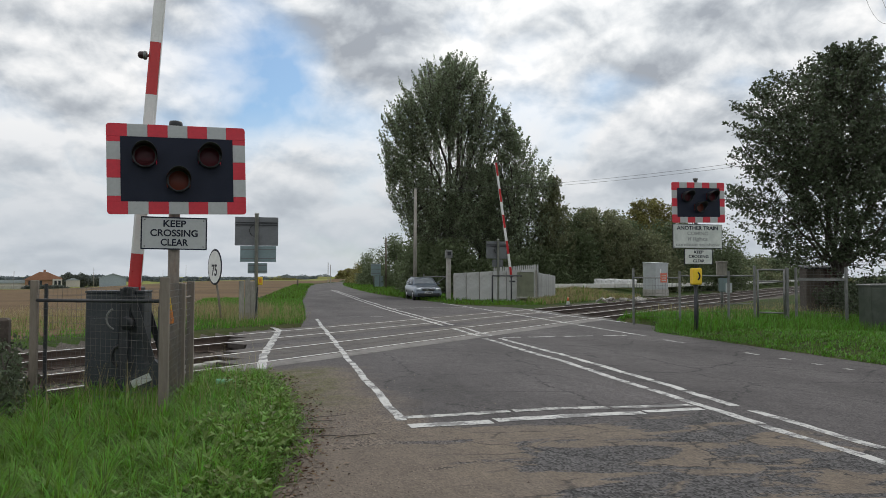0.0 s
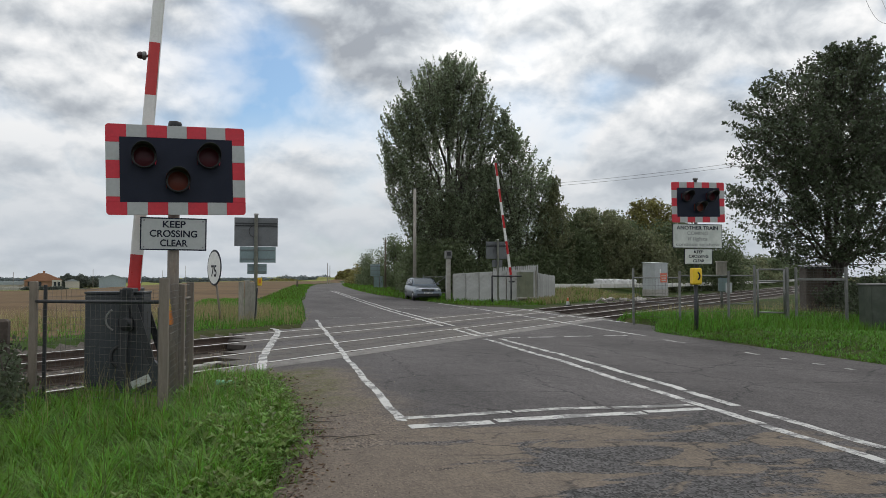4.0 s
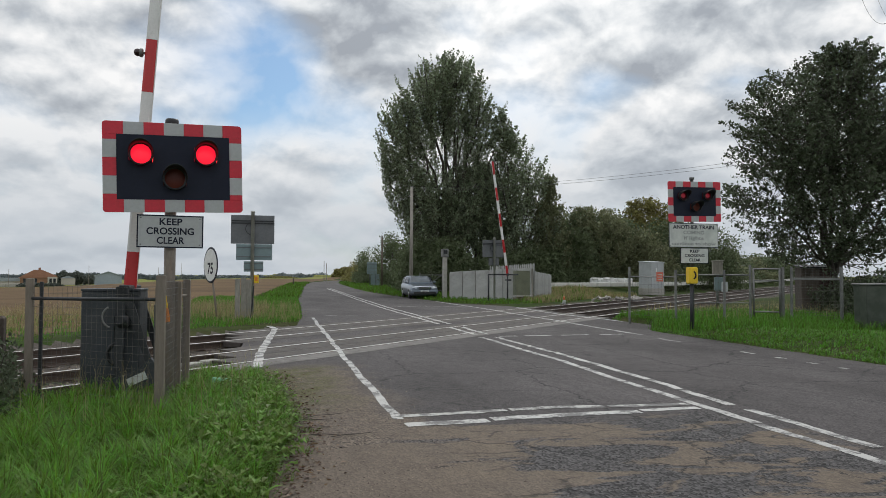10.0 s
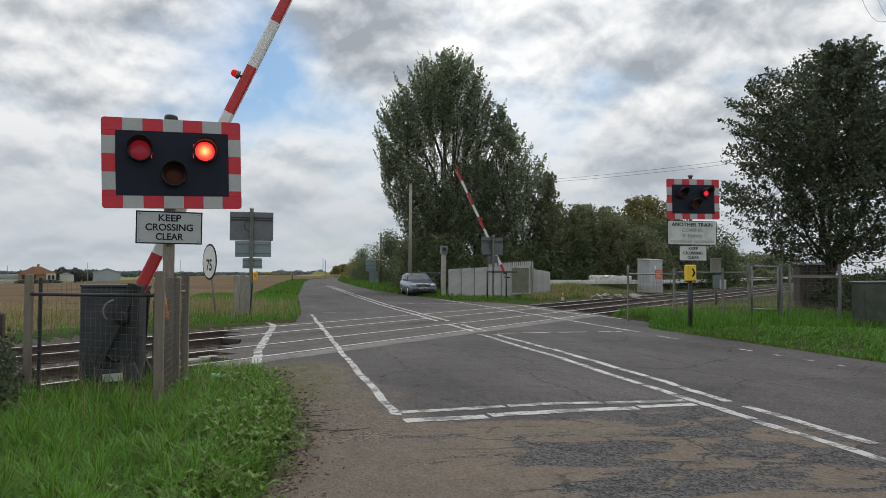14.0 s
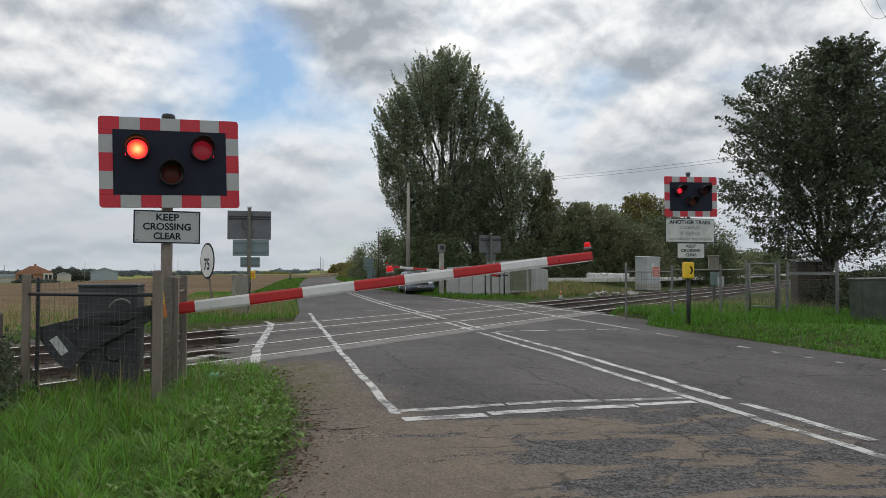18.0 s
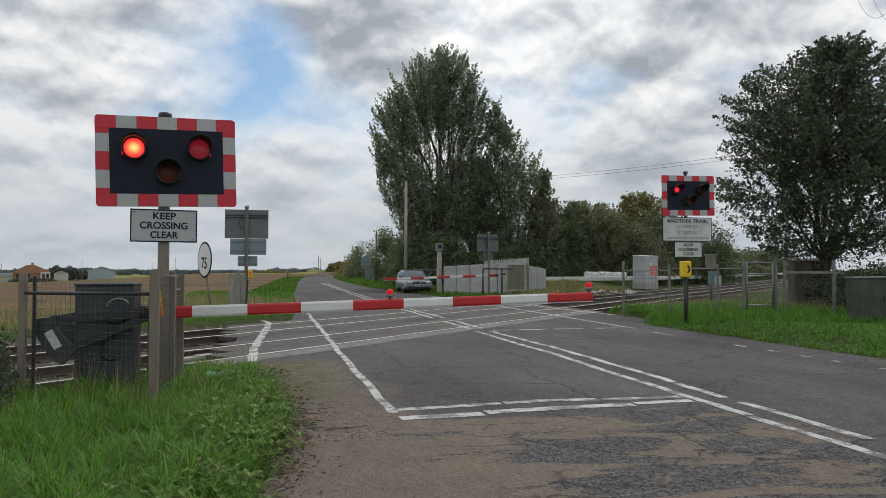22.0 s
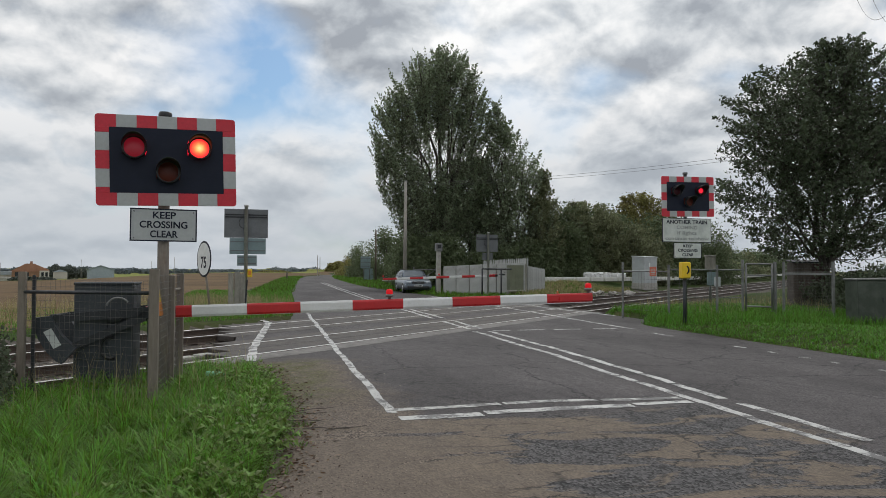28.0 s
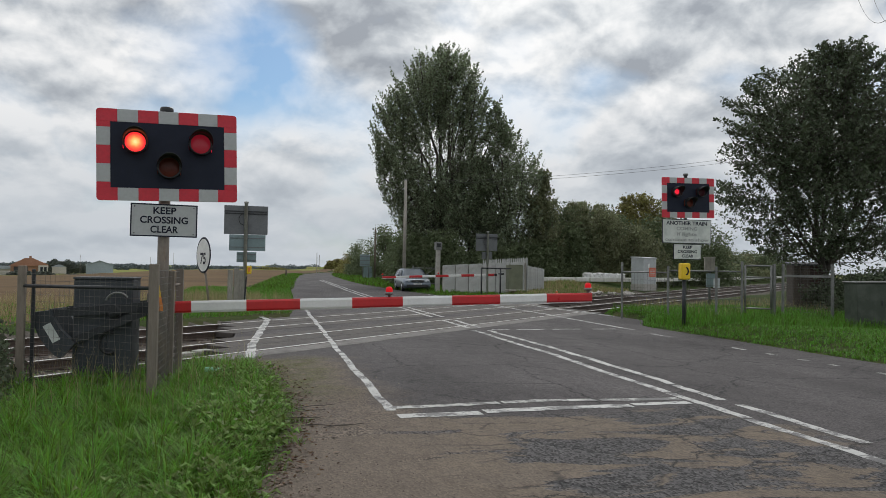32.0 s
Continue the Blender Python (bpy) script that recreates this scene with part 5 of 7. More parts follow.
    box(bm, (0.4, 0.3, 0.66), (0.05, -0.08, 1.13), bevel=0.02)
    part("lower_box", bm, "sign_back_teal", p, "blue-grey lower box")
    p = thing("track_box", pose(13.46, 18.85, 0.1), "small grey trackside box on a short post", "box")
    bm = BM()
    rod(bm, (0, 0, 0), (0, 0, 1.0), 0.025, seg=8)
    part("post", bm, "galvanised", p)
    bm = BM()
    box(bm, (0.16, 0.12, 0.3), (0, 0, 1.1), bevel=0.015)
    part("case", bm, "cabinet_grey", p)
    c = thing("trackside_cabinet", pose(15.85, 15.28, 0.2, 0, 0, -14), "dull green metal cabinet standing in the grass", "cabinet")
    bm = BM()
    box(bm, (1.5, 0.6, 1.12), (0, 0, 0.56), (0, -1, 0), bevel=0.015)
    part("body", bm, "cabinet_green", c)
    bm = BM()
    box(bm, (1.58, 0.68, 0.05), (0, 0, 1.14), (0, -1, 0), bevel=0.015)
    part("lid", bm, "galvanised", c)
    for x in (-0.37, 0.37):
        bm = BM()
        box(bm, (0.70, 0.012, 0.98), (x, -0.305, 0.56), (0, -1, 0), bevel=0.004)
        d = part("door", bm, "cabinet_green", c)
        bm = BM()
        box(bm, (0.03, 0.03, 0.14), (x + 0.27, -0.32, 0.6), bevel=0.006)
        part("handle", bm, "machine_dark", d)
    bm = BM()
    box(bm, (0.12, 0.006, 0.12), (0.12, -0.314, 0.82), (0, 20, 0))
    part("sticker", bm, "sign_white_dirty", c)
    # old dark hut in the shade of the alders
    s = thing("lineside_hut", pose(21.0, 23.8, -0.05, 0, 0, -30), "small dark timber hut in the shade of the alders", "hut")
    bm = BM()
    box(bm, (1.22, 1.3, 1.95), (0, 0, 0.95), bevel=0.01)
    part("wall", bm, "sleeper_timber", s)
    for k in range(8):
        bm = BM()
        box(bm, (0.142, 0.025, 1.85), (-0.535 + 0.153 * k, -0.662, 0.95), bevel=0.006)
        part("plank", bm, "hut_board" if k > 3 else "sleeper_timber", s)
    bm = BM()
    box(bm, (1.32, 1.42, 0.06), (0, 0, 1.96), (4, 0, 0), bevel=0.012)
    part("roof", bm, "machine_dark", s)


right_fence()


# ---- beyond the railway ----
def relay_cabinet():
    c = thing("relay_cabinet", pose(28.85, 49.8, 0.42, 0, 0, 14), "pale grey trackside relay cabinet on a concrete base", "cabinet")
    bm = BM()
    box(bm, (1.32, 1.3, 1.98), (0, 0, 1.11), bevel=0.02)
    part("body", bm, "cabinet_grey", c)
    bm = BM()
    box(bm, (1.42, 1.4, 0.09), (0, 0, 2.12), (3, 0, 0), bevel=0.02)
    part("roof", bm, "cabinet_grey", c)
    bm = BM()
    box(bm, (1.38, 1.36, 0.5), (0, 0, -0.13), bevel=0.02)
    part("base", bm, "concrete", c)
    for x in (-0.325, 0.325):
        bm = BM()
        box(bm, (0.62, 0.02, 1.84), (x, -0.655, 1.12), bevel=0.005)
        d = part("door", bm, "cabinet_grey", c)
        bm = BM()
        box(bm, (0.04, 0.05, 0.16), (x + (0.24 if x < 0 else -0.24), -0.68, 1.05), bevel=0.008)
        part("handle", bm, "galvanised", d)
    bm = BM()
    box(bm, (0.12, 0.012, 0.3), (-0.12, -0.672, 1.5))
    part("label_plate", bm, "sign_white", c)


relay_cabinet()


def palisade_fence():
    """Wide upright concrete panels with dark joints, and a run of pointed pales behind and beside them."""
    f = tagged(new("panel_fence"), "pale grey weathered fence of wide upright concrete panels", "fence")
    a, b = Vector((11.45, 44.0, 0)), Vector((15.35, 39.9, 0))
    d = b - a
    n = 6
    ang = math.atan2(d.y, d.x)
    for k in range(n):
        h = 1.72 + 0.26 * k / n
        bm = BM()
        box(bm, (d.length / n - 0.05, 0.07, h), (0, 0, h / 2), bevel=0.012)
        for v in bm.verts:
            if v.co.z > h / 2:
                v.co.z += 0.05 * v.co.x
        part("panel", bm, "palisade", f, "", Matrix.Translation(a.lerp(b, (k + 0.5) / n)) @ pose(0, 0, 0, 0, random.uniform(-0.6, 0.6), math.degrees(ang)))
    for k in range(n + 1):
        p = a.lerp(b, k / n) + Vector((0.05, 0.09, 0))
        square_post(f, p.x, p.y, 1.62 + 0.26 * k / n, 0.1, 0, "timber_grey")
    g = tagged(new("palisade_fence"), "pale steel palisade fence of narrow pointed pales", "fence")
    slat = BM()
    extrude_poly(slat, [(-0.045, 0), (0.045, 0), (0.045, 0.96), (0.0, 1.0), (-0.045, 0.96)], 0.02)
    me = bpy.data.meshes.new("pale")
    slat.to_mesh(me)
    slat.free()
    me.materials.append(MATS["palisade"])
    for (a, b, h0, h1, step) in (((13.6, 42.3), (15.6, 40.15), 2.06, 2.22, 0.125), ((15.7, 40.4), (18.1, 43.6), 1.74, 1.55, 0.15)):
        a, b = Vector((*a, 0)), Vector((*b, 0))
        d = b - a
        n = int(d.length / step)
        ang = math.atan2(d.y, d.x)
        for k in range(n + 1):
            t = k / n
            s = new("pale", me)
            s.parent = g
            s.location = a.lerp(b, t) + Vector((0, 0, 0.02))
            s.rotation_euler = (0, random.uniform(-0.012, 0.012), ang)
            s.scale = (1, 1, h0 + (h1 - h0) * t + random.uniform(-0.02, 0.02))
        for z in (0.45, 1.35):
            bm = BM()
            m = Matrix.Translation((a + b) / 2 + Vector((0, 0, z))) @ pose(0, 0, 0, 0, 0, math.degrees(ang)) @ pose(0, 0.05, 0)
            box(bm, (d.length, 0.05, 0.08))
            bm.transform(m)
            part("rail", bm, "palisade", g)


palisade_fence()


def far_right_things():
    p = thing("concrete_post", pose(11.2, 44.3, 0), "tall pale post with a small box on its top", "post")
    bm = BM()
    box(bm, (0.26, 0.26, 2.75), (0, 0, 1.3), bevel=0.02)
    part("post", bm, "concrete", p)
    bm = BM()
    box(bm, (0.42, 0.36, 0.5), (0, 0, 2.9), bevel=0.02)
    b = part("box", bm, "galvanised", p)
    bm = BM()
    box(bm, (0.24, 0.02, 0.24), (0, -0.185, 2.95), bevel=0.006)
    part("cover", bm, "machine_dark", b)
    h = thing("hand_rail", pose(13.3, 39.6, 0.1), "dark steel hoop rail by the far signal", "rail")
    for x in (-0.7, 0.45):
        bm = BM()
        rod(bm, (x, 0, -0.1), (x, 0, 1.45), 0.045, seg=8)
        part("upright", bm, "machine_dark", h)
    bm = BM()
    rod(bm, (-0.72, 0, 1.45), (1.1, 0, 1.45), 0.04, seg=8)
    part("top_rail", bm, "machine_dark", h)
    u = thing("utility_pole", pose(11.1, 54.4, 0), "tall weathered wooden pole in front of the poplars", "pole", "utility poles")
    bm = BM()
    rod(bm, (0, 0, -0.3), (0.02, 0, 8.25), 0.15, 0.11, seg=12)
    part("pole", bm, "pole_wood", u)
    bm = BM()
    lathe(bm, [(0.13, 0), (0.1, 0.06)], pose(0.02, 0, 8.24), seg=12)
    part("cap", bm, "galvanised", u)
    u2 = thing("utility_pole", pose(13.75, 84.3, 0), "wooden pole among the hedge", "pole", "utility poles")
    bm = BM()
    rod(bm, (0, 0, -0.3), (0, 0, 6.0), 0.13, 0.10, seg=10)
    part("pole", bm, "bark", u2)
    s = thing("road_sign_back", pose(13.35, 88.6, 0, 0, 0, 8), "grey backs of two road signs on posts", "road sign")
    for x in (-0.4, 0.4):
        bm = BM()
        rod(bm, (x, 0.05, -0.1), (x, 0.05, 3.02), 0.045, seg=8)
        part("post", bm, "galvanised", s)
    bm = BM()
    box(bm, (1.26, 0.03, 1.45), (-0.15, 0, 2.27), bevel=0.01)
    part("plate", bm, "sign_back_teal", s)
    bm = BM()
    box(bm, (1.15, 0.03, 1.45), (0.3, 0.1, 0.80), bevel=0.01)
    part("plate", bm, "sign_back_teal", s)
    for z in (1.8, 2.27, 2.75):
        bm = BM()
        box(bm, (1.2, 0.03, 0.05), (-0.15, -0.03, z))
        part("stiffener", bm, "sign_back", s)
    g = tagged(new("steel_gate"), "thin grey steel gate beside the parked car", "gate")
    for x, y in ((10.3, 47.5), (11.2, 44.9), (11.6, 44.6)):
        square_post(g, x, y, 1.65, 0.07, 0, "galvanised")
    for z in (0.5, 1.5):
        bm = BM()
        rod(bm, (10.3, 47.5, z), (11.2, 44.9, z), 0.025, seg=6)
        part("gate_rail", bm, "galvanised", g)
    bm = BM()
    rod(bm, (10.3, 47.5, 0.5), (11.2, 44.9, 1.5), 0.02, seg=6)
    part("brace", bm, "galvanised", g)
    # white sacks, rubble, cone
    for k in range(9):
        w = thing("bulk_bag", pose(25.8 + k * 0.33, 53.3 - k * 0.08, 0.74, 0, 0, random.uniform(0, 90)), "white woven bulk bag in a row", "bag", "bulk bags")
        bm = BM()
        box(bm, (0.55, 0.6, 0.55), (0, 0, 0.25), bevel=0.14, seg=3)
        for v in bm.verts:
            v.co += Vector((random.uniform(-0.06, 0.06), random.uniform(-0.06, 0.06), random.uniform(-0.06, 0.08)))
        part("sack", bm, "white_sack", w)
    for k in range(16):
        w = thing("rubble_block", pose(18.9 + random.uniform(-0.2, 2.3), 38.0 + random.uniform(-1.2, 0.8), 0.10, random.uniform(-30, 30), random.uniform(-30, 30), random.uniform(0, 180)), "broken pale concrete block in the rubble heap", "rubble", "rubble heap")
        bm = BM()
        box(bm, (random.uniform(0.22, 0.5), random.uniform(0.2, 0.36), random.uniform(0.08, 0.2)), (0, 0, 0.1), bevel=0.04)
        for v in bm.verts:
            v.co += Vector((random.uniform(-0.05, 0.05), random.uniform(-0.05, 0.05), random.uniform(-0.04, 0.04)))
        part("block", bm, "rubble", w)
    t = thing("traffic_cone", pose(15.35, 35.2, 0.0), "faded orange and white traffic cone", "cone")
    bm = BM()
    lathe(bm, [(0.14, 0.03), (0.09, 0.28), (0.05, 0.52), (0.03, 0.54)], Matrix.Scale(0.8, 4), seg=16)
    part("cone", bm, "sign_white_dirty", t)
    bm = BM()
    box(bm, (0.34, 0.34, 0.04), (0, 0, 0.02), bevel=0.01)
    part("base", bm, "car_trim", t)
    bm = BM()
    lathe(bm, [(0.088, 0.30), (0.053, 0.525), (0.05, 0.525), (0.083, 0.30)], Matrix.Scale(0.8, 4), seg=16)
    part("band", bm, "cone_orange", t)
    # low pale concrete kerb and troughing along the far side of the railway
    k = tagged(new("cable_trough"), "low pale concrete cable trough beyond the tracks", "cable trough", kind="structure")
    line = [Vector((20.6, 49.6, 0.80)), Vector((30.5, 53.2, 0.80)), Vector((52.8, 73.8, 0.72)), Vector((91.5, 110.5, 0.80))]
    for a, b in zip(line, line[1:]):
        n = int((b - a).length / 1.5)
        for i in range(n):
            bm = BM()
            box(bm, (1.28, 0.5, 0.32), (0, 0, 0), bevel=0.02)
            part("lid", bm, "concrete_pale", k, "", Matrix.Translation(a.lerp(b, (i + 0.5) / n)) @ pose(0, 0, 0, 0, 0, math.degrees(math.atan2(b.y - a.y, b.x - a.x))))


far_right_things()


# ---- parked car ----
def loft(bm, rings, mi=0, closed=True, cap=True):
    rows = [[bm.verts.new(p) for p in r] for r in rings]
    n = len(rows[0])
    for a, b in zip(rows, rows[1:]):
        for k in range(n if closed else n - 1):
            f = bm.faces.new((a[k], a[(k + 1) % n], b[(k + 1) % n], b[k]))
            f.material_index, f.smooth = mi, True
    if cap:
        bm.faces.new(rows[0][::-1]).material_index = mi
        bm.faces.new(rows[-1]).material_index = mi
    return bm


def build_car():
    """An older estate car; its nose points to -y."""
    c = thing("parked_car", pose(9.95, 44.5, 0.0, 0, 0, -3), "dark silver-blue estate car parked by the road", "car")

    def section(y, w, zb, zt, r=0.12):
        hw = w / 2
        return [(-hw * 0.9, y, zb), (hw * 0.9, y, zb), (hw, y, zb + r), (hw, y, zt - r * 1.3), (hw * 0.93, y, zt - r * 0.3), (hw * 0.7, y, zt), (-hw * 0.7, y, zt), (-hw * 0.93, y, zt - r * 0.3), (-hw, y, zt - r * 1.3), (-hw, y, zb + r)]

    bm = BM()
    loft(bm, [section(0.0, 1.55, 0.32, 0.70), section(0.08, 1.68, 0.24, 0.76), section(0.4, 1.76, 0.2, 0.84), section(1.15, 1.78, 0.2, 0.93), section(1.5, 1.78, 0.2, 0.95), section(3.0, 1.78, 0.2, 0.97), section(4.4, 1.76, 0.22, 0.98), section(4.72, 1.70, 0.3, 0.95), section(4.78, 1.6, 0.36, 0.9)])
    part("body", bm, "car_paint", c, "dark silver-blue bodywork")

    def roof_ring(y, w, zt, lean):
        hw = w / 2
        return [(-hw, y, 0.93), (hw, y, 0.93), (hw - lean, y, zt - 0.06), (hw - lean - 0.1, y, zt), (-hw + lean + 0.1, y, zt), (-hw + lean, y, zt - 0.06)]

    bm = BM()
    loft(bm, [roof_ring(1.35, 1.6, 1.0, 0.02), roof_ring(2.05, 1.66, 1.40, 0.16), roof_ring(2.6, 1.66, 1.45, 0.17), roof_ring(3.9, 1.64, 1.44, 0.17), roof_ring(4.45, 1.6, 1.36, 0.16), roof_ring(4.7, 1.55, 0.97, 0.05)])
    part("cabin", bm, "car_paint", c)
    bm = BM()
    vs = [bm.verts.new(p) for p in ((-0.70, 1.405, 1.03), (0.70, 1.405, 1.03), (0.60, 2.0, 1.385), (-0.60, 2.0, 1.385))]
    bm.faces.new(vs)
    bmesh.ops.solidify(bm, geom=bm.faces[:], thickness=0.012)
    part("windscreen", bm, "car_glass", c, "dark reflecting windscreen", pose(0, -0.012, 0.018))
    for sx in (-1, 1):
        for y0, y1, k in ((1.72, 2.5, 0), (2.58, 3.4, 1), (3.48, 4.35, 2)):
            bm = BM()
            x0, x1 = 0.825, 0.695
            lo = y0 if k else y0 - 0.22
            pts = [(sx * x0, lo, 1.0), (sx * x0, y1, 1.0), (sx * x1, y1 - (0.1 if k == 2 else 0), 1.36), (sx * x1, y0 + (0.25 if k == 0 else 0), 1.36)]
            bm.faces.new([bm.verts.new(p) for p in pts])
            bmesh.ops.solidify(bm, geom=bm.faces[:], thickness=0.01)
            part("side_window", bm, "car_glass", c, "", pose(sx * 0.012, 0, 0))
        bm = BM()
        box(bm, (0.16, 0.1, 0.12), (sx * 0.95, 1.75, 1.03), bevel=0.03)
        part("wing_mirror", bm, "car_paint", c)
        bm = BM()
        box(bm, (0.30, 0.1, 0.15), (sx * 0.62, 0.05, 0.675), (0, sx * 4, sx * 9), bevel=0.03)
        part("headlight", bm, "headlight_glass", c, "clear headlight")
        bm = BM()
        rod(bm, (sx * 0.58, 2.1, 1.48), (sx * 0.58, 4.2, 1.48), 0.018, seg=6)
        part("roof_rail", bm, "car_trim", c)
        for y in (0.85, 3.75):
            w = new("wheel")
            w.parent = c
            w.location = (sx * 0.80, y, 0.31)
            bm = BM()
            lathe(bm, [(0.2, -0.09), (0.29, -0.1), (0.31, -0.07), (0.31, 0.07), (0.29, 0.1), (0.2, 0.09)], pose(0, 0, 0, 0, 90, 0), seg=24)
            part("tyre", bm, "tyre", w)
            bm = BM()
            lathe(bm, [(0.19, -0.085), (0.2, 0.085), (0.12, 0.1), (0.04, 0.095)] if sx > 0 else [(0.04, -0.095), (0.12, -0.1), (0.2, -0.085), (0.19, 0.085)], pose(0, 0, 0, 0, 90, 0), seg=20)
            part("rim", bm, "car_chrome", w)
    bm = BM()
    box(bm, (0.78, 0.06, 0.17), (0, 0.0, 0.665), bevel=0.02)
    g = part("grille", bm, "car_trim", c)
    for x in np.linspace(-0.3, 0.3, 9):
        bm = BM()
        box(bm, (0.012, 0.02, 0.13), (float(x), -0.026, 0.665))
        part("grille_bar", bm, "car_chrome", g)
    bm = BM()
    box(bm, (1.74, 0.2, 0.22), (0, 0.06, 0.44), bevel=0.06, seg=2)
    b = part("bumper", bm, "car_paint", c)
    bm = BM()
    box(bm, (1.4, 0.03, 0.14), (0, -0.045, 0.37), bevel=0.01)
    part("intake", bm, "car_trim", b)
    bm = BM()
    box(bm, (0.52, 0.015, 0.11), (0, -0.05, 0.49), bevel=0.004)
    p = part("number_plate", bm, "sign_white", c, "white number plate with dark bars")
    for x in (-0.17, -0.1, -0.03, 0.06, 0.13, 0.2):
        bm = BM()
        box(bm, (0.045, 0.006, 0.07), (x, -0.059, 0.49))
        part("writing_bar", bm, "sign_black", p)


build_car()


# ---- trees and bushes ----
RNG = np.random.default_rng(11)


def leaf_quads(centres, size, aspect=1.6, up=0.0, jitter=0.35):
    """Small leaf-shaped quads, each turned its own way, round the given centres."""
    n = len(centres)
    a = RNG.normal(size=(n, 3))
    a[:, 2] += up
    a /= np.linalg.norm(a, axis=1)[:, None]
    b = RNG.normal(size=(n, 3))
    b -= (b * a).sum(1)[:, None] * a
    b /= np.linalg.norm(b, axis=1)[:, None]
    s = size * (1 + jitter * RNG.normal(size=n)).clip(0.4, 1.9)
    la, lb = a * (s * aspect / 2)[:, None], b * (s / 2)[:, None]
    fold = np.cross(a, b) * (s * 0.15)[:, None]
    c = np.asarray(centres)
    return np.stack([c - la, c + lb * 0.9 + fold, c + la, c - lb * 0.9 + fold], axis=1)


def limb(bm, pts, r0, r1, seg=7):
    for k, (a, b) in enumerate(zip(pts, pts[1:])):
        t0, t1 = k / (len(pts) - 1), (k + 1) / (len(pts) - 1)
        rod(bm, a, b, r0 + (r1 - r0) * t0, r0 + (r1 - r0) * t1, seg=seg, caps=False)


def crown_tree(name, label, base, outline, limbs, leaf, sprays, per, size, bark="bark", fork=(0, 0, 2.0), stem_r=0.2, spray=(2.0, 0.34), rise=1.0, depth=3.2, hollow=None, group="trees", inner=0.45, bow=0.16, ragged=0.12, gap=-0.30):
    """A tree whose limbs fan out of a fork and carry leafy sprays. outline rows: height, left and right reach of the crown.
    limbs: tips (x, y, z). A spray is a tapering plume of leaves, its length and radius in spray, that points up and outwards."""
    base = Vector(base)
    t = thing(name, Matrix.Translation(base), label, "tree", group)
    hs, ls, rs = (np.array(c, dtype=float) for c in zip(*outline))
    fork = Vector(fork)
    wood, twigs = BM(), BM()
    limb(wood, [Vector((fork.x * 0.2, fork.y * 0.2, -0.3)), Vector((fork.x * 0.5, fork.y * 0.5, fork.z * 0.5)), fork], stem_r, stem_r * 0.8, 9)
    nodes, radii = [], []
    for tip in limbs:
        tip = Vector(tip)
        mid = fork.lerp(tip, 0.5) + Vector(((tip.x - fork.x) * bow, (tip.y - fork.y) * bow, -0.37 * bow * (tip.z - fork.z)))
        pts = []
        for q in np.linspace(0, 1, 9):
            p = fork * (1 - q) ** 2 + mid * (2 * q * (1 - q)) + tip * q ** 2
            pts.append(p + Vector(RNG.normal(size=3)) * (0.010 * (tip - fork).length) * (0 < q < 1))
        limb(wood, pts, stem_r * 0.52, stem_r * 0.07, 7)
        for k, p in enumerate(pts[1:]):
            nodes.append(p), radii.append(stem_r * (0.30 - 0.03 * k))
    nodes_a = np.array(nodes)
    cents = []
    made = 0
    while made < sprays:
        h = RNG.uniform(hs[0], hs[-1])
        lo, hi = np.interp(h, hs, ls), np.interp(h, hs, rs)
        c, w = (lo + hi) / 2, (hi - lo) / 2
        if RNG.uniform() > (w + 0.6) / (np.max(rs - ls) / 2 + 0.6):
            continue
        a, r = RNG.uniform(0, 2 * np.pi), RNG.uniform() ** inner
        r *= 1 + ragged * noise.noise(Vector((math.cos(a) * 1.9, math.sin(a) * 1.9, h * 0.8 + base.y)))
        dw = min(w, depth)
        p = np.array([c + w * r * math.cos(a), dw * r * math.sin(a), h])
        if hollow and RNG.uniform() < hollow[3] * max(0.0, 1 - math.hypot((p[0] - hollow[0]) / hollow[2], (p[2] - hollow[1]) / (hollow[2] * 1.3)) ** 2):
            continue
        # break the crown into heads with gaps between
        if noise.noise(Vector((p[0] * 0.75, p[1] * 0.75, h * 0.5 + base.x))) < gap and r > 0.45:
            continue
        made += 1
        out = np.array([math.cos(a) * (0.35 + 0.65 * r), math.sin(a) * (0.35 + 0.65 * r), rise]) + RNG.normal(size=3) * 0.22
        out /= np.linalg.norm(out)
        ln = spray[0] * RNG.uniform(0.6, 1.25) * (0.6 + 0.4 * min(1, w / 2.5))
        foot = p - out * ln * 0.62
        near = int(np.argmin(((nodes_a - foot) ** 2).sum(1) + 3.0 * np.maximum(0, nodes_a[:, 2] - foot[2]) ** 2))
        if made % 2 == 0 or spray[0] < 1.0:
            rod(twigs, nodes[near], tuple(foot), radii[near] * 0.35 + 0.004, 0.008, seg=4, caps=False)
        rod(twigs, tuple(foot), tuple(foot + out * ln * 0.9), 0.014, 0.004, seg=3, caps=False)
        n = int(per * RNG.uniform(0.6, 1.3))
        q = RNG.beta(1.5, 1.25, size=n)
        rad = spray[1] * (0.35 + 1.3 * q * (1 - q) * 2) * (1.05 - 0.75 * q ** 2)
        cents.append(foot + out * (q * ln)[:, None] + RNG.normal(size=(n, 3)) * rad[:, None])
    cents = np.concatenate(cents)
    cents = cents[cents[:, 2] > 0.1]
    part("trunk", wood, bark, t)
    part("branch_frame", twigs, bark, t)
    quads_mesh("crown", leaf_quads(cents, size), leaf, t)
    return t


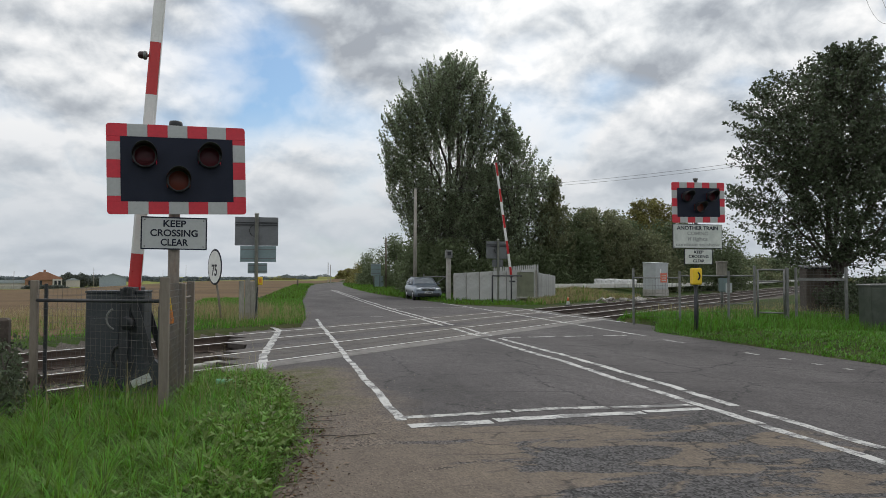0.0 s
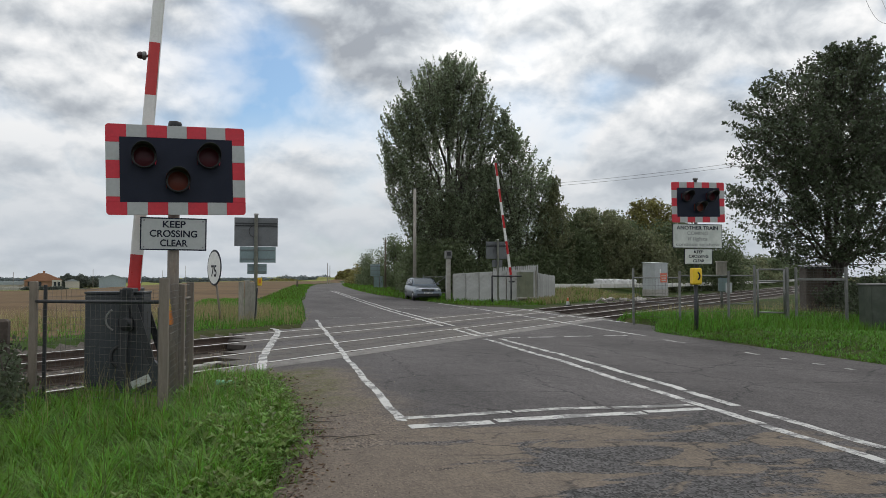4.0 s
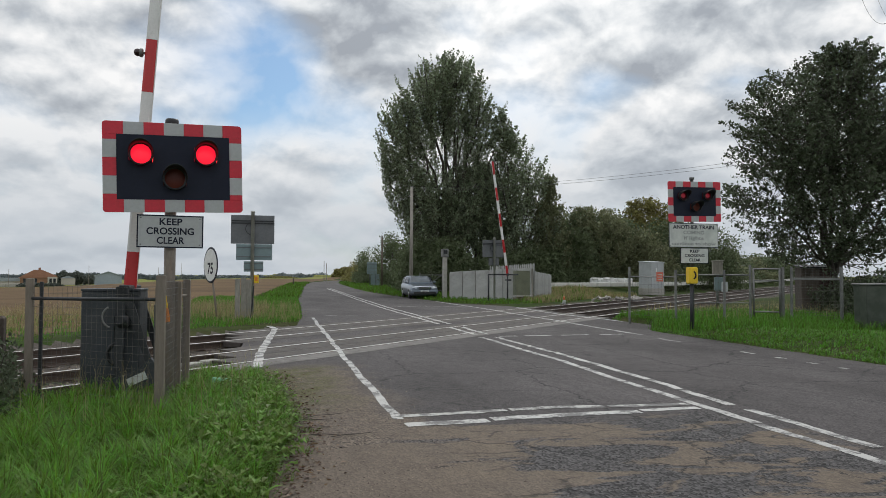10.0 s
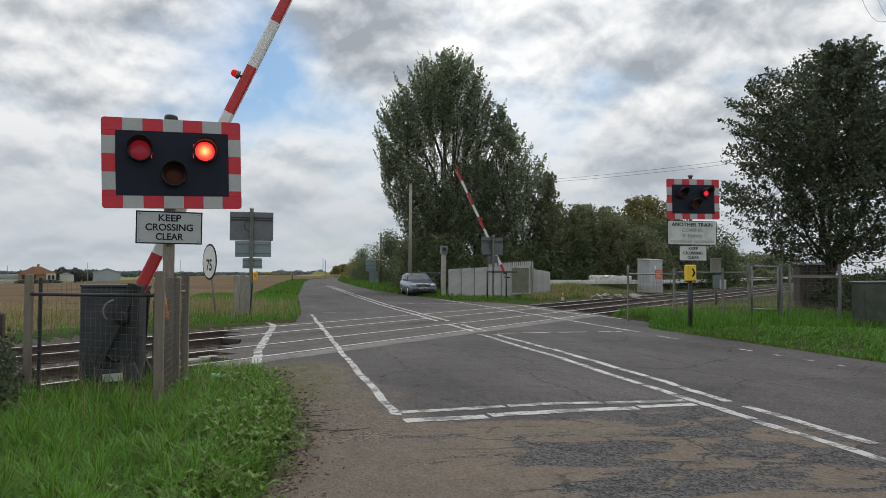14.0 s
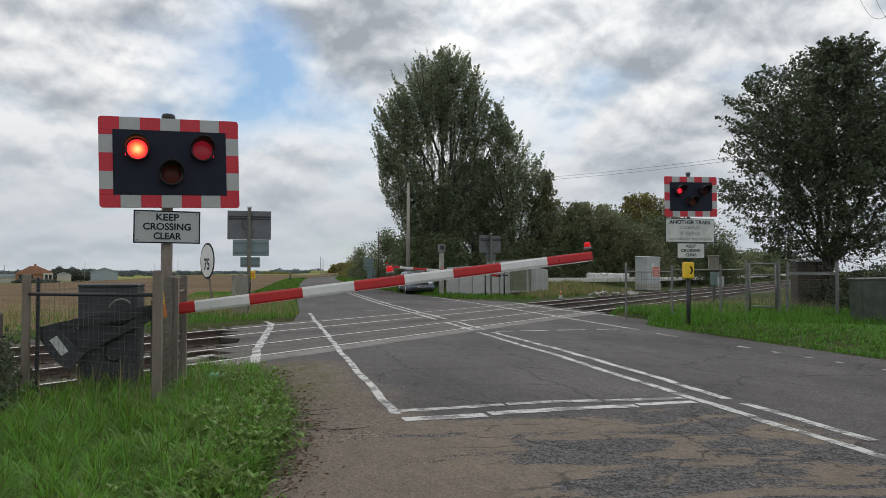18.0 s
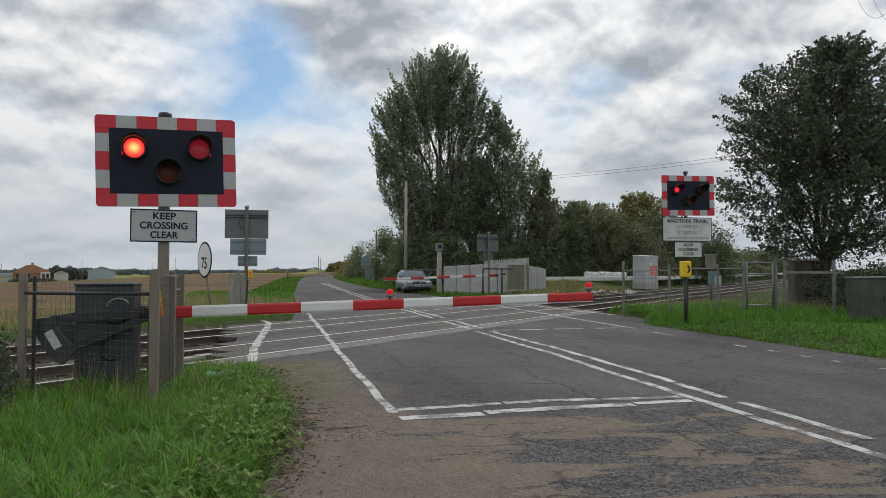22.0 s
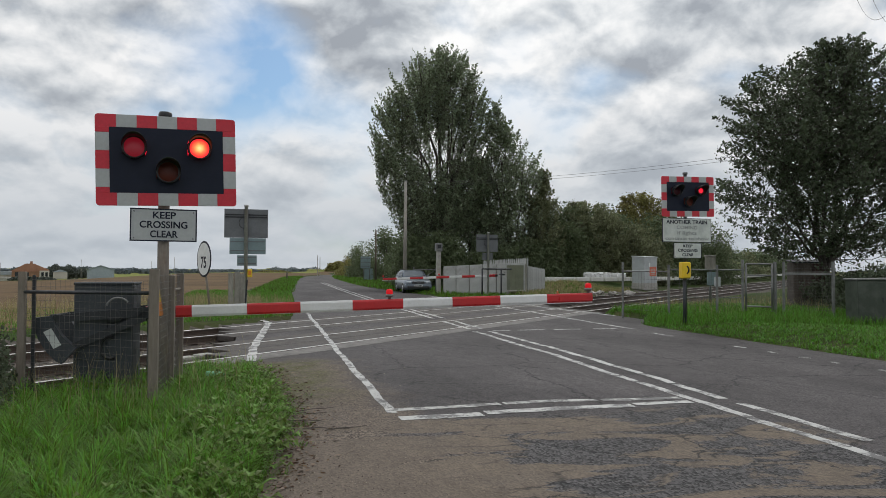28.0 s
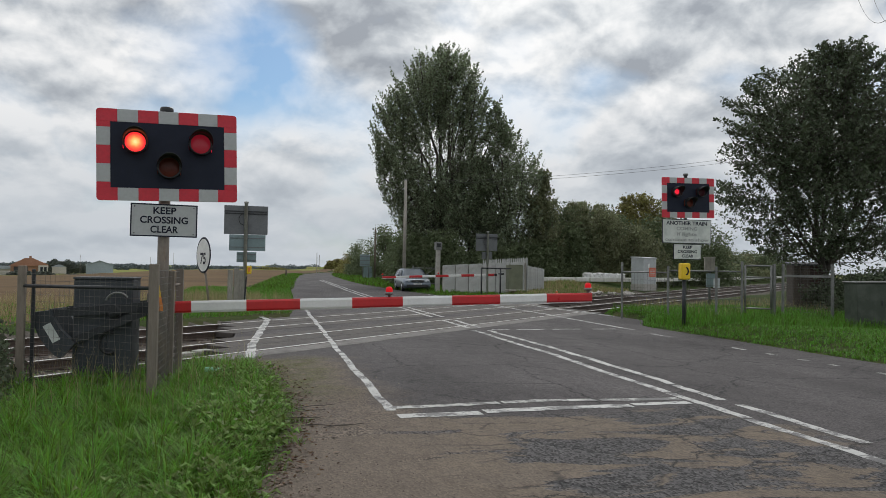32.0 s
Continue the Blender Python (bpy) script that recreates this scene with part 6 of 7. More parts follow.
def bush(label, base, w, d, h, leaf, leaves, size, group="bushes", twig="bark_dark"):
    """A rounded, lumpy shrub: short stems from the ground and leaves in clumps on its outside."""
    t = thing("bush", Matrix.Translation(Vector(base)), label, "bush", group)
    bm = BM()
    for k in range(7):
        a = RNG.uniform(0, 6.28)
        e = Vector((math.cos(a) * w * 0.3, math.sin(a) * d * 0.3, h * RNG.uniform(0.55, 0.85)))
        limb(bm, [Vector((math.cos(a) * w * 0.06, math.sin(a) * d * 0.06, -0.1)), e * 0.5 + Vector((RNG.normal() * 0.1, RNG.normal() * 0.1, 0)), e], 0.02 * h ** 0.8, 0.006, 5)
    part("stem_clump", bm, twig, t)
    nc = 46
    dirs = RNG.normal(size=(nc, 3))
    dirs[:, 2] = np.abs(dirs[:, 2]) * 1.1
    dirs /= np.linalg.norm(dirs, axis=1)[:, None]
    rad = RNG.uniform(0.55, 1.0, size=nc)
    cc = dirs * rad[:, None] * np.array([w / 2, d / 2, h * 0.86]) + np.array([0, 0, h * 0.04])
    low = RNG.uniform(-1, 1, size=(16, 3)) * np.array([w / 2.1, d / 2.1, 0]) + np.array([0, 0, h * 0.15])
    cc = np.concatenate([cc, low])
    which = RNG.integers(0, len(cc), size=leaves)
    sp = np.array([w, d, h]).clip(0.5, 6) * 0.10
    pos = cc[which] + RNG.normal(size=(leaves, 3)).clip(-1.6, 1.6) * sp
    pos = pos[pos[:, 2] > 0.03]
    quads_mesh("leaves", leaf_quads(pos, size), leaf, t)
    return t


def build_trees():
    def tips(rows):
        return [(dx * 0.971 + dy * 0.24, -dx * 0.24 + dy, h) for dx, dy, h in rows]

    crown_tree("poplar_tree", "tall dark green poplar with many upswept limbs and ragged crown", (15.0, 60.6, 0),
               [(4.6, -3.2, 3.4), (6.0, -3.8, 3.8), (7.2, -4.4, 4.3), (8.4, -5.3, 4.6), (10.8, -5.4, 4.9), (12.0, -5.7, 4.9), (13.3, -6.0, 4.9), (14.5, -5.4, 4.9), (15.6, -4.6, 4.8), (16.6, -4.3, 4.5), (17.5, -3.7, 4.1), (18.4, -2.7, 3.5), (19.3, -2.0, 2.7), (20.2, -1.6, 1.7)],
               tips([(-5.6, 0.6, 12.6), (-5.0, -1.0, 9.4), (-4.4, -0.8, 15.2), (-3.0, 1.2, 17.4), (-1.6, -0.8, 19.8), (-0.2, 0.9, 20.2), (1.2, -0.6, 19.6), (2.4, 0.8, 18.6), (3.4, -0.6, 17.2), (4.2, 0.6, 15.2), (4.6, -0.9, 12.4), (-2.4, -2.4, 14.2), (1.4, -2.4, 14.6), (0.4, 2.4, 15.4)]),
               "poplar_leaf", 1800, 54, 0.112, "bark_dark", fork=(1.0, 0.1, 6.6), stem_r=0.32, spray=(2.3, 0.155), rise=2.2, hollow=(0.1, 11.6, 2.7, 0.95), group="poplars", ragged=0.2, gap=-0.2)
    crown_tree("poplar_tree", "poplar beside the taller one with pointed dark green crown", (21.6, 59.2, 0),
               [(2.0, -3.4, 3.0), (5.0, -3.5, 3.4), (8.1, -3.0, 3.2), (10.4, -2.8, 2.3), (11.7, -2.7, 1.3), (13.6, -2.5, 0.0), (15.0, -2.3, -0.8), (16.0, -1.9, -1.2)],
               tips([(-1.6, 0, 16.0), (-2.2, -0.6, 13.4), (-0.5, 0.6, 13.6), (1.0, -0.4, 11.6), (2.2, 0.4, 9.8), (2.8, -0.6, 7.2), (-2.6, 0.8, 9.8)]),
               "poplar_leaf", 620, 58, 0.115, "bark_dark", fork=(0, 0, 2.4), stem_r=0.22, spray=(2.1, 0.17), rise=2.1, depth=2.6, group="poplars", ragged=0.2, gap=-0.2)
    crown_tree("poplar_tree", "lower poplar at the end of the row", (24.4, 58.4, 0),
               [(1.0, -2.0, 1.3), (4.0, -2.2, 1.4), (7.0, -1.8, 0.9), (8.8, -1.1, 0.4), (9.8, -0.6, 0.1)],
               tips([(-0.3, 0, 9.8), (-1.2, 0.4, 7.6), (0.6, -0.4, 7.4), (0.9, 0.4, 5.0)]), "willow_leaf", 300, 64, 0.115, fork=(0, 0, 1.4), stem_r=0.15, spray=(1.7, 0.18), rise=1.8, depth=2.0, group="poplars", ragged=0.2)
    crown_tree("poplar_tree", "bushy poplar filling the middle of the row", (18.6, 61.0, 0),
               [(1.5, -3.0, 3.0), (5.0, -3.4, 3.4), (8.0, -3.0, 3.0), (10.0, -2.0, 2.0), (11.0, -1.0, 1.0)],
               tips([(-1.6, 0, 10.5), (0, 0.5, 11.0), (1.6, -0.4, 9.8), (2.4, 0.4, 7.4), (-2.4, -0.4, 7.4)]), "poplar_leaf", 330, 92, 0.125, "bark_dark", fork=(0, 0, 1.6), stem_r=0.18, spray=(1.8, 0.28), rise=1.5, depth=2.8, group="poplars")
    crown_tree("alder_tree", "broad dark alder with several slender stems behind the fence", (21.9, 22.8, 0),
               [(2.2, -3.0, 2.2), (3.3, -4.3, 2.8), (4.5, -4.7, 3.2), (5.9, -4.9, 3.3), (7.2, -5.1, 3.3), (7.9, -4.6, 3.2), (8.6, -4.0, 2.8), (9.2, -3.0, 2.2), (9.8, -1.9, 1.2), (10.3, -1.1, 0.4)],
               tips([(-4.4, 0.3, 6.9), (-4.0, -0.6, 4.6), (-3.6, 0.6, 8.4), (-2.4, -0.5, 9.3), (-1.0, 0.4, 10.2), (0.2, -0.4, 10.0), (1.4, 0.5, 9.2), (2.6, -0.4, 7.8), (2.8, 0.4, 5.2), (-2.4, -2.2, 6.4), (0.6, -2.4, 6.8), (-0.8, 2.2, 7.0)]),
               "birch_leaf", 1480, 47, 0.078, "bark_dark", fork=(-0.8, 0.1, 1.5), stem_r=0.13, spray=(1.25, 0.14), rise=0.45, depth=3.2, hollow=(-0.3, 3.5, 1.9, 0.96), group="verge trees", inner=0.5, bow=-0.1, ragged=0.34, gap=-0.16)
    crown_tree("alder_tree", "second dark alder close beside the first", (27.2, 21.0, 0),
               [(1.6, -2.4, 2.4), (3.6, -3.4, 3.0), (6.0, -3.6, 3.2), (8.4, -3.2, 2.6), (9.8, -2.0, 1.6), (10.6, -1.0, 0.6)],
               tips([(-2.6, 0, 7.6), (-1.6, 0.6, 9.4), (0, -0.4, 10.2), (1.6, 0.4, 8.8), (2.4, -0.5, 6.2), (-2.8, -0.6, 4.8)]),
               "birch_leaf", 460, 40, 0.09, "bark_dark", fork=(0, 0, 0.8), stem_r=0.14, spray=(1.3, 0.16), rise=0.55, depth=3.0, group="verge trees", bow=-0.2, ragged=0.3, gap=-0.16)
    crown_tree("willow_tree", "rounded grey-green willow beyond the railway", (29.6, 60.6, 0),
               [(0.8, -3.2, 3.2), (3.0, -3.6, 3.7), (5.2, -3.4, 3.2), (6.6, -2.6, 2.2), (7.5, -1.6, 1.0)],
               tips([(-2.4, 0, 5.6), (-1.2, 0.5, 7.0), (0.2, -0.5, 7.4), (1.6, 0.4, 6.2), (2.6, -0.3, 4.4)]), "willow_leaf", 520, 80, 0.115, fork=(0, 0, 1.0), stem_r=0.14, spray=(1.3, 0.30), rise=1.1, depth=2.8, group="railway trees", inner=0.38)
    crown_tree("maple_tree", "round tree with yellowing dark green leaves", (37.6, 66.0, 0),
               [(0.8, -3.0, 3.0), (3.0, -3.3, 3.3), (6.0, -3.0, 3.0), (8.0, -2.2, 2.2), (9.0, -1.3, 1.2)],
               tips([(-2.0, 0, 6.6), (-0.8, 0.5, 8.6), (0.8, -0.5, 8.6), (2.0, 0.4, 6.6)]), "autumn_leaf", 430, 76, 0.125, fork=(0, 0, 1.4), stem_r=0.16, spray=(1.2, 0.34), rise=0.8, depth=2.8, group="railway trees", inner=0.38)
    # hedge under and beside the poplars
    for x, y, w, d, h, lf, n in ((14.6, 67, 4.2, 6, 5.6, "hedge_leaf", 6500), (13.3, 59.5, 4.0, 5, 4.8, "hedge_leaf", 6500), (15.0, 57.5, 5, 4, 4.8, "hedge_leaf", 7000), (19.2, 57.4, 5, 4, 4.6, "hedge_leaf", 7000), (23.0, 57.4, 5, 4, 4.8, "hedge_leaf", 7000),
                             (16.2, 78, 4.8, 8, 8.0, "hedge_leaf", 5500), (17.0, 93, 5.0, 9, 7.8, "hedge_leaf", 5500), (16.4, 112, 4.6, 12, 6.0, "hedge_leaf", 5500), (17.6, 134, 5, 16, 4.2, "autumn_leaf", 4500), (20.5, 160, 6, 18, 3.6, "autumn_leaf", 4500),
                             (26.4, 59.0, 4.4, 4.5, 6.6, "hedge_leaf", 9000), (28.0, 61, 6, 5, 8.6, "hedge_leaf", 8000), (32.0, 62, 6, 5, 8.6, "hedge_leaf", 8000), (36.0, 63, 6, 5, 8.4, "hedge_leaf", 8000), (40.0, 65, 6, 5, 8.6, "hedge_leaf", 8000), (34.5, 60.0, 5, 4, 5.6, "willow_leaf", 7000), (33.8, 60.5, 5, 5, 5.6, "willow_leaf", 9000), (42.0, 69, 7, 6, 9.4, "hedge_leaf", 7000), (46.5, 68, 6, 6, 7.6, "hedge_leaf", 6000)):
        bush("dense dark green hedge shrub under the trees" if lf == "hedge_leaf" else ("grey-green willow shrub under the trees" if lf == "willow_leaf" else "tall shrub turning yellow-brown in autumn"), (x, y, 0), w, d, h, lf, int(n * 2.3), 0.132, "hedge shrubs")
    for x, y, w, h in ((44, 70, 7, 5.0), (51, 77, 7, 4.8), (58, 83, 8, 4.6), (65, 90, 8, 5.0), (72, 96, 8, 4.4), (80, 104, 9, 5.0), (90, 113, 9, 5.2), (100, 122, 10, 5.6)):
        bush("low green shrub by the railway", (x, y, 0.4), w, 4, h, "willow_leaf" if h < 4.7 else "hedge_leaf", 7000, 0.2, "railway shrubs")
    # undergrowth below the alders
    for x, y, w, h in ((21.5, 22.5, 3.4, 1.6), (20.5, 19.0, 2.6, 1.6), (19.0, 17.3, 2.2, 1.3), (18.9, 18.6, 2.4, 1.7)):
        bush("dark scrub below the alders", (x, y, 0.2), w, 2.2, h, "birch_leaf", 6500, 0.07, "scrub")
    # brambles at the far left of the near fence
    for x, y, w, h in ((-3.1, 8.7, 0.7, 0.85), (-2.95, 8.0, 0.7, 0.6), (-3.25, 9.4, 0.7, 1.0)):
        bush("dark bramble clump with dead stems", (x, y, 0.0), w, 0.8, h, "birch_leaf", 2400, 0.035, "brambles")


build_trees()


# ---- grass and weeds ----
def blades(name, spots, hmin, hmax, width, material, label, lean=0.45, curl=0.5):
    """Grass as bent, tapering blades rooted at the spots (n, 3)."""
    n = len(spots)
    h = RNG.uniform(hmin, hmax, n)
    az = RNG.uniform(0, 2 * np.pi, n)
    ln = np.abs(RNG.normal(size=n)) * lean
    d = np.stack([np.cos(az), np.sin(az), np.zeros(n)], 1)
    side = np.stack([-np.sin(az), np.cos(az), np.zeros(n)], 1) * (width * RNG.uniform(0.6, 1.3, n))[:, None] / 2
    z = np.array([0, 0, 1.0])
    p0 = np.asarray(spots)
    p1 = p0 + d * (h * ln * 0.35)[:, None] + z * (h * 0.55)[:, None]
    p2 = p1 + d * (h * (ln * 0.6 + curl * 0.25))[:, None] + z * (h * (0.45 - 0.22 * np.minimum(1.5, ln)))[:, None]
    # the two quads of a blade share their middle edge
    nb = n
    co = np.stack([p0 - side, p0 + side, p1 - side * 0.85, p1 + side * 0.85, p2 - side * 0.12, p2 + side * 0.12], 1).reshape(-1, 3)
    idx = (np.arange(nb) * 6)[:, None]
    fa = np.concatenate([idx + np.array([[0, 1, 3, 2]]), idx + np.array([[2, 3, 5, 4]])], 1).reshape(-1)
    me = bpy.data.meshes.new(name)
    me.vertices.add(nb * 6)
    me.vertices.foreach_set("co", co.astype(np.float32).reshape(-1))
    me.loops.add(nb * 8)
    me.loops.foreach_set("vertex_index", fa.astype(np.int32))
    me.polygons.add(nb * 2)
    me.polygons.foreach_set("loop_start", np.arange(0, nb * 8, 4, dtype=np.int32))
    me.polygons.foreach_set("loop_total", np.full(nb * 2, 4, dtype=np.int32))
    me.update(calc_edges=True)
    me.materials.append(MATS[material])
    return tagged(new(name, me), label, "grass", kind="stuff")


def tussocks(name, spots, lmin, lmax, width, material, label):
    """Tufts of long blades that rise from one root and arch outwards."""
    nb = 58
    base = np.repeat(np.asarray(spots), nb, axis=0)
    n = len(base)
    size = np.repeat(RNG.uniform(0.55, 1.15, len(spots)), nb)
    az = RNG.uniform(0, 2 * np.pi, n)
    d = np.stack([np.cos(az), np.sin(az), np.zeros(n)], 1)
    ln = RNG.uniform(lmin, lmax, n) * size
    el = RNG.uniform(0.7, 1.5, n)
    sway = np.repeat(RNG.normal(size=(len(spots), 2)) * 0.45, nb, axis=0)
    d[:, :2] += sway
    side = np.stack([-np.sin(az), np.cos(az), np.zeros(n)], 1) * (width * RNG.uniform(0.6, 1.3, n))[:, None] / 2
    p = base + d * RNG.uniform(0.0, 0.05, n)[:, None]
    rows = [p - side, p + side]
    for k, bend in enumerate((0.0, 0.55, 1.25)):
        e = el - bend * (1.6 - el * 0.6)
        p = p + (d * np.cos(e)[:, None] + np.array([0, 0, 1.0]) * np.sin(e)[:, None]) * (ln * (0.42, 0.34, 0.24)[k])[:, None]
        w = (0.9, 0.6, 0.1)[k]
        rows += [p - side * w, p + side * w]
    co = np.stack(rows, 1).reshape(-1, 3)
    idx = (np.arange(n) * 8)[:, None]
    fa = np.concatenate([idx + np.array([[0, 1, 3, 2]]), idx + np.array([[2, 3, 5, 4]]), idx + np.array([[4, 5, 7, 6]])], 1).reshape(-1)
    me = bpy.data.meshes.new(name)
    me.vertices.add(n * 8)
    me.vertices.foreach_set("co", co.astype(np.float32).reshape(-1))
    me.loops.add(n * 12)
    me.loops.foreach_set("vertex_index", fa.astype(np.int32))
    me.polygons.add(n * 3)
    me.polygons.foreach_set("loop_start", np.arange(0, n * 12, 4, dtype=np.int32))
    me.polygons.foreach_set("loop_total", np.full(n * 3, 4, dtype=np.int32))
    me.update(calc_edges=True)
    me.materials.append(MATS[material])
    return tagged(new(name, me), label, "grass", kind="stuff")


def scatter(n, x0, x1, y0, y1, keep, tuft=0.0):
    """Random spots on the ground within a box where keep(x, y) holds, gathered into tufts."""
    out = []
    while len(out) < n:
        m = (n - len(out)) * 2 + 10
        xs, ys = RNG.uniform(x0, x1, m), RNG.uniform(y0, y1, m)
        for x, y in zip(xs, ys):
            dens = noise.noise(Vector((x * 1.3, y * 1.3, 7.7))) * 0.5 + 0.5
            if RNG.uniform() > 0.25 + dens:
                continue
            if keep(x, y):
                k = 1 if not tuft else int(RNG.integers(3, 8))
                for _ in range(k):
                    xx, yy = x + RNG.normal() * tuft, y + RNG.normal() * tuft
                    out.append((xx, yy, ground_height(xx, yy) - 0.01))
                    if len(out) >= n:
                        break
            if len(out) >= n:
                break
    return np.array(out)


def build_grass():
    def near(x, y):
        return x < left_edge(y) - 0.05 - 0.12 * noise.noise(Vector((0, y * 2, 0))) and in_rail(x, y) < 8.25 and x > -6.5

    blades("verge_grass", scatter(50000, -5.5, 0.7, 2.6, 12.2, near, 0.05), 0.04, 0.15, 0.0125, "grass_blade", "lush green verge grass", 0.9, 1.2)
    def fringe(x, y):
        e = left_edge(y)
        return e - 0.1 < x < e + 0.42 and noise.noise(Vector((x * 3, y * 3, 2))) > 0.05 + max(0, x - e) * 0.9

    blades("edge_grass", scatter(5200, -0.5, 0.7, 3.0, 11.6, fringe, 0.03) + np.array([0, 0, 0.06]), 0.03, 0.11, 0.008, "grass_blade", "sparse grass creeping over the shoulder", 1.0, 0.9)
    tussocks("grass_tussocks", scatter(1150, -5.0, 0.35, 3.2, 11.4, near), 0.16, 0.40, 0.0085, "tussock_blade", "arching green grass tussocks")
    blades("dry_grass_stalks", scatter(260, -3.2, -0.2, 6.5, 11.0, near), 0.35, 0.7, 0.004, "grass_dry", "thin dry seed stalks", 0.2)

    def right(x, y):
        return x > right_edge(y) - 0.05 + 0.15 * noise.noise(Vector((9, y * 1.3, 0))) and in_rail(x, y) < 8.8

    blades("verge_grass", scatter(98000, 10.3, 20.0, 8.0, 27.0, right, 0.06), 0.035, 0.11, 0.016, "turf_blade", "mown green verge grass", 0.9, 1.0)
    blades("dry_grass", scatter(1500, 12.5, 24, 17.5, 29.0, lambda x, y: right(x, y) or 6.5 < in_rail(x, y) < 8.6), 0.2, 0.5, 0.012, "grass_dry", "dry grass along the railway fence")

    def by_fence(x, y):
        d = (Vector((x, y)) - Vector((11.1, 16.6))).dot(Vector((0.62, 0.785)))
        return right(x, y) and d > 0.1 + 0.35 * noise.noise(Vector((x * 1.1, y * 1.1, 4)))

    blades("tall_verge_grass", scatter(16000, 10.8, 17.5, 14.6, 22.5, by_fence, 0.07), 0.12, 0.34, 0.012, "turf_blade", "longer green grass along the foot of the fence", 0.5, 0.6)

    def far_left(x, y):
        return x < left_edge(y) - 0.05 + road_mid(y) and in_rail(x, y) > 16.2

    blades("verge_grass", scatter(42000, -3.6, 2.2, 17.5, 48, far_left, 0.08), 0.05, 0.17, 0.015, "turf_blade", "rough green verge grass beyond the crossing")
    blades("dry_grass", scatter(2600, -3.6, 1.6, 17.5, 34, far_left, 0.1), 0.2, 0.5, 0.008, "grass_dry", "dry stalks in the far verge", 0.3)
    blades("verge_grass", scatter(9000, -14, -2.5, 9.0, 30, lambda x, y: 16.0 < in_rail(x, y) < 24.5, 0.08), 0.05, 0.17, 0.012, "turf_blade", "rough grass between railway and field")
    blades("dry_grass", scatter(6000, -14, 0.2, 12.0, 34, lambda x, y: 18.5 < in_rail(x, y) < 26 and x < left_edge(y) - 1.0), 0.25, 0.6, 0.012, "grass_dry", "dry seeding grass at the field edge", 0.25)
    blades("verge_grass", scatter(9000, 0, 8.2, 46, 125, lambda x, y: left_edge(y) - 2.4 < x < left_edge(y), 0.12), 0.15, 0.32, 0.05, "grass_blade", "green verge along the far road")

    def far_right(x, y):
        return x > right_edge(y) + road_mid(y) and in_rail(x, y) > 16.2

    blades("verge_grass", scatter(12000, 9.5, 19, 35.5, 56, far_right, 0.1), 0.06, 0.26, 0.026, "grass_blade", "green verge grass at the far barrier")
    blades("verge_grass", scatter(10000, 8.9, 18, 48, 140, lambda x, y: right_edge(y) < x < right_edge(y) + 5, 0.14), 0.12, 0.35, 0.06, "grass_blade", "green verge by the hedge")
    blades("dry_grass", scatter(18000, 14.5, 36, 32, 48, lambda x, y: in_rail(x, y) > 16.4 and x > 14, 0.1), 0.12, 0.40, 0.02, "grass_dry", "dry grass beyond the railway", 0.3)
    blades("scrub_grass", scatter(3000, 14.5, 40, 32, 48, lambda x, y: in_rail(x, y) > 16.4 and x > 14, 0.1), 0.15, 0.42, 0.03, "grass_blade", "green scrub grass beyond the railway", 0.3)


build_grass()


def weeds():
    """Broad-leaved weeds along the edge of the shoulder: rosettes of cupped leaves on stalks."""
    for k in range(84):
        y = RNG.uniform(3.8, 10.2)
        x = left_edge(y) - abs(RNG.normal()) * 0.42 + 0.02
        big = RNG.uniform(0.6, 1.35)
        w = thing("weed_plant", Matrix.Translation((x, y, ground_height(x, y))), "broad-leaved green weed among the grass" if big > 0.9 else "low broad-leaved green weed", "plant", "weeds")
        n = int(RNG.integers(16, 34))
        verts, faces = [], []
        bm = BM()
        for i in range(n):
            a, r = RNG.uniform(0, 6.28), big * 0.15 * math.sqrt(RNG.uniform(0.02, 1))
            d, sd = Vector((math.cos(a), math.sin(a), 0)), Vector((-math.sin(a), math.cos(a), 0))
            h = big * RNG.uniform(0.07, 0.26) * (1.15 - r * 3)
            ln, wd = big * RNG.uniform(0.035, 0.075), big * RNG.uniform(0.016, 0.034)
            droop = RNG.uniform(-0.55, 0.35)
            p0 = d * r + Vector((0, 0, h))
            p1, p2 = p0 + d * ln * 0.5 + Vector((0, 0, ln * 0.16)), p0 + d * ln + Vector((0, 0, ln * droop))
            cup = Vector((0, 0, wd * 0.45))
            b0 = len(verts)
            verts += [tuple(v) for v in (p0, p1, p2, p1 + sd * wd + cup, p1 - sd * wd + cup, p0 + d * ln * 0.15 + sd * wd * 0.6, p0 + d * ln * 0.15 - sd * wd * 0.6)]
            faces += [(b0, b0 + 1, b0 + 3, b0 + 5), (b0 + 1, b0 + 2, b0 + 3), (b0, b0 + 6, b0 + 4, b0 + 1), (b0 + 1, b0 + 4, b0 + 2)]
            if i % 3 == 0:
                rod(bm, (0, 0, -0.02), tuple(p0), 0.003, 0.002, seg=3, caps=False)
        raw("leaves", verts, faces, "weed_leaf", w)
        part("stem_clump", bm, "weed_leaf", w)
    lt = thing("litter", pose(-0.62, 9.55, 0.14, 8, 4, 20), "crumpled pale green plastic bottle in the grass", "litter")
    bm = BM()
    lathe(bm, [(0.02, -0.13), (0.035, -0.12), (0.035, 0.05), (0.014, 0.1), (0.014, 0.13)], pose(0, 0, 0.02, 0, 90, 0), seg=12)
    part("bottle", bm, "litter_green", lt)


weeds()


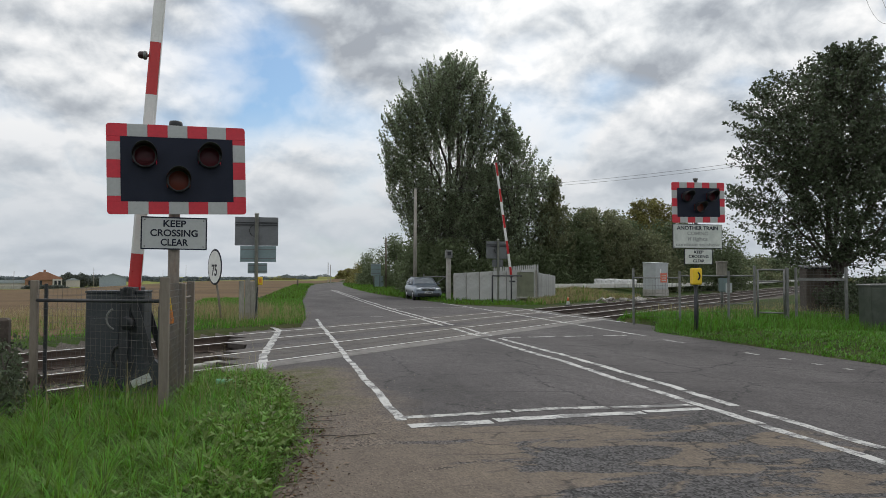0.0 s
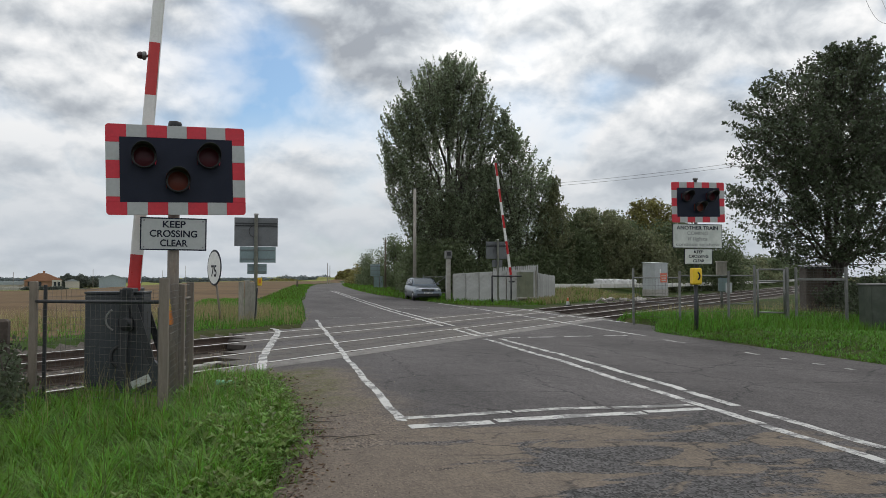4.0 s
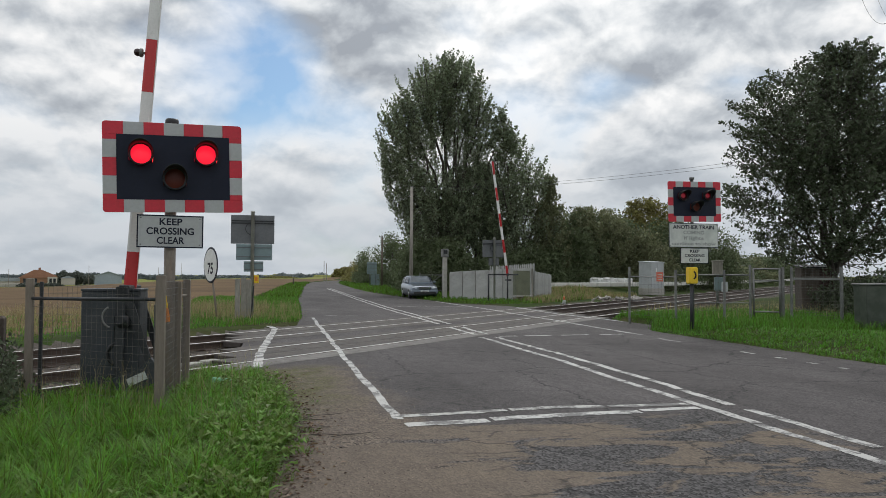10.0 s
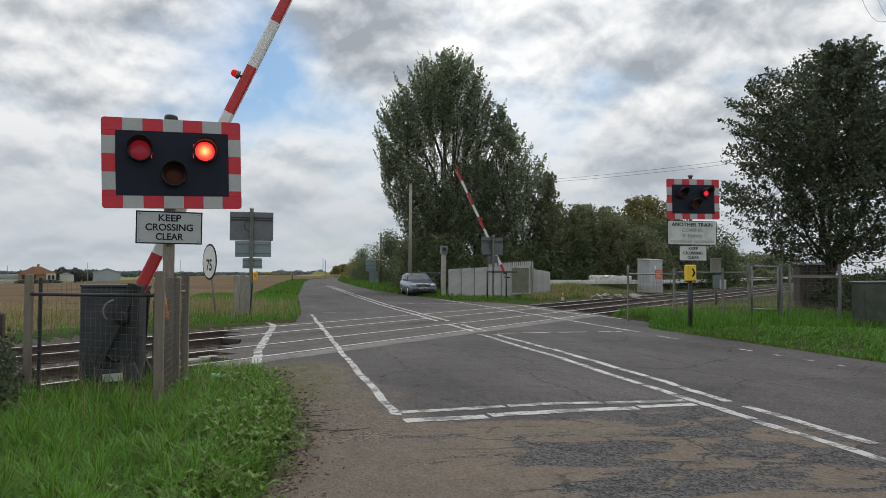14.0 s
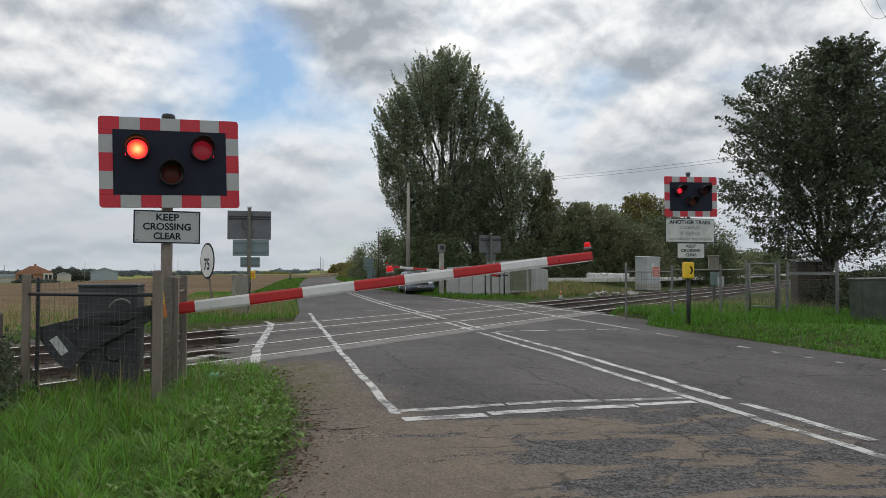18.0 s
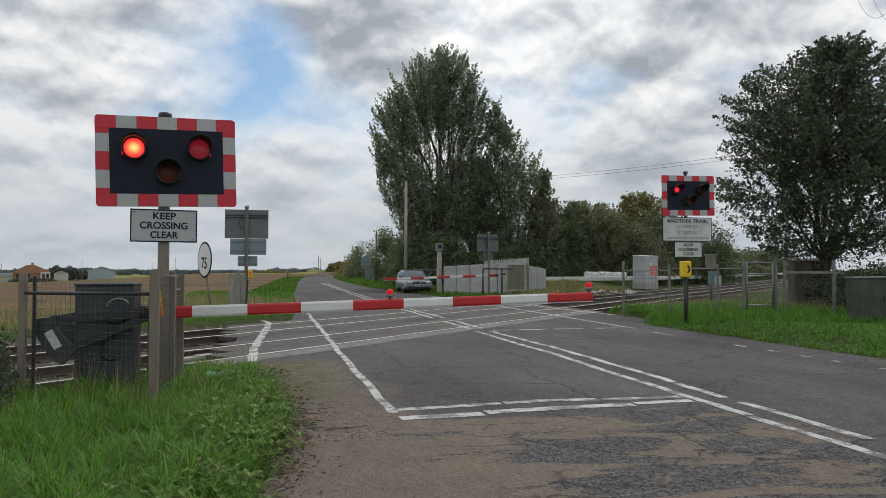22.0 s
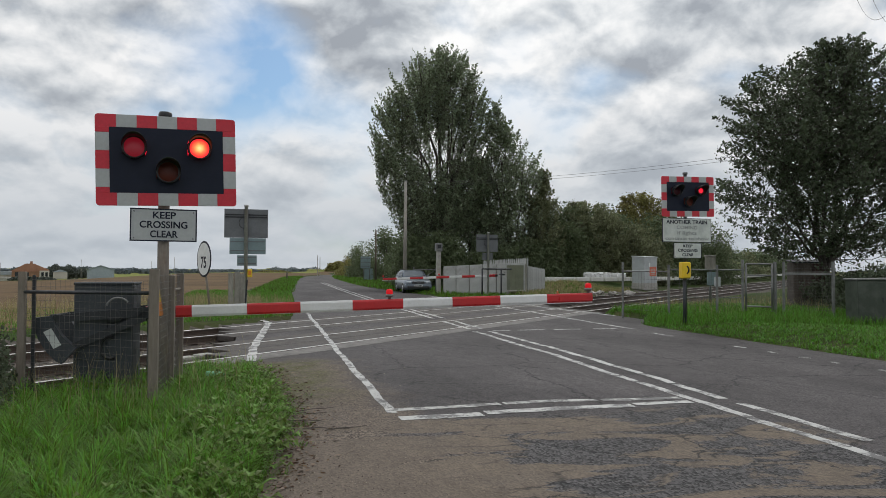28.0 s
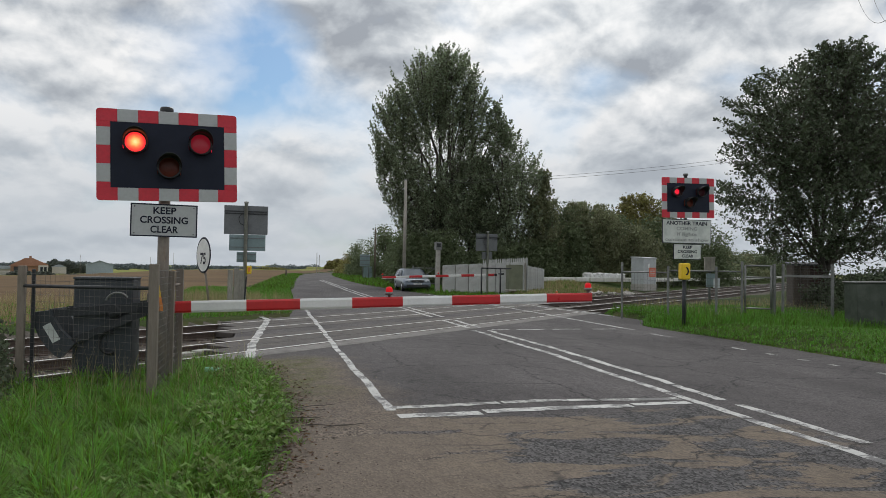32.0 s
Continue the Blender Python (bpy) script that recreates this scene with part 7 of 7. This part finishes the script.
def gravel():
    """Loose chippings and dead leaves on the shoulder."""
    n = 3200
    ys = RNG.uniform(2.8, 12.0, n)
    xs = np.array([left_edge(y) for y in ys]) + np.abs(RNG.normal(size=n)) * 0.75
    s = RNG.uniform(0.003, 0.010, n)
    verts, faces = [], []
    for x, y, r in zip(xs, ys, s):
        b = len(verts)
        a = RNG.uniform(0, 6.28)
        for k in range(4):
            verts.append((x + r * math.cos(a + k * 1.57) * RNG.uniform(0.7, 1.3), y + r * math.sin(a + k * 1.57) * RNG.uniform(0.7, 1.3), 0.0))
        verts.append((x, y, r * 0.8))
        faces += [(b, b + 1, b + 4), (b + 1, b + 2, b + 4), (b + 2, b + 3, b + 4), (b + 3, b, b + 4)]
    ob = raw("gravel", verts, faces, "chippings")
    tagged(ob, "loose chippings on the road shoulder", "gravel", kind="stuff")
    # ballast stones on the track bed near the crossing
    n = 9000
    ss, nn = RNG.uniform(-8, 26, n), RNG.uniform(8.4, 15.6, n)
    verts, faces = [], []
    for s_, n_ in zip(ss, nn):
        p = rail_point(float(n_), float(s_))
        if -0.9 < p.x < 11.9:
            continue
        r = RNG.uniform(0.025, 0.05)
        z = -0.19 + RNG.uniform(-0.01, 0.03)
        b = len(verts)
        a = RNG.uniform(0, 6.28)
        for k in range(4):
            verts.append((p.x + r * math.cos(a + k * 1.57), p.y + r * math.sin(a + k * 1.57), z))
        verts.append((p.x + RNG.normal() * 0.008, p.y + RNG.normal() * 0.008, z + r * 0.9))
        faces += [(b, b + 1, b + 4), (b + 1, b + 2, b + 4), (b + 2, b + 3, b + 4), (b + 3, b, b + 4)]
    ob = raw("ballast_stones", verts, faces, "chippings")
    tagged(ob, "grey-brown ballast stones between the sleepers", "ballast", kind="stuff")


gravel()


def dead_leaves():
    """Brown leaves and twigs blown along the edge of the grass."""
    n = 2400
    ys = RNG.uniform(3.0, 11.8, n)
    xs = np.array([left_edge(y) for y in ys]) + RNG.normal(size=n) * 0.16 + 0.12
    c = np.stack([xs, ys, np.full(n, 0.016)], 1)
    q = leaf_quads(c, 0.027, 1.6)
    q[:, :, 2] = 0.006 + (q[:, :, 2] - 0.006).clip(0, 0.03) * 0.5
    ob = quads_mesh("dead_leaves", q, "dead_leaf")
    tagged(ob, "brown dead leaves along the grass edge", "leaves", kind="stuff")
    for k in range(5):
        y = RNG.uniform(4.5, 8.5)
        x = left_edge(y) + RNG.uniform(0.1, 0.8)
        t = thing("twig", pose(x, y, 0.012, 0, 0, float(RNG.uniform(-25, 25))), "thin dead twig on the shoulder", "twig", "twigs")
        bm = BM()
        pts = [Vector((-0.2, 0, 0)), Vector((-0.05, 0.02, 0.006)), Vector((0.1, -0.01, 0.004)), Vector((0.24, 0.02, 0))]
        limb(bm, pts, 0.005, 0.003, 5)
        part("stick", bm, "bark_dark", t)


dead_leaves()


# ---- distance ----
def clump(x, y, z, w, d, h, n):
    """Points in a rounded, lumpy crown that stands on the ground."""
    v = RNG.normal(size=(n, 3))
    v /= np.linalg.norm(v, axis=1)[:, None]
    r = RNG.uniform(0.35, 1.0, n) ** 0.5
    lump = 1 + 0.16 * np.sin(v[:, 0] * 7 + x) * np.cos(v[:, 2] * 6 + y)
    return np.stack([x + v[:, 0] * r * lump * w / 2, y + v[:, 1] * r * d / 2, z + h * 0.46 + v[:, 2] * r * lump * h * 0.52], 1)


def distance():
    z = -2.4
    h = thing("farmhouse", pose(-69.4, 259.5, z, 0, 0, 14), "distant bungalow with an orange tiled roof and white wing", "house")
    bm = BM()
    box(bm, (7.6, 8, 2.6), (-0.9, 0, 1.3))
    part("wall", bm, "brick_far", h, "orange-brown brick wall")
    bm = BM()
    box(bm, (2.7, 7, 2.7), (4.3, -1.0, 1.35))
    part("wall", bm, "house_render", h, "white rendered wing")
    bm = BM()
    extrude_poly(bm, [(-5.2, 2.4), (5.9, 2.4), (5.5, 3.0), (1.4, 4.9), (-0.9, 4.9)], 8.8)
    part("roof", bm, "roof_tile", h)
    bm = BM()
    box(bm, (0.7, 0.7, 0.9), (0.6, 1, 5.2))
    part("chimney", bm, "brick_far", h)
    for x, y, w in ((-3.2, -4.05, 1.2), (-0.6, -4.05, 1.2), (3.8, -4.55, 0.7), (4.9, -4.55, 0.7)):
        bm = BM()
        box(bm, (w, 0.2, 1.3), (x, y, 1.5))
        part("window", bm, "window_dark", h)
    s = thing("farm_shed", pose(-45.3, 243, z - 0.1, 0, 0, 11), "blue-grey metal farm shed with a shallow gable", "shed")
    bm = BM()
    extrude_poly(bm, [(-3.7, 0), (3.7, 0), (3.7, 3.2), (0, 4.4), (-3.7, 3.2)], 14)
    part("wall", bm, "shed_sheet", s)
    for sx in (-1, 1):
        bm = BM()
        box(bm, (4.2, 14.6, 0.14), (sx * 1.95, 0, 3.87), (0, sx * 18, 0))
        part("roof", bm, "shed_sheet", s)
    for x in (-2.3, 0, 2.3):
        bm = BM()
        box(bm, (2.1, 0.15, 2.7), (x, -7.08, 1.35))
        part("door_panel", bm, "shed_sheet", s)
    g = thing("low_barn", pose(-80, 266, z - 0.3, 0, 0, 16), "long low pale farm building with a grey roof", "barn")
    bm = BM()
    box(bm, (10, 6, 1.5), (0, 0, 0.75))
    part("wall", bm, "house_render", g)
    bm = BM()
    extrude_poly(bm, [(-5.3, 1.5), (5.3, 1.5), (5.0, 2.6), (-5.0, 2.6)], 6.6)
    part("roof", bm, "shed_sheet", g)
    g = thing("low_barn", pose(-62.3, 268, z, 0, 0, 14), "small white outbuilding among the farm trees", "barn")
    bm = BM()
    box(bm, (4.2, 4, 2.2), (0, 0, 1.1))
    part("wall", bm, "house_render", g)
    bm = BM()
    extrude_poly(bm, [(-2.3, 2.2), (2.3, 2.2), (0, 3.0)], 4.4)
    part("roof", bm, "shed_sheet", g)
    w = thing("field_wall", pose(-67.6, 230.5, z - 0.5, 0, 0, 14), "pale brown low wall at the field edge", "wall")
    for k in range(3):
        bm = BM()
        box(bm, (2.4, 0.5, 1.6), (-3.4 + k * 2.45, 0, 0.6), bevel=0.1)
        part("block", bm, "concrete", w)
    for x, y, wd, hh in ((-63.0, 229.8, 7, 1.9), (-57.0, 228.3, 6, 1.7), (-49.0, 226.2, 5, 1.2)):
        b = quads_mesh("farm_hedge", leaf_quads(clump(x, y, z - 0.6, wd, 2.0, hh, 1800), 0.34, 1.3), "farm_leaf")
        tagged(b, "dark clipped hedge at the far edge of the field", "hedge", "farm hedges")
    for x, y, wd, hh in ((-67.5, 284, 6.5, 5.0), (-63.5, 286, 6.0, 4.8), (-58.8, 284, 5.0, 3.7), (-55.0, 290, 5.5, 3.2), (-71.5, 288, 4, 3.6)):
        b = quads_mesh("farm_tree", leaf_quads(clump(x, y, z - 0.2, wd, 5, hh, 2600), 0.42, 1.3), "farm_leaf")
        tagged(b, "rounded dark tree behind the distant farm", "tree", "farm trees")
    # woods along the horizon: many small crowns in one sheet, haze put into their colour
    cents = []
    for k in range(300):
        x = RNG.uniform(-1000, 420)
        y = 1250 + RNG.uniform(-120, 160)
        hh = 6.5 + abs(RNG.normal()) * 1.6 + 5 * max(0, noise.noise(Vector((x * 0.006, 0, 0))))
        cents.append(clump(x, y, -9.2, RNG.uniform(14, 34), 12, hh, 240))
    a = quads_mesh("far_woods", leaf_quads(np.concatenate(cents), 2.1, 1.3), "far_leaf_hazed")
    tagged(a, "woods along the horizon, blue-grey haze in their leaf colour", "woods", kind="stuff")
    c = quads_mesh("roadside_trees", leaf_quads(np.concatenate([clump(26.2, 234, -0.6, 8, 8, 4.4, 4500), clump(27.5, 184, -0.2, 7, 14, 3.4, 3000), clump(-8, 300, -2.8, 30, 6, 1.6, 2500), clump(9, 320, -1.6, 16, 6, 2.2, 1500)]), 0.4, 1.3), "autumn_leaf")
    tagged(c, "yellow-green roadside bushes at the bend", "woods", kind="stuff")
    for x, y, z0, top in ((-66.6, 222.4, -2.9, 2.6), (-56.65, 271.4, -2.6, 4.0), (-37.6, 297.6, -2.8, 3.8), (-31.1, 316.6, -3.0, 5.9), (12.7, 150.9, -0.1, 4.2), (14.05, 160.9, -0.1, 3.9)):
        u = thing("utility_pole", pose(x, y, z0), "thin wooden pole far off in the fields", "pole", "utility poles")
        bm = BM()
        rod(bm, (0, 0, -0.5), (0, 0, top - z0), 0.075, 0.06, seg=6)
        part("pole", bm, "pole_wood", u)
    u = thing("field_post", pose(4.15, 96.3, -0.1), "short dark post at the corner of the field", "post")
    bm = BM()
    rod(bm, (0, 0, -0.2), (0, 0, 1.1), 0.1, 0.09, seg=8)
    part("post", bm, "bark_dark", u)
    # overhead wires
    for a, b in (((11.1, 54.4, 8.15), (27.0, 27.5, 7.7)), ((11.1, 54.4, 8.0), (27.0, 27.4, 7.5)), ((20.9, 20.6, 11.6), (15.5, 14.0, 7.6)), ((20.4, 20.8, 11.7), (15.0, 14.2, 7.9))):
        a, b = Vector(a), Vector(b)
        bm = BM()
        n = 16
        pts = [a.lerp(b, k / n) - Vector((0, 0, 0.5 * 4 * (k / n) * (1 - k / n))) for k in range(n + 1)]
        for p, q in zip(pts, pts[1:]):
            rod(bm, p, q, 0.008, seg=4, caps=False)
        tagged(mesh_object("overhead_wire", bm, "power_cable"), "thin dark overhead wire", "wire", "overhead wires")


distance()


# ---- what moves ----
def motions():
    swing = [(0.0, 86.2), (12.7, 86.2), (13.0, 84.9), (13.2, 82.5), (13.4, 78.7), (13.6, 74.2), (13.8, 69.8), (14.0, 65.3), (14.5, 55.4), (15.0, 46.0), (16.0, 28.0), (16.5, 19.6), (16.75, 14.6), (17.0, 11.3), (17.5, 9.2), (18.0, 7.15), (18.5, 5.0), (18.8, 3.0), (19.0, 2.3), (20.0, 1.75), (21.0, 1.72), (32.0, 1.72)]
    late = [(0.0, 82.0), (12.7, 82.0), (13.0, 81.2), (13.2, 79.2), (13.4, 75.6), (13.8, 67.8), (14.2, 59.6), (14.5, 54.3), (15.0, 46.0), (16.0, 28.5), (16.5, 20.0), (16.75, 15.2), (17.0, 11.3), (17.5, 7.8), (18.0, 4.6), (18.5, 2.0), (19.0, 1.0), (20.0, -1.5), (21.0, -1.9), (32.0, -1.9)]
    walk(BOOM_NEAR, [(t, pose(0, 0, 0.965, 0, -a, 0)) for t, a in swing])
    walk(BOOM_FAR, [(t, pose(0, 0, 0.93, 0, a, 0)) for t, a in late])
    # the boom lamps light up as the barriers begin to fall
    for lens in LENSES_NEAR + LENSES_FAR:
        x, z = lens.location.x, lens.location.z
        walk(lens, [(t, pose(x, 0, z, 0, 0, a)) for t, a in ((0, 0), (13.0, 0), (13.05, 60), (13.1, 120), (13.15, 180), (32, 180))])
    # lamp drums: 0 dark, 1 dim, 2 half, 3 full
    left, right = (2, 1, 1, 2, 3, 3, 3), (2, 3, 3, 2, 1, 1, 1)
    for lamps in (LAMPS_NEAR, LAMPS_RIGHT):
        for k, ob in enumerate(lamps):
            at = ob.location.copy()
            rows = []

            def key(t, state):
                rows.append((t, pose(at.x, at.y, at.z, 0, 0, -72 * state)))

            if k == 2:
                for t, s in ((0, 0), (5.2, 0), (5.23, 1), (5.27, 2), (5.33, 3), (8.2, 3), (8.3, 2), (8.37, 1), (8.43, 0), (32, 0)):
                    key(t, s)
            else:
                first = 8.67 if k == 0 else 8.3
                key(0, 0), key(first - 0.1, 0), key(first - 0.05, 1)
                last = 1
                for i in range(83, 321):
                    t = i / 10
                    if t < first - 0.01:
                        continue
                    s = (left, right)[k][(i - 90) % 7]
                    if k == 1 and i in (83, 84, 85):
                        s = (2, 3, 3)[i - 83]
                    if abs(s - last) > 1:
                        key(t - 0.05, (s + last) // 2)
                    key(t, s)
                    last = s
            walk(ob, rows)


motions()
